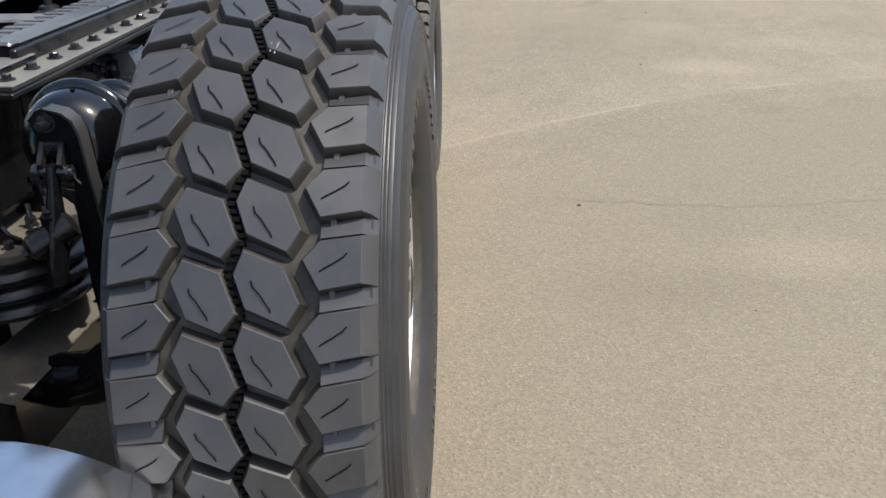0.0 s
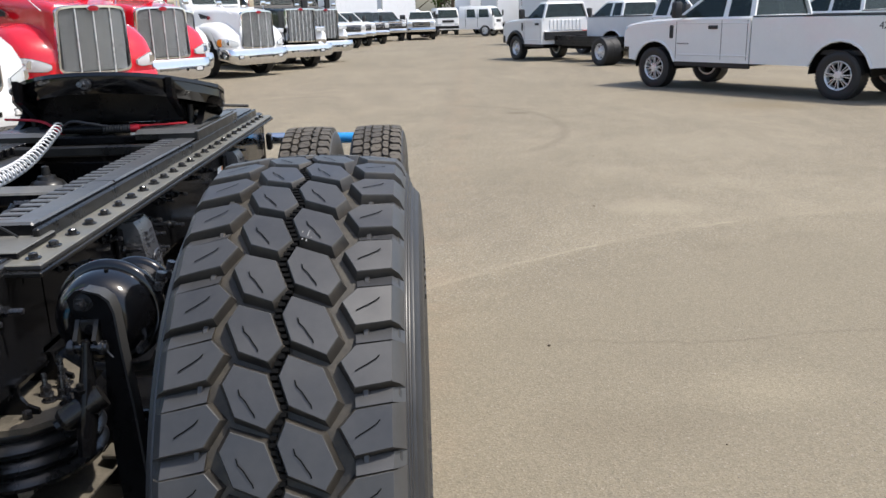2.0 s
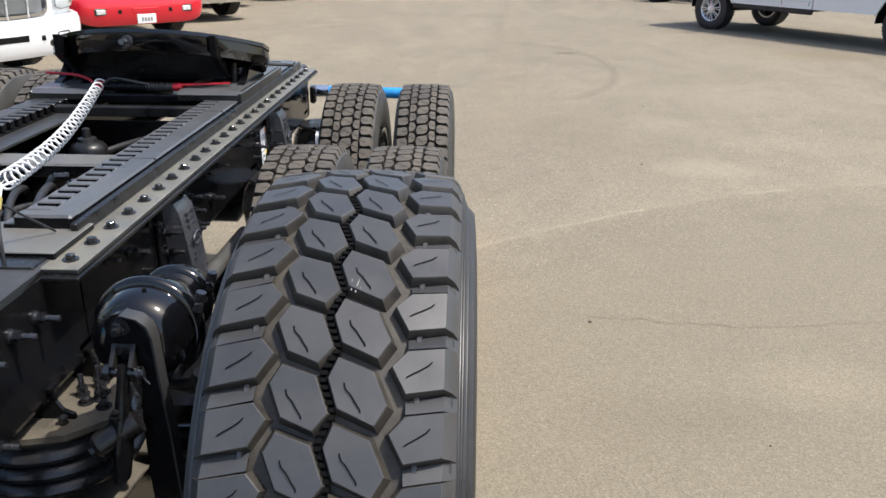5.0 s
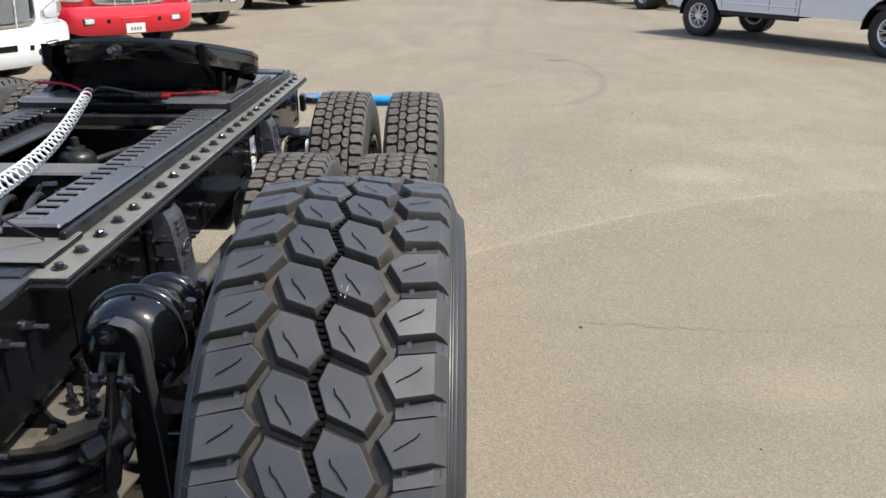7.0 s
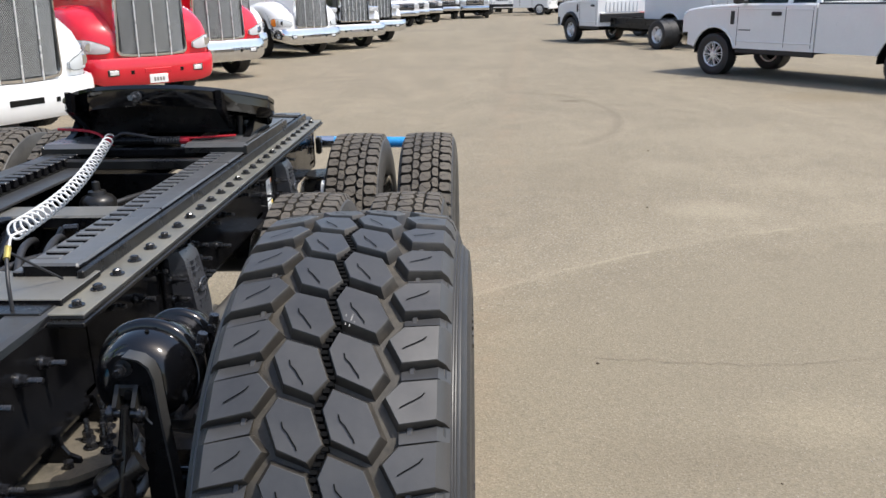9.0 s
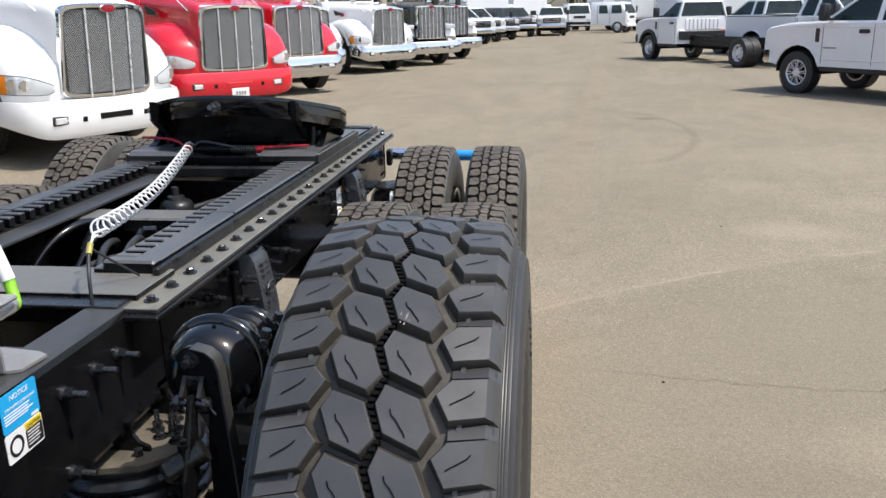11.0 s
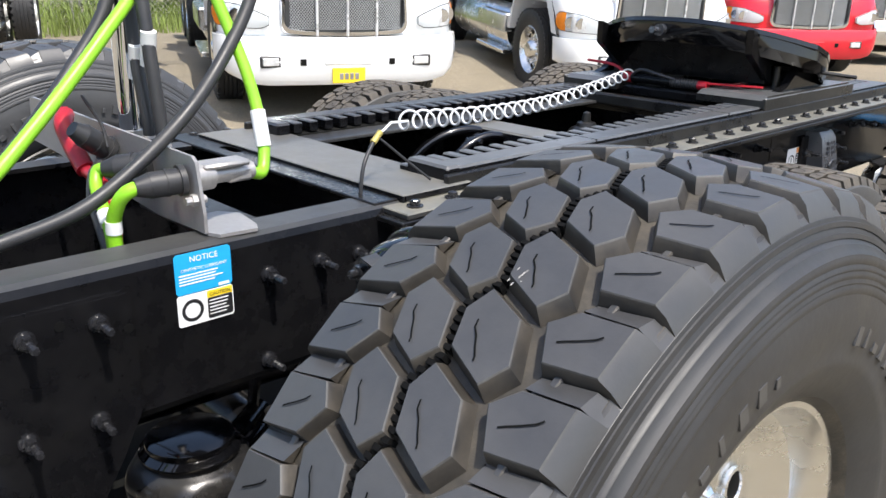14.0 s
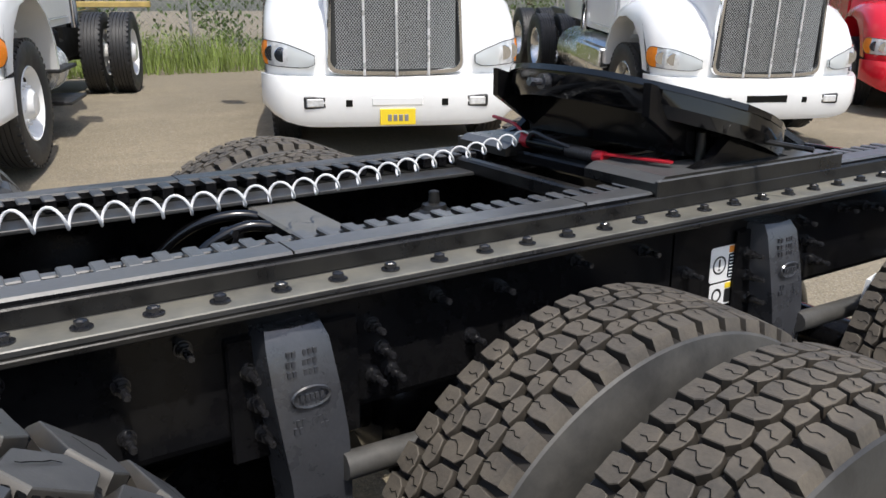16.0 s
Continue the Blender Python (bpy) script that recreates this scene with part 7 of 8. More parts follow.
        box(bm, -7.6, -0.3, s * 0.38 - 0.04, s * 0.38 + 0.04, 0.78, 1.03, 0.01)
        part("frame_rail", fix(bm), M_FRAME_SATIN, t)
        road_wheel(t, -1.28, s * 1.03, 0.525, ME_BIG_TYRE, ME_BIG_RIM_OUT)
        for x in (-5.6, -6.92):
            road_wheel(t, x, s * 1.08, 0.525, ME_BIG_TYRE, ME_BIG_RIM_IN)
            road_wheel(t, x, s * 0.73, 0.525, ME_BIG_TYRE, ME_BIG_RIM_IN)
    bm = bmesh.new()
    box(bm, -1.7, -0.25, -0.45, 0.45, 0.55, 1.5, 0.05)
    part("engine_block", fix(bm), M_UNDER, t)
    # plain near-black boxes for the underside, widened to deepen the shade beneath
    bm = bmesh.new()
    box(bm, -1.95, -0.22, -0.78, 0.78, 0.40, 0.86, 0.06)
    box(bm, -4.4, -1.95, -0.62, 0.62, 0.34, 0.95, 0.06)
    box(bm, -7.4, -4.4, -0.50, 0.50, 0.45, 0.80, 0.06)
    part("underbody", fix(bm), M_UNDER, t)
    for x in (-1.28, -5.6, -6.92):
        bm = bmesh.new()
        rod(bm, (x, -0.95, 0.525), (x, 0.95, 0.525), 0.075, 12)
        part("axle", fix(bm), M_UNDER, t)
    return t


# ---- pickups and cab-chassis trucks: origin on the ground under the front axle ----
def pickup(m, paint, label, kind="bed", base=4.17, group="parked pickups", crew=False, lettering=False, wheel_rim=None):
    t = thing("pickup_truck" if kind == "bed" else "cab_chassis_truck", label, "pickup" if kind == "bed" else "truck", m, group=group)
    cab_back = -2.35 if kind == "bed" else -1.72
    if crew:
        cab_back = -2.75
    w = 0.985
    arch = 0.545

    def arch_pts(xc, r, z):
        return [(xc + r * math.cos(math.pi * k / 10), max(z, 0.42 + r * math.sin(math.pi * k / 10))) for k in range(11)]
    low = 0.56
    tail = -base - 1.22
    # lower body of the cab with hood
    prof = [(0.88, 0.60), (0.92, 0.80), (0.92, 1.16), (0.80, 1.30), (0.30, 1.375), (-0.42, 1.41), (-0.62, 1.42), (cab_back, 1.43), (cab_back, low), (-arch, low)]
    prof += [(x, z) for x, z in reversed(arch_pts(0, arch, low))][1:-1] + [(arch, low)]
    rows = []
    for y, k in ((-w, 0.965), (-w + 0.03, 1.0), (-w + 0.16, 1.012), (0, 1.022), (w - 0.16, 1.012), (w - 0.03, 1.0), (w, 0.965)):
        rows.append([(x - (0.05 if x > 0.6 and abs(y) > 0.8 else 0), y, 0.42 + (z - 0.42) * (k if z > 1.0 else 1)) for x, z in prof])
    bm = bmesh.new()
    loft(bm, rows)
    part("cab_body", fix(bm), paint, t, smooth=True, angle=30)
    # greenhouse: pillars and roof around open windows
    zb, zr = 1.405, 1.96
    wf, rf, rb = -0.55, -1.22, cab_back + (0.10 if kind == "bed" else 0.08)
    wb, wr = 0.93, 0.76
    bm = bmesh.new()
    roof = [(rf - 0.02, wr), (rb, wr)]
    rings = []
    for dz, grow in ((-0.075, 0.02), (-0.02, 0.0), (0.0, -0.10)):
        rings.append([(rf - 0.05 + grow, -wr - grow * 0.6, zr + dz), (rf - 0.05 + grow, wr + grow * 0.6, zr + dz), (rb - grow, wr + grow * 0.6, zr + dz), (rb - grow, -wr - grow * 0.6, zr + dz)])
    loft(bm, rings)
    part("roof", fix(bm), paint, t, smooth=True, angle=60)
    zt = zr - 0.07
    mid = [] if kind != "bed" and not crew else [-1.72]
    for s in (1, -1):
        for a, b in [((wf, wb), (rf, wr))] + [((x, wb), (x + 0.02, wr)) for x in mid] + [((cab_back + 0.02, wb), (rb, wr))]:
            bm = bmesh.new()
            d = 0.05 if a[0] != wf else 0.045
            loft(bm, [[(a[0] - d, s * (a[1] - 0.05), zb), (a[0] + d, s * (a[1] - 0.05), zb), (a[0] + d, s * a[1], zb), (a[0] - d, s * a[1], zb)],
                      [(b[0] - d, s * (b[1] - 0.05), zt), (b[0] + d, s * (b[1] - 0.05), zt), (b[0] + d, s * b[1], zt), (b[0] - d, s * b[1], zt)]])
            part("pillar", fix(bm), paint, t)
        stops = [wf] + mid + [cab_back + 0.02]
        tops = [rf] + [x + 0.02 for x in mid] + [rb]
        for i in range(len(stops) - 1):
            bm = bmesh.new()
            pane(t, [(stops[i] - 0.03, s * (wb - 0.02), zb), (stops[i + 1] + 0.03, s * (wb - 0.02), zb), (tops[i + 1] + 0.03, s * (wr - 0.02), zt), (tops[i] - 0.03, s * (wr - 0.02), zt)], M_GLASS, "side_window")
            bm.free()
    pane(t, [(wf - 0.02, -wb + 0.06, zb + 0.01), (wf - 0.02, wb - 0.06, zb + 0.01), (rf, wr - 0.05, zt + 0.02), (rf, -wr + 0.05, zt + 0.02)], M_GLASS, "windshield")
    pane(t, [(cab_back + 0.03, -wb + 0.08, zb + 0.01), (cab_back + 0.03, wb - 0.08, zb + 0.01), (rb + 0.01, wr - 0.06, zt), (rb + 0.01, -wr + 0.06, zt)], M_GLASS, "rear_window")
    for s in (1, -1):
        bm = bmesh.new()
        box(bm, -1.62, -1.50, s * 0.40 - 0.24, s * 0.40 + 0.24, 1.20, 1.62, 0.06, seg=2)
        box(bm, -1.60, -1.52, s * 0.40 - 0.13, s * 0.40 + 0.13, 1.62, 1.82, 0.04, seg=2)
        part("seat_back", fix(bm), M_SEAT, t, smooth=True)
    # door lines, handles, mirrors
    seams = [-0.58, -1.62] if kind != "bed" and not crew else [-0.58, -1.70, cab_back + 0.06]
    for s in (1, -1):
        for x in seams:
            bm = bmesh.new()
            box(bm, x - 0.006, x + 0.006, s * w - 0.004, s * w + 0.0025, 0.62, 1.36)
            part("door_gap", fix(bm), M_PLASTIC, t)
        for x in [seams[1] + 0.20]:
            bm = bmesh.new()
            box(bm, x - 0.11, x + 0.11, s * w - 0.01, s * w + 0.03, 1.20, 1.27, 0.012)
            part("door_handle", fix(bm), M_PLASTIC, t)
        bm = bmesh.new()
        box(bm, -0.80, -0.66, s * 1.17 - 0.10, s * 1.17 + 0.10, 1.42, 1.74, 0.04, seg=2)
        box(bm, -0.78, -0.70, s * 1.02 - 0.08, s * 1.02 + 0.08, 1.43, 1.48, 0.01)
        part("door_mirror", fix(bm), M_PLASTIC, t, smooth=True)
        for x0, x1, z, h in ((cab_back + 0.01, 0.50, 1.315, 0.020), (cab_back + 0.01, -arch - 0.06, 0.70, 0.035)):
            bm = bmesh.new()
            yo = s * w
            prism(bm, [(yo - s * 0.01, z - h), (yo + s * 0.012, z), (yo - s * 0.01, z + h)], "x", x0, x1)
            part("body_crease", fix(bm), paint, t)
        bm = bmesh.new()
        box(bm, cab_back, -arch, min(s * 0.90, s * 0.975), max(s * 0.90, s * 0.975), 0.46, 0.565, 0.02)
        part("sill", fix(bm), M_PLASTIC, t)
        bm = bmesh.new()
        box(bm, -0.50, -0.40, s * w - 0.01, s * w + 0.012, 1.02, 1.28, 0.01)
        part("fender_vent", fix(bm), M_PLASTIC, t)
        bm = bmesh.new()
        tube(bm, [(x, s * (w - 0.004), z) for x, z in arch_pts(0, arch + 0.01, low)], 0.026 if kind == "bed" else 0.065, 8, 1, smooth_path=False)
        part("arch_trim", fix(bm), paint if kind == "bed" else M_PLASTIC, t, smooth=True)
        bm = bmesh.new()
        box(bm, 0.60, 0.90, s * 0.80 - 0.15, s * 0.80 + 0.15, 0.98, 1.26, 0.04, seg=2)
        part("headlight", fix(bm), M_LAMP, t, smooth=True)
        road_wheel(t, 0, s * 0.86, 0.415, ME_CAR_TYRE, wheel_rim or ME_CAR_RIM)
        for xc, r in ((0, arch), (-base, arch + 0.04))[:2 if kind == "bed" else 1]:
            bm = bmesh.new()
            outer = [(xc + (r - 0.004) * math.cos(math.pi * k / 16), 0.42 + (r - 0.004) * math.sin(math.pi * k / 16)) for k in range(17)]
            inner = [(xc + (r - 0.03) * math.cos(math.pi * k / 16), 0.42 + (r - 0.03) * math.sin(math.pi * k / 16)) for k in range(16, -1, -1)]
            y0, y1 = s * 0.60, s * (w - 0.03)
            loft(bm, [[(x, y0, z) for x, z in outer + inner], [(x, y1, z) for x, z in outer + inner]])
            loft(bm, [[(x, s * 0.58, z) for x, z in outer], [(x, s * 0.60, z) for x, z in outer]])
            part("wheel_well", fix(bm), M_UNDER, t)
        bm = bmesh.new()
        box(bm, tail + 0.1, 0.8, s * 0.42 - 0.04, s * 0.42 + 0.04, 0.52, 0.70, 0.01)
        part("frame_rail", fix(bm), M_UNDER if kind == "bed" else M_FRAME_SATIN, t)
    if lettering:
        bm = bmesh.new()
        for k in range(6):
            box(bm, -0.62 - 0.05 * k - 0.035, -0.62 - 0.05 * k, w, w + 0.003, 0.905, 0.93)
        part("door_lettering", fix(bm), M_PLASTIC, t)
    # nose
    bm = bmesh.new()
    box(bm, 0.84, 0.955, -0.62, 0.62, 0.90, 1.25, 0.03, seg=2)
    part("grille", fix(bm), M_PLASTIC if kind == "bed" else M_CHROME, t, smooth=True)
    for z in (1.0, 1.09, 1.18):
        bm = bmesh.new()
        box(bm, 0.95, 0.965, -0.58, 0.58, z - 0.018, z + 0.018, 0.005)
        part("grille_slat", fix(bm), M_CHROME if kind == "bed" else M_PLASTIC, t)
    bm = bmesh.new()
    box(bm, 0.955, 0.975, -0.13, 0.13, 1.04, 1.14, 0.03, seg=2)
    part("badge", fix(bm), M_DARKBLUE, t)
    bm = bmesh.new()
    rows = []
    for k in range(9):
        tt = -1 + k / 4
        x = 0.98 - 0.10 * abs(tt) ** 3
        rows.append([(x - 0.16, tt * 0.99, 0.58), (x - 0.02, tt * 0.99, 0.58), (x, tt * 0.99, 0.66), (x, tt * 0.99, 0.78), (x - 0.03, tt * 0.99, 0.84), (x - 0.16, tt * 0.99, 0.84)])
    loft(bm, rows)
    part("bumper", fix(bm), M_CHROME if kind == "bed" else M_PLASTIC, t, "chromed front bumper" if kind == "bed" else "", smooth=True)
    bm = bmesh.new()
    box(bm, cab_back + 0.1, 0.8, -0.75, 0.75, 0.50, 0.95, 0.05)
    part("underbody", fix(bm), M_UNDER, t)
    for x in (0, -base):
        bm = bmesh.new()
        rod(bm, (x, -0.8, 0.41), (x, 0.8, 0.41), 0.065, 10)
        part("axle", fix(bm), M_UNDER, t)
    if kind == "bed":
        b0 = cab_back - 0.03
        prof = [(b0, 1.42), (b0, low), (-base + arch + 0.04, low)] + [(x - base, z) for x, z in arch_pts(0, arch + 0.04, low)][1:-1] + [(-base - arch - 0.04, low), (tail, 0.62), (tail, 1.42)]
        for s in (1, -1):
            bm = bmesh.new()
            loft(bm, [[(x, s * y, 0.42 + (z - 0.42) * k) for x, z in prof] for y, k in ((w - 0.12, 1.0), (w - 0.03, 1.0), (w, 0.985), (w, 0.95))][:3])
            part("bed_side", fix(bm), paint, t, smooth=True, angle=30)
            bm = bmesh.new()
            tube(bm, [(x - base, s * (w - 0.004), z) for x, z in arch_pts(0, arch + 0.045, low)], 0.026, 8, 1, smooth_path=False)
            part("arch_trim", fix(bm), paint, t, smooth=True)
            bm = bmesh.new()
            box(bm, tail, b0, s * 0.93 - 0.05, s * 0.93 + 0.05, 1.415, 1.44, 0.008)
            part("bed_rail_cap", fix(bm), M_PLASTIC, t)
            bm = bmesh.new()
            box(bm, tail - 0.03, tail + 0.06, s * 0.90 - 0.07, s * 0.90 + 0.07, 0.95, 1.36, 0.02)
            part("tail_lamp", fix(bm), M_RED, t)
            road_wheel(t, -base, s * 0.86, 0.415, ME_CAR_TYRE, ME_CAR_RIM)
        bm = bmesh.new()
        box(bm, tail, tail + 0.06, -0.84, 0.84, 0.66, 1.42, 0.02)
        part("tailgate", fix(bm), paint, t)
        bm = bmesh.new()
        box(bm, tail, b0, -0.88, 0.88, 0.76, 0.84)
        box(bm, b0 - 0.05, b0, -0.88, 0.88, 0.8, 1.40)
        part("bed_floor", fix(bm), M_PLASTIC, t)
        bm = bmesh.new()
        box(bm, tail - 0.16, tail, -0.95, 0.95, 0.52, 0.70, 0.03)
        part("rear_bumper", fix(bm), M_CHROME, t)
        if lettering:
            cu = bpy.data.curves.new("text", "FONT")
            cu.body, cu.size, cu.extrude = "4X4", 0.16, 0.002
            tmp = bpy.data.objects.new("text", cu)
            me = bpy.data.meshes.new_from_object(tmp)
            bpy.data.objects.remove(tmp)
            me.materials.append(M_PLASTIC)
            shared("bed_lettering", me, t, Matrix.Translation((tail + 0.58, w + 0.002, 1.20)) @ Matrix.Rotation(math.pi, 4, "Z") @ Matrix.Rotation(math.pi / 2, 4, "X"))
            bm = bmesh.new()
            box(bm, -3.02, -2.78, w - 0.01, w + 0.003, 1.02, 1.22, 0.002)
            part("fuel_door", fix(bm), paint, t)
    else:
        # ribbed cab back panel, rear lamps, bare frame with dual wheels
        bm = bmesh.new()
        for k in range(9):
            y = -0.62 + k * 0.155
            box(bm, cab_back - 0.02, cab_back + 0.005, y - 0.05, y + 0.05, 1.02, 1.36, 0.01)
        part("cab_back_ribs", fix(bm), paint, t)
        for s in (1, -1):
            bm = bmesh.new()
            box(bm, cab_back - 0.05, cab_back, s * 0.78 - 0.11, s * 0.78 + 0.11, 0.86, 1.0, 0.01)
            part("tail_lamp", fix(bm), M_RED if s < 0 else M_LAMP, t)
            for y in (0.76, 1.03):
                road_wheel(t, -base, s * y, 0.415, ME_CAR_TYRE, ME_STEEL_RIM)
            bm = bmesh.new()
            box(bm, tail + 0.2, cab_back, s * 0.44 - 0.045, s * 0.44 + 0.045, 0.66, 0.84, 0.01)
            part("frame_rail", fix(bm), M_FRAME_SATIN, t)
        for x in (cab_back - 0.4, -base + 0.6, -base - 0.5, tail + 0.25):
            bm = bmesh.new()
            box(bm, x - 0.05, x + 0.05, -0.44, 0.44, 0.66, 0.80, 0.01)
            part("cross_member", fix(bm), M_FRAME_SATIN, t)
        bm = bmesh.new()
        box(bm, cab_back - 0.06, cab_back, -0.9, 0.9, 0.70, 0.98, 0.02)
        part("mount_bar", fix(bm), M_PLASTIC, t)
        bm = bmesh.new()
        box(bm, cab_back - 1.5, cab_back - 0.3, -0.40, 0.40, 0.42, 0.70, 0.05)
        part("underslung_tank", fix(bm), M_UNDER, t)
    return t


# ---- box trucks and cab-over trucks ----
def cab_over(m, paint, label, box_len=0.0, box_h=3.5, deck=False, crew=False, rear_only=False, group="parked box trucks"):
    """A forward-control truck: x = 0 at its nose; box body, flat deck or bare frame behind."""
    t = thing("box_truck" if box_len else "flatbed_truck" if deck else "cab_over_truck", label, "truck", m, group=group)
    cl = 2.9 if crew else 1.75
    if not rear_only:
        bm = bmesh.new()
        rings = []
        for z, xf, w in ((0.55, 0.0, 0.98), (1.35, 0.02, 1.0), (1.42, 0.0, 1.0), (2.12, -0.38, 0.92), (2.25, -0.55, 0.84)):
            rings.append([(xf, -w * 0.9, z), (xf, w * 0.9, z), (xf - 0.12, w, z), (-cl, w, z), (-cl, -w, z), (xf - 0.12, -w, z)])
        loft(bm, rings)
        part("cab", fix(bm), paint, t, smooth=True, angle=35)
        pane(t, [(0.012, -0.86, 1.42), (0.012, 0.86, 1.42), (-0.345, 0.80, 2.08), (-0.345, -0.80, 2.08)], M_GLASS, "windshield")
        for s in (1, -1):
            for a, b in [(-0.40, -1.25)] + ([(-1.50, -2.25)] if crew else []):
                pane(t, [(a, s * 1.006, 1.42), (b, s * 1.006, 1.42), (b, s * 0.945, 2.02), (a - 0.12, s * 0.945, 2.02)], M_GLASS, "side_window")
                bm = bmesh.new()
                box(bm, b - 0.11, b - 0.09, s * 1.0 - 0.01, s * 1.0 + 0.004, 0.7, 2.05)
                part("door_gap", fix(bm), M_PLASTIC, t)
            bm = bmesh.new()
            box(bm, -0.10, 0.0, s * 1.15 - 0.08, s * 1.15 + 0.08, 1.5, 1.95, 0.03)
            part("door_mirror", fix(bm), M_PLASTIC, t)
            bm = bmesh.new()
            box(bm, -0.03, 0.03, s * 0.74 - 0.16, s * 0.74 + 0.16, 0.80, 0.98, 0.02)
            part("headlight", fix(bm), M_LAMP, t)
            road_wheel(t, -0.75, s * 0.86, 0.415, ME_CAR_TYRE, ME_STEEL_RIM)
        bm = bmesh.new()
        box(bm, -0.1, 0.05, -0.98, 0.98, 0.45, 0.66, 0.03)
        part("bumper", fix(bm), paint, t)
        bm = bmesh.new()
        box(bm, 0.005, 0.03, -0.5, 0.5, 1.05, 1.25, 0.01)
        part("grille", fix(bm), M_PLASTIC, t)
    ln = max(box_len, 4.8)
    for s in (1, -1):
        bm = bmesh.new()
        box(bm, -cl - ln, -0.4, s * 0.38 - 0.04, s * 0.38 + 0.04, 0.62, 0.82, 0.01)
        part("frame_rail", fix(bm), M_FRAME_SATIN, t)
        for y in (0.70, 0.98):
            road_wheel(t, -cl - ln * 0.62, s * y, 0.415, ME_CAR_TYRE, ME_STEEL_RIM)
    for x in (-cl - ln * 0.62, -0.75):
        bm = bmesh.new()
        rod(bm, (x, -0.85, 0.41), (x, 0.85, 0.41), 0.065, 10)
        part("axle", fix(bm), M_UNDER, t)
    if box_len:
        x1, x0 = -cl - 0.1, -cl - 0.1 - box_len
        bm = bmesh.new()
        box(bm, x0, x1, -1.22, 1.22, 0.95, box_h, 0.02)
        part("cargo_box", fix(bm), M_BOX, t, "white panelled cargo box")
        for s in (1, -1):
            for z in (0.97, box_h - 0.03):
                bm = bmesh.new()
                box(bm, x0 - 0.01, x1 + 0.01, s * 1.22 - 0.02, s * 1.22 + 0.02, z - 0.045, z + 0.045, 0.005)
                part("edge_rail", fix(bm), M_ALU, t)
            n = int(box_len / 0.61)
            for k in range(1, n):
                bm = bmesh.new()
                box(bm, x0 + k * 0.61 - 0.012, x0 + k * 0.61 + 0.012, s * 1.22 - 0.005, s * 1.22 + 0.006, 1.02, box_h - 0.08)
                part("panel_seam", fix(bm), M_BOX, t)
            for x in (x0, x1):
                bm = bmesh.new()
                box(bm, x - 0.02, x + 0.02, s * 1.20 - 0.035, s * 1.20 + 0.035, 0.95, box_h + 0.01, 0.008)
                part("corner_post", fix(bm), M_ALU, t)
        bm = bmesh.new()
        box(bm, x0 - 0.02, x0, -1.08, 1.08, 1.05, box_h - 0.2, 0.004)
        part("rear_door", fix(bm), M_BOX, t)
    elif deck:
        bm = bmesh.new()
        box(bm, -cl - ln, -cl - 0.05, -1.2, 1.2, 0.86, 1.0, 0.01)
        part("deck", fix(bm), M_FRAME_SATIN, t, "black steel flat deck")
        bm = bmesh.new()
        for y in (-1.1, -0.55, 0, 0.55, 1.1):
            box(bm, -cl - 0.14, -cl - 0.06, y - 0.04, y + 0.04, 1.0, 2.0)
        box(bm, -cl - 0.14, -cl - 0.06, -1.14, 1.14, 1.92, 2.0)
        part("headboard", fix(bm), M_FRAME_SATIN, t)
    return t


def tractor_at(x, y, heading):
    return stand(x, y, heading, -1.1, -6.2)


tractor(tractor_at(-5.68, 6.08, -24), M_WHITE, "white tractor truck with meshed chrome grille and yellow plate", plate="yellow")
tractor(tractor_at(-4.85, 10.15, -25), M_WHITE, "white tractor truck with amber turn signals and chrome grille", plate="tow")
tractor(tractor_at(-4.84, 14.33, -43), M_REDPAINT, "bright red tractor truck with red bumper and chrome grille", plate="white")
tractor(tractor_at(-4.93, 18.4, -43), M_REDPAINT, "bright red tractor truck with chromed steel bumper", bumper_mat=M_CHROME)
tractor(tractor_at(-5.75, 22.2, -40), M_WHITE, "white tractor truck with chromed bumper parked among others", bumper_mat=M_CHROME)
tractor(tractor_at(-4.35, 25.6, -40), M_WHITE, "white tractor truck with polished bumper and clear windshield", bumper_mat=M_CHROME)
tractor(tractor_at(-3.5, 28.6, -50), M_WHITE, "long-nosed tractor truck with black cab and square chrome grille", style="square", bumper_mat=M_CHROME, cab_paint=M_BLACKPAINT)
tractor(tractor_at(-3.1, 32.3, -50), M_WHITE, "long-nosed tractor truck with black cab and square chrome grille", style="square", bumper_mat=M_CHROME, cab_paint=M_BLACKPAINT)
tractor(tractor_at(-6.6, 41.0, -45), M_WHITE, "white tractor truck deep in the parked row", bumper_mat=M_CHROME)


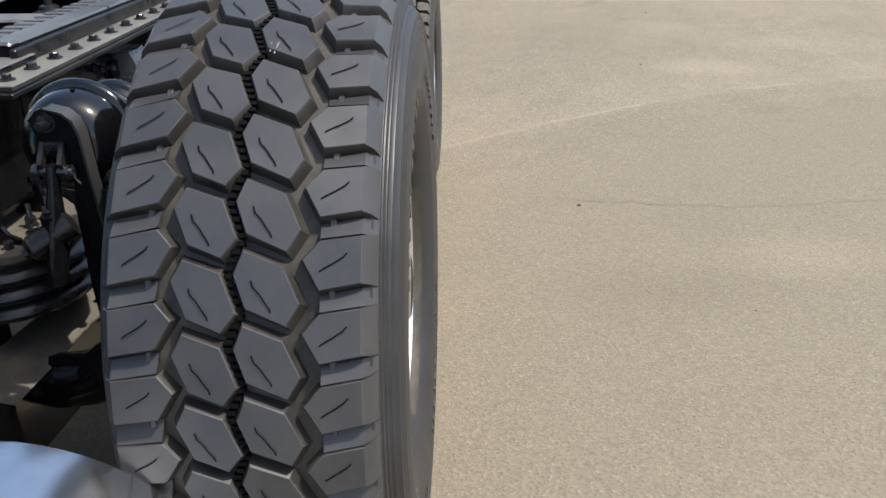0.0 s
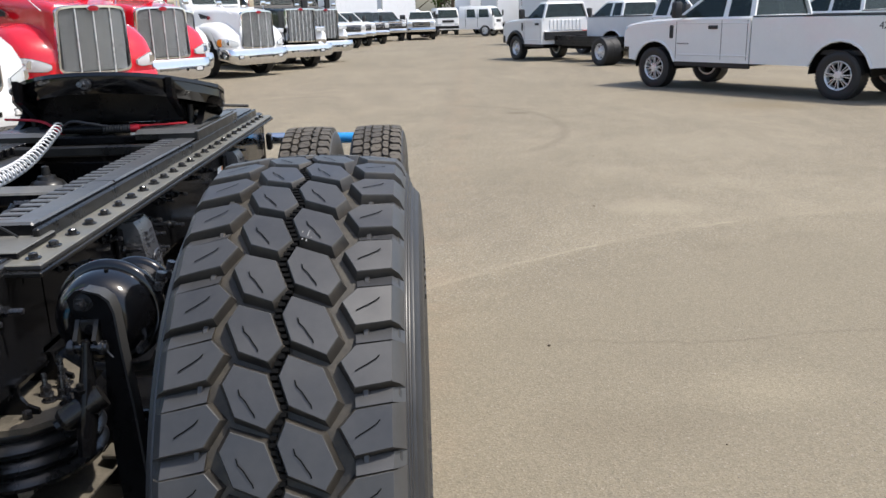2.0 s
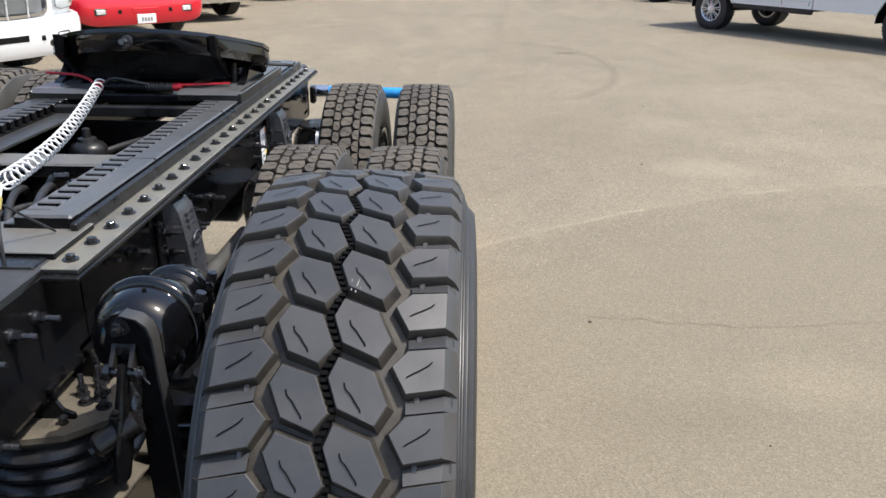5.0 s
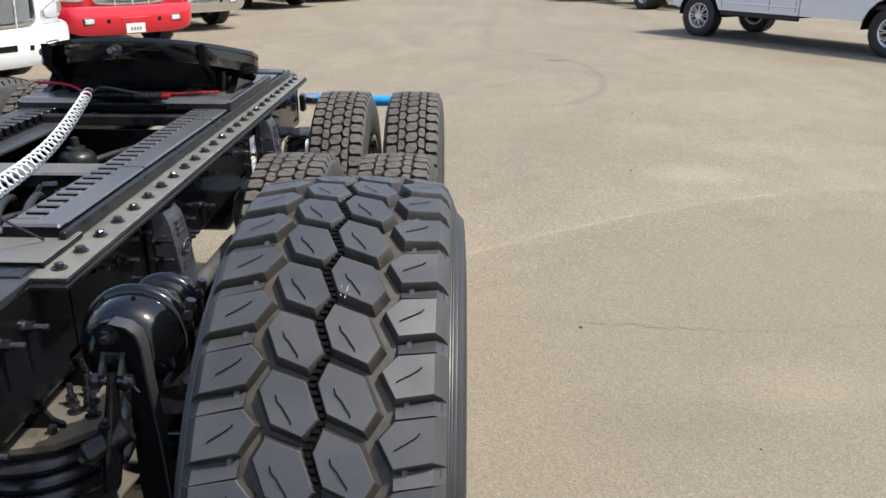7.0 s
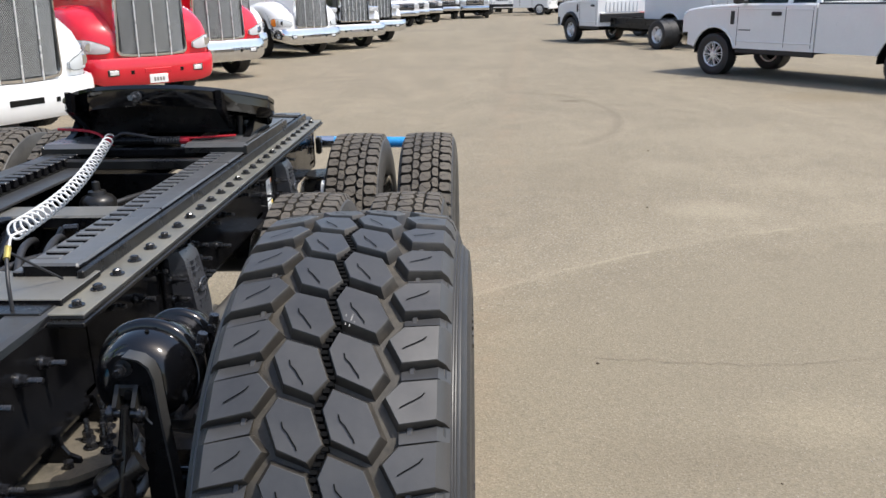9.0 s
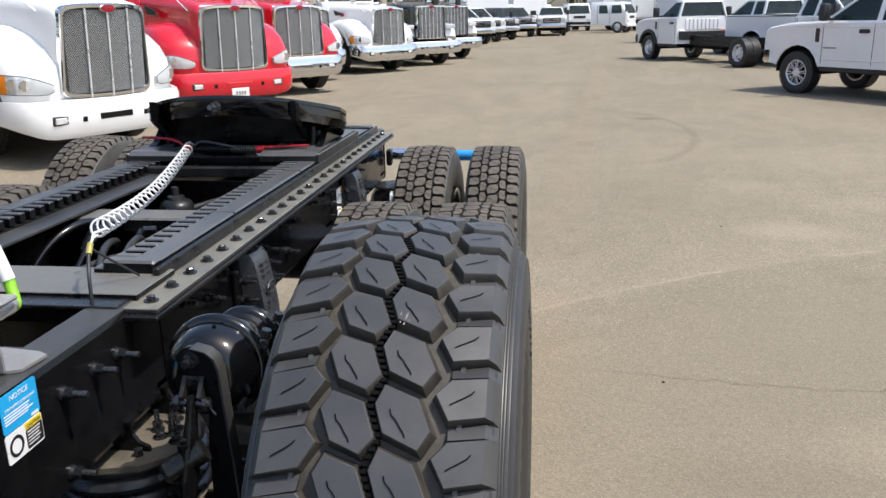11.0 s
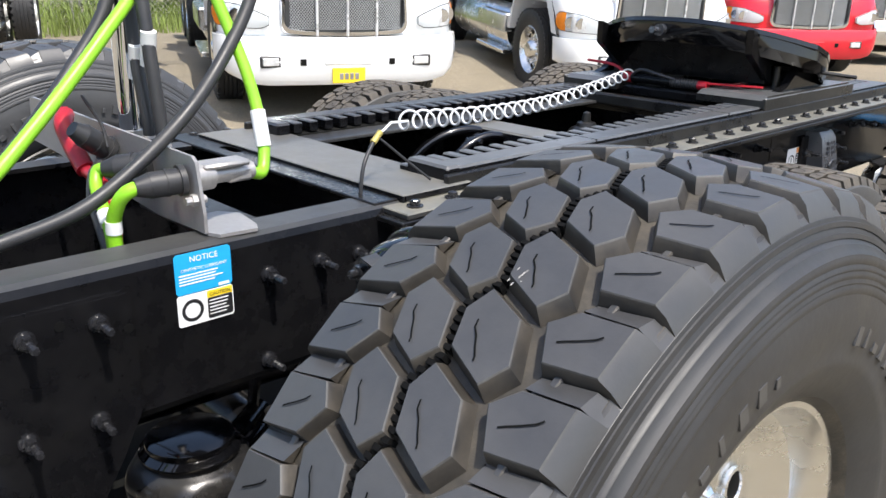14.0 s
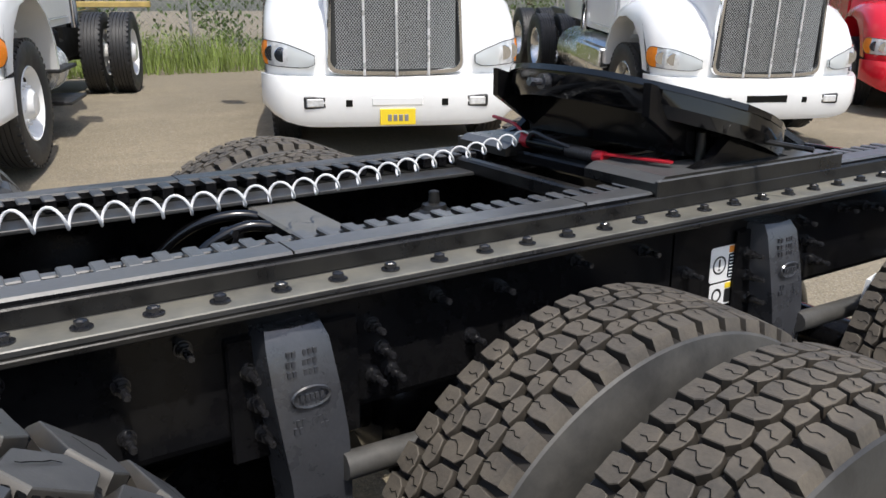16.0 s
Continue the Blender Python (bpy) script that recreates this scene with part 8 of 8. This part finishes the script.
def long_chassis(m):
    """White cab with a long bare frame, dual rear wheels and a pale timber across its tail."""
    t = tractor(m, M_WHITE, "white truck with a long bare frame and white rims", bumper_mat=M_WHITE, sleeper=False)
    for o in list(t.children):
        if o.name.startswith(("wheel", "frame_rail", "axle", "fuel_tank", "side_step")):
            for c in list(o.children):
                bpy.data.objects.remove(c)
            bpy.data.objects.remove(o)
    for s in (1, -1):
        bm = bmesh.new()
        lathe(bm, [(-2.92, 0.0), (-2.92, 0.20), (-2.88, 0.235), (-2.38, 0.235), (-2.34, 0.20), (-2.34, 0.0)], 32, m=Matrix.Translation((0, s * 0.80, 0.66)))
        for x in (-2.80, -2.46):
            lathe(bm, [(x - 0.025, 0.235), (x - 0.025, 0.243), (x + 0.025, 0.243), (x + 0.025, 0.235)], 32, m=Matrix.Translation((0, s * 0.80, 0.66)))
        part("fuel_tank", fix(bm), M_SILVER, t, "dull aluminium tank with straps", smooth=True)
        bm = bmesh.new()
        for z, y1 in ((0.36, 1.20), (0.66, 1.14)):
            box(bm, -2.75, -2.10, min(s * 0.88, s * y1), max(s * 0.88, s * y1), z, z + 0.035, 0.006)
        box(bm, -2.45, -2.40, min(s * 0.90, s * 0.94), max(s * 0.90, s * 0.94), 0.36, 0.95, 0.004)
        part("side_step", fix(bm), M_PLASTIC, t, "black steel step plates")
        bm = bmesh.new()
        box(bm, -7.6, -0.3, s * 0.40 - 0.045, s * 0.40 + 0.045, 0.77, 1.04, 0.01)
        part("frame_rail", fix(bm), M_FRAME, t)
        road_wheel(t, -1.12, s * 1.02, 0.525, ME_BIG_TYRE, ME_BIG_RIM_WHITE)
        for y in (0.74, 1.09):
            road_wheel(t, -5.80, s * y, 0.525, ME_BIG_TYRE, ME_BIG_RIM_WHITE)
    bm = bmesh.new()
    for x in (-3.9, -4.6, -6.3, -7.2):
        box(bm, x - 0.06, x + 0.06, -0.40, 0.40, 0.81, 0.99)
    part("cross_member", fix(bm), M_FRAME, t)
    bm = bmesh.new()
    rod(bm, (-5.80, -1.0, 0.525), (-5.80, 1.0, 0.525), 0.09, 12)
    box(bm, -6.1, -5.0, -0.5, 0.5, 0.5, 0.95, 0.05)
    rod(bm, (-5.4, -0.1, 0.6), (-2.2, 0, 0.85), 0.06, 10)
    part("rear_axle", fix(bm), M_UNDER, t)
    bm = bmesh.new()
    box(bm, -7.62, -7.48, -1.9, 1.22, 1.045, 1.13, 0.01)
    part("tail_timber", fix(bm), M_TIMBER, t, "pale yellow timber lying across the frame")
    return t


long_chassis(stand(-6.11, 1.76, -21.6, -1.12, -5.80))


def pickup_pose(front, rear, side=0.86):
    """Pose from the two near-side wheel places."""
    f, r = Vector((*front, 0)), Vector((*rear, 0))
    h = (f - r).normalized()
    left = Vector((-h.y, h.x, 0))
    o = f - left * side
    return place(o.x, o.y, math.degrees(math.atan2(h.y, h.x)))


pickup(pickup_pose((5.48, 18.35), (7.72, 14.80)), M_WHITE, "white extended-cab pickup with silver alloy wheels", lettering=True)
pickup(pickup_pose((3.88, 30.9), (6.10, 26.1), 0.9), M_WHITE, "white regular-cab truck with bare rear frame", kind="chassis", base=5.2, group="parked cab-chassis trucks", wheel_rim=ME_STEEL_RIM)
pickup(place(7.6, 34.2, 116), M_WHITE, "white pickup parked beside the bare-frame truck", group="parked pickups")
pickup(place(9.4, 24.6, -62), M_WHITE, "white pickup facing the camera behind another", group="parked pickups")
pickup(place(11.9, 19.8, 122), M_WHITE, "white pickup with dark windows in the second row", crew=True, group="parked pickups")
pickup(place(12.5, 27.5, 120), M_WHITE, "white pickup with dark windows in the second row", crew=True, group="parked pickups")
pickup(place(0.32, 60.8, -88), M_WHITE, "white pickup facing the camera in the far aisle", crew=True, group="parked pickups")
pickup(place(-2.9, 53.8, -62), M_DARKBLUE, "dark slate pickup at the far row", crew=True, group="parked pickups")
pickup(place(-1.9, 59.5, -70), M_BLACKPAINT, "black pickup at the far row", group="parked pickups")
pickup(place(-4.0, 47.3, -48), M_WHITE, "white work truck at the end of the row", crew=True, group="parked pickups")
pickup(place(-3.6, 50.4, -55), M_WHITE, "white pickup at the end of the row", group="parked pickups")
cab_over(place(6.3, 66.0, -25), M_WHITE, "white crew-cab forward-control truck with a bare frame", crew=True)
cab_over(place(9.3, 60.5, 150), M_BLACKPAINT, "black flatbed truck with a steel headboard", deck=True)
cab_over(place(10.3, 78.1, 30), M_WHITE, "white box truck at the back of the yard", box_len=5.5, box_h=3.5)
cab_over(place(12.4, 75.6, 30), M_WHITE, "white box truck at the back of the yard", box_len=5.5, box_h=3.5)
cab_over(place(15.4, 73.6, 30), M_WHITE, "white box truck at the back of the yard", box_len=5.5, box_h=3.5)
cab_over(place(13.9, 49.3, 27), M_WHITE, "tall white box truck beside the pickups", box_len=6.6, box_h=3.55)
cab_over(place(19.5, 45.5, 27), M_WHITE, "tall white box truck beside the pickups", box_len=6.6, box_h=3.6)
cab_over(place(25.0, 41.5, 27), M_WHITE, "tall white box truck beside the pickups", box_len=6.6, box_h=3.6)
cab_over(place(-3.16, 68.1, 61), M_WHITE, "white box truck beyond the aisle", box_len=5.5, box_h=3.4)
cab_over(place(-0.3, 79.5, 60), M_WHITE, "white box truck beyond the aisle", box_len=5.5, box_h=3.4)
cab_over(place(-7.5, 66.0, 61), M_WHITE, "white box truck beyond the aisle", box_len=6.0, box_h=3.4)
cab_over(place(2.6, 72.5, -80), M_WHITE, "white forward-control truck with a bare frame", crew=True)
for x in (-14, -25, 28, 38):
    cab_over(place(x, 82.0 + x * 0.1, -70), M_WHITE, "white box truck at the yard's far edge", box_len=6.0, box_h=3.5)


# ---- trees, fence and grass ----
def leaf_mesh(rng, n, spread, size):
    """A clump of small bent leaves."""
    bm = bmesh.new()
    for _ in range(n):
        a, b = rng.uniform(0, 2 * math.pi), math.acos(rng.uniform(-1, 1))
        r = spread * rng.random() ** 0.4
        c = Vector((r * math.sin(b) * math.cos(a), r * math.sin(b) * math.sin(a), 0.75 * r * math.cos(b)))
        q = Euler((rng.uniform(0, 6), rng.uniform(0, 6), rng.uniform(0, 6))).to_matrix()
        s = size * rng.uniform(0.6, 1.3)
        vs = [bm.verts.new(c + q @ Vector(p)) for p in ((-s, 0, 0), (0, -s * 0.45, s * 0.12), (s, 0, 0), (0, s * 0.45, s * 0.12))]
        bm.faces.new(vs)
    bm.verts.index_update()
    return bm


def tree(x, y, h, seed, leaf, density=1.0):
    rng = random.Random(seed)
    t = thing("tree", "tall leafy tree behind the parked vehicles", "tree", Matrix.Translation((x, y, ground_z(x, y))), group="trees behind the yard")
    bm = bmesh.new()
    pts = [Vector((rng.uniform(-0.2, 0.2) * k, rng.uniform(-0.2, 0.2) * k, h * 0.8 * k / 5)) for k in range(6)]
    r0 = 0.022 * h
    for k in range(5):
        rod(bm, pts[k], pts[k + 1], r0 * (1 - k * 0.17), 8, r0 * (1 - (k + 1) * 0.17))
    tips = []
    for k in range(11):
        base = pts[1 + k % 4] + (pts[2 + k % 4] - pts[1 + k % 4]) * rng.random()
        a = rng.uniform(0, 2 * math.pi)
        ln = h * rng.uniform(0.16, 0.30)
        tip = base + Vector((math.cos(a) * ln, math.sin(a) * ln, ln * rng.uniform(0.2, 0.9)))
        rod(bm, base, tip, r0 * 0.35, 6, r0 * 0.10)
        tips.append(tip)
    part("trunk", fix(bm), M_BARK, t, smooth=True)
    bm = bmesh.new()
    clumps = tips + [pts[5], pts[4]] + [pts[3] + Vector((rng.uniform(-1, 1) * h * 0.2, rng.uniform(-1, 1) * h * 0.2, rng.uniform(-0.1, 0.25) * h)) for _ in range(8)]
    for c in clumps:
        sub = leaf_mesh(rng, int(85 * density), h * rng.uniform(0.08, 0.14), 0.028 * h)
        off = len(bm.verts)
        vmap = [bm.verts.new(v.co + c) for v in sub.verts]
        for f in sub.faces:
            bm.faces.new([vmap[v.index] for v in f.verts])
        sub.free()
    part("crown", bm, leaf, t)
    return t


rng = random.Random(12)
for k in range(26):
    tree(-70 + k * 5.6 + rng.uniform(-2, 2), 104 + rng.uniform(-6, 10), rng.uniform(9, 14), 100 + k, M_LEAF if k % 3 else M_LEAF_PALE)
for k in range(16):
    tree(-60 + k * 8 + rng.uniform(-3, 3), 122 + rng.uniform(-4, 6), rng.uniform(13, 18), 300 + k, M_LEAF_PALE if k % 2 else M_LEAF)
for k in range(9):
    tree(-24 + rng.uniform(-4, 1), 2 + k * 5 + rng.uniform(-1, 1), rng.uniform(6, 9), 500 + k, M_LEAF if k % 2 else M_LEAF_PALE)


def hedge_bank():
    """Shrubs and long grass behind the kerb on the far side of the yard."""
    rng = random.Random(5)
    bm = bmesh.new()
    for _ in range(26000):
        y = rng.uniform(-14, 34)
        x = -13.6 - rng.random() ** 1.4 * 4.0
        h = rng.uniform(0.2, 0.95) * (0.75 + 0.25 * math.sin(y * 1.3) + 0.2 * math.sin(y * 3.7))
        a = rng.uniform(0, 2 * math.pi)
        d = Vector((math.cos(a), math.sin(a), 0))
        w = Vector((-d.y, d.x, 0)) * rng.uniform(0.004, 0.010)
        b = Vector((x, y, ground_z(x, y)))
        m1 = b + d * h * 0.18 + Vector((0, 0, h * 0.7))
        tip = b + d * h * rng.uniform(0.3, 0.8) + Vector((0, 0, h * rng.uniform(0.75, 1)))
        v = [bm.verts.new(p) for p in (b - w, b + w, m1 + w * 0.8, m1 - w * 0.8, tip)]
        bm.faces.new(v[:4])
        bm.faces.new((v[3], v[2], v[4]))
    tagged(part("long_grass", bm, M_GRASS), "long unmown green grass along the fence", "grass", kind="stuff")
    bm = bmesh.new()
    for _ in range(620):
        c = Vector((rng.uniform(-20.5, -15.9), rng.uniform(-14, 36), 0.4 + 3.4 * rng.random() ** 1.2))
        sub = leaf_mesh(rng, 70, rng.uniform(0.45, 0.85), 0.075)
        vm = [bm.verts.new(v.co + c) for v in sub.verts]
        for f in sub.faces:
            bm.faces.new([vm[v.index] for v in f.verts])
        sub.free()
    tagged(part("shrubs", bm, M_LEAF), "dense green shrubs growing through the fence", "shrub", kind="stuff")


hedge_bank()


def chain_link(y0, y1, x):
    f = thing("chain_link_fence", "grey chain-link fence on steel posts", "fence", Matrix.Translation((x, (y0 + y1) / 2, 0.25)))
    bm = bmesh.new()
    n = int((y1 - y0) / 3)
    half = (y1 - y0) / 2
    for k in range(n + 1):
        b = bmesh.new()
        rod(b, (0, -half + k * 3, 0), (0, -half + k * 3, 2.1), 0.03, 8)
        part("fence_post", b, M_GALV, f)
    rod(bm, (0, -half, 2.08), (0, half, 2.08), 0.02, 6)
    part("top_rail", bm, M_GALV, f)
    bm = bmesh.new()
    p = 0.11
    for k in range(int((y1 - y0) / p)):
        y = -half + k * p
        for s in (1, -1):
            ya, yb = y, y + s * 2.0
            yb = max(-half, min(half, yb))
            zt = abs(yb - ya)
            vs = [bm.verts.new(q) for q in ((0.003 * s, ya - 0.004, 0.05), (0.003 * s, ya + 0.004, 0.05), (0.003 * s, yb + 0.004, 0.05 + zt), (0.003 * s, yb - 0.004, 0.05 + zt))]
            bm.faces.new(vs)
    w = part("wire_mesh", bm, M_GALV, f)
    w["kind"] = "stuff"


chain_link(-14, 34, -15.3)


# ---- small things on the ground ----
def ground_cracks():
    rng = random.Random(21)
    runs = [([(0.75, 4.42), (1.2, 4.36), (1.9, 4.30), (2.6, 4.38), (3.6, 4.33), (4.6, 4.45), (6.0, 4.4)], "asphalt_crack", M_CRACK, "thin hairline crack across the asphalt")]
    for run, name, mat, lab in runs:
        bm = bmesh.new()
        p = spline([(x, y, 0.0) for x, y in run], 24)
        prev = None
        for i, q in enumerate(p):
            d = (p[min(i + 1, len(p) - 1)] - p[max(i - 1, 0)]).normalized()
            s = Vector((-d.y, d.x, 0)) * (0.0006 + 0.0016 * rng.random())
            j = Vector((rng.uniform(-1, 1), rng.uniform(-1, 1), 0)) * 0.02
            row = [bm.verts.new(q + s + j + Vector((0, 0, 0.004))), bm.verts.new(q - s + j + Vector((0, 0, 0.004)))]
            if prev:
                bm.faces.new((prev[0], prev[1], row[1], row[0]))
            prev = row
        tagged(part(name, bm, mat), lab, "crack", kind="structure")
    bm = bmesh.new()
    for _ in range(900):
        y = 2.5 + 24 * rng.random() ** 1.7
        x = rng.uniform(0.5, 1.0 + y * 0.55)
        r = rng.uniform(0.0015, 0.0045)
        bmesh.ops.create_icosphere(bm, subdivisions=1, radius=r, matrix=Matrix.Translation((x, y, r * 0.3)) @ Matrix.Diagonal((1, rng.uniform(0.6, 1.2), 0.6, 1)))
    tagged(part("loose_gravel", bm, M_PEBBLE), "loose grit and small stones on the asphalt", "gravel", kind="stuff")
    for x, y, r in ((1.075, 4.311, 0.009), (1.9, 7.3, 0.009), (2.4, 9.8, 0.011), (1.6, 3.3, 0.005)):
        bm = bmesh.new()
        bmesh.ops.create_icosphere(bm, subdivisions=2, radius=r, matrix=Matrix.Translation((x, y, r * 0.4)) @ Matrix.Diagonal((1, 0.7, 0.6, 1)))
        tagged(part("dark_stone", bm, M_BARK), "small dark stone lying on the asphalt", "stone", group="dark stones")


M_CRACK = material("crack_fill", (0.165, 0.138, 0.098), 0.95, vary=0.3, scale=30)
M_PEBBLE = material("pebbles", (0.33, 0.29, 0.24), 0.9, vary=0.5, scale=60)
ground_cracks()
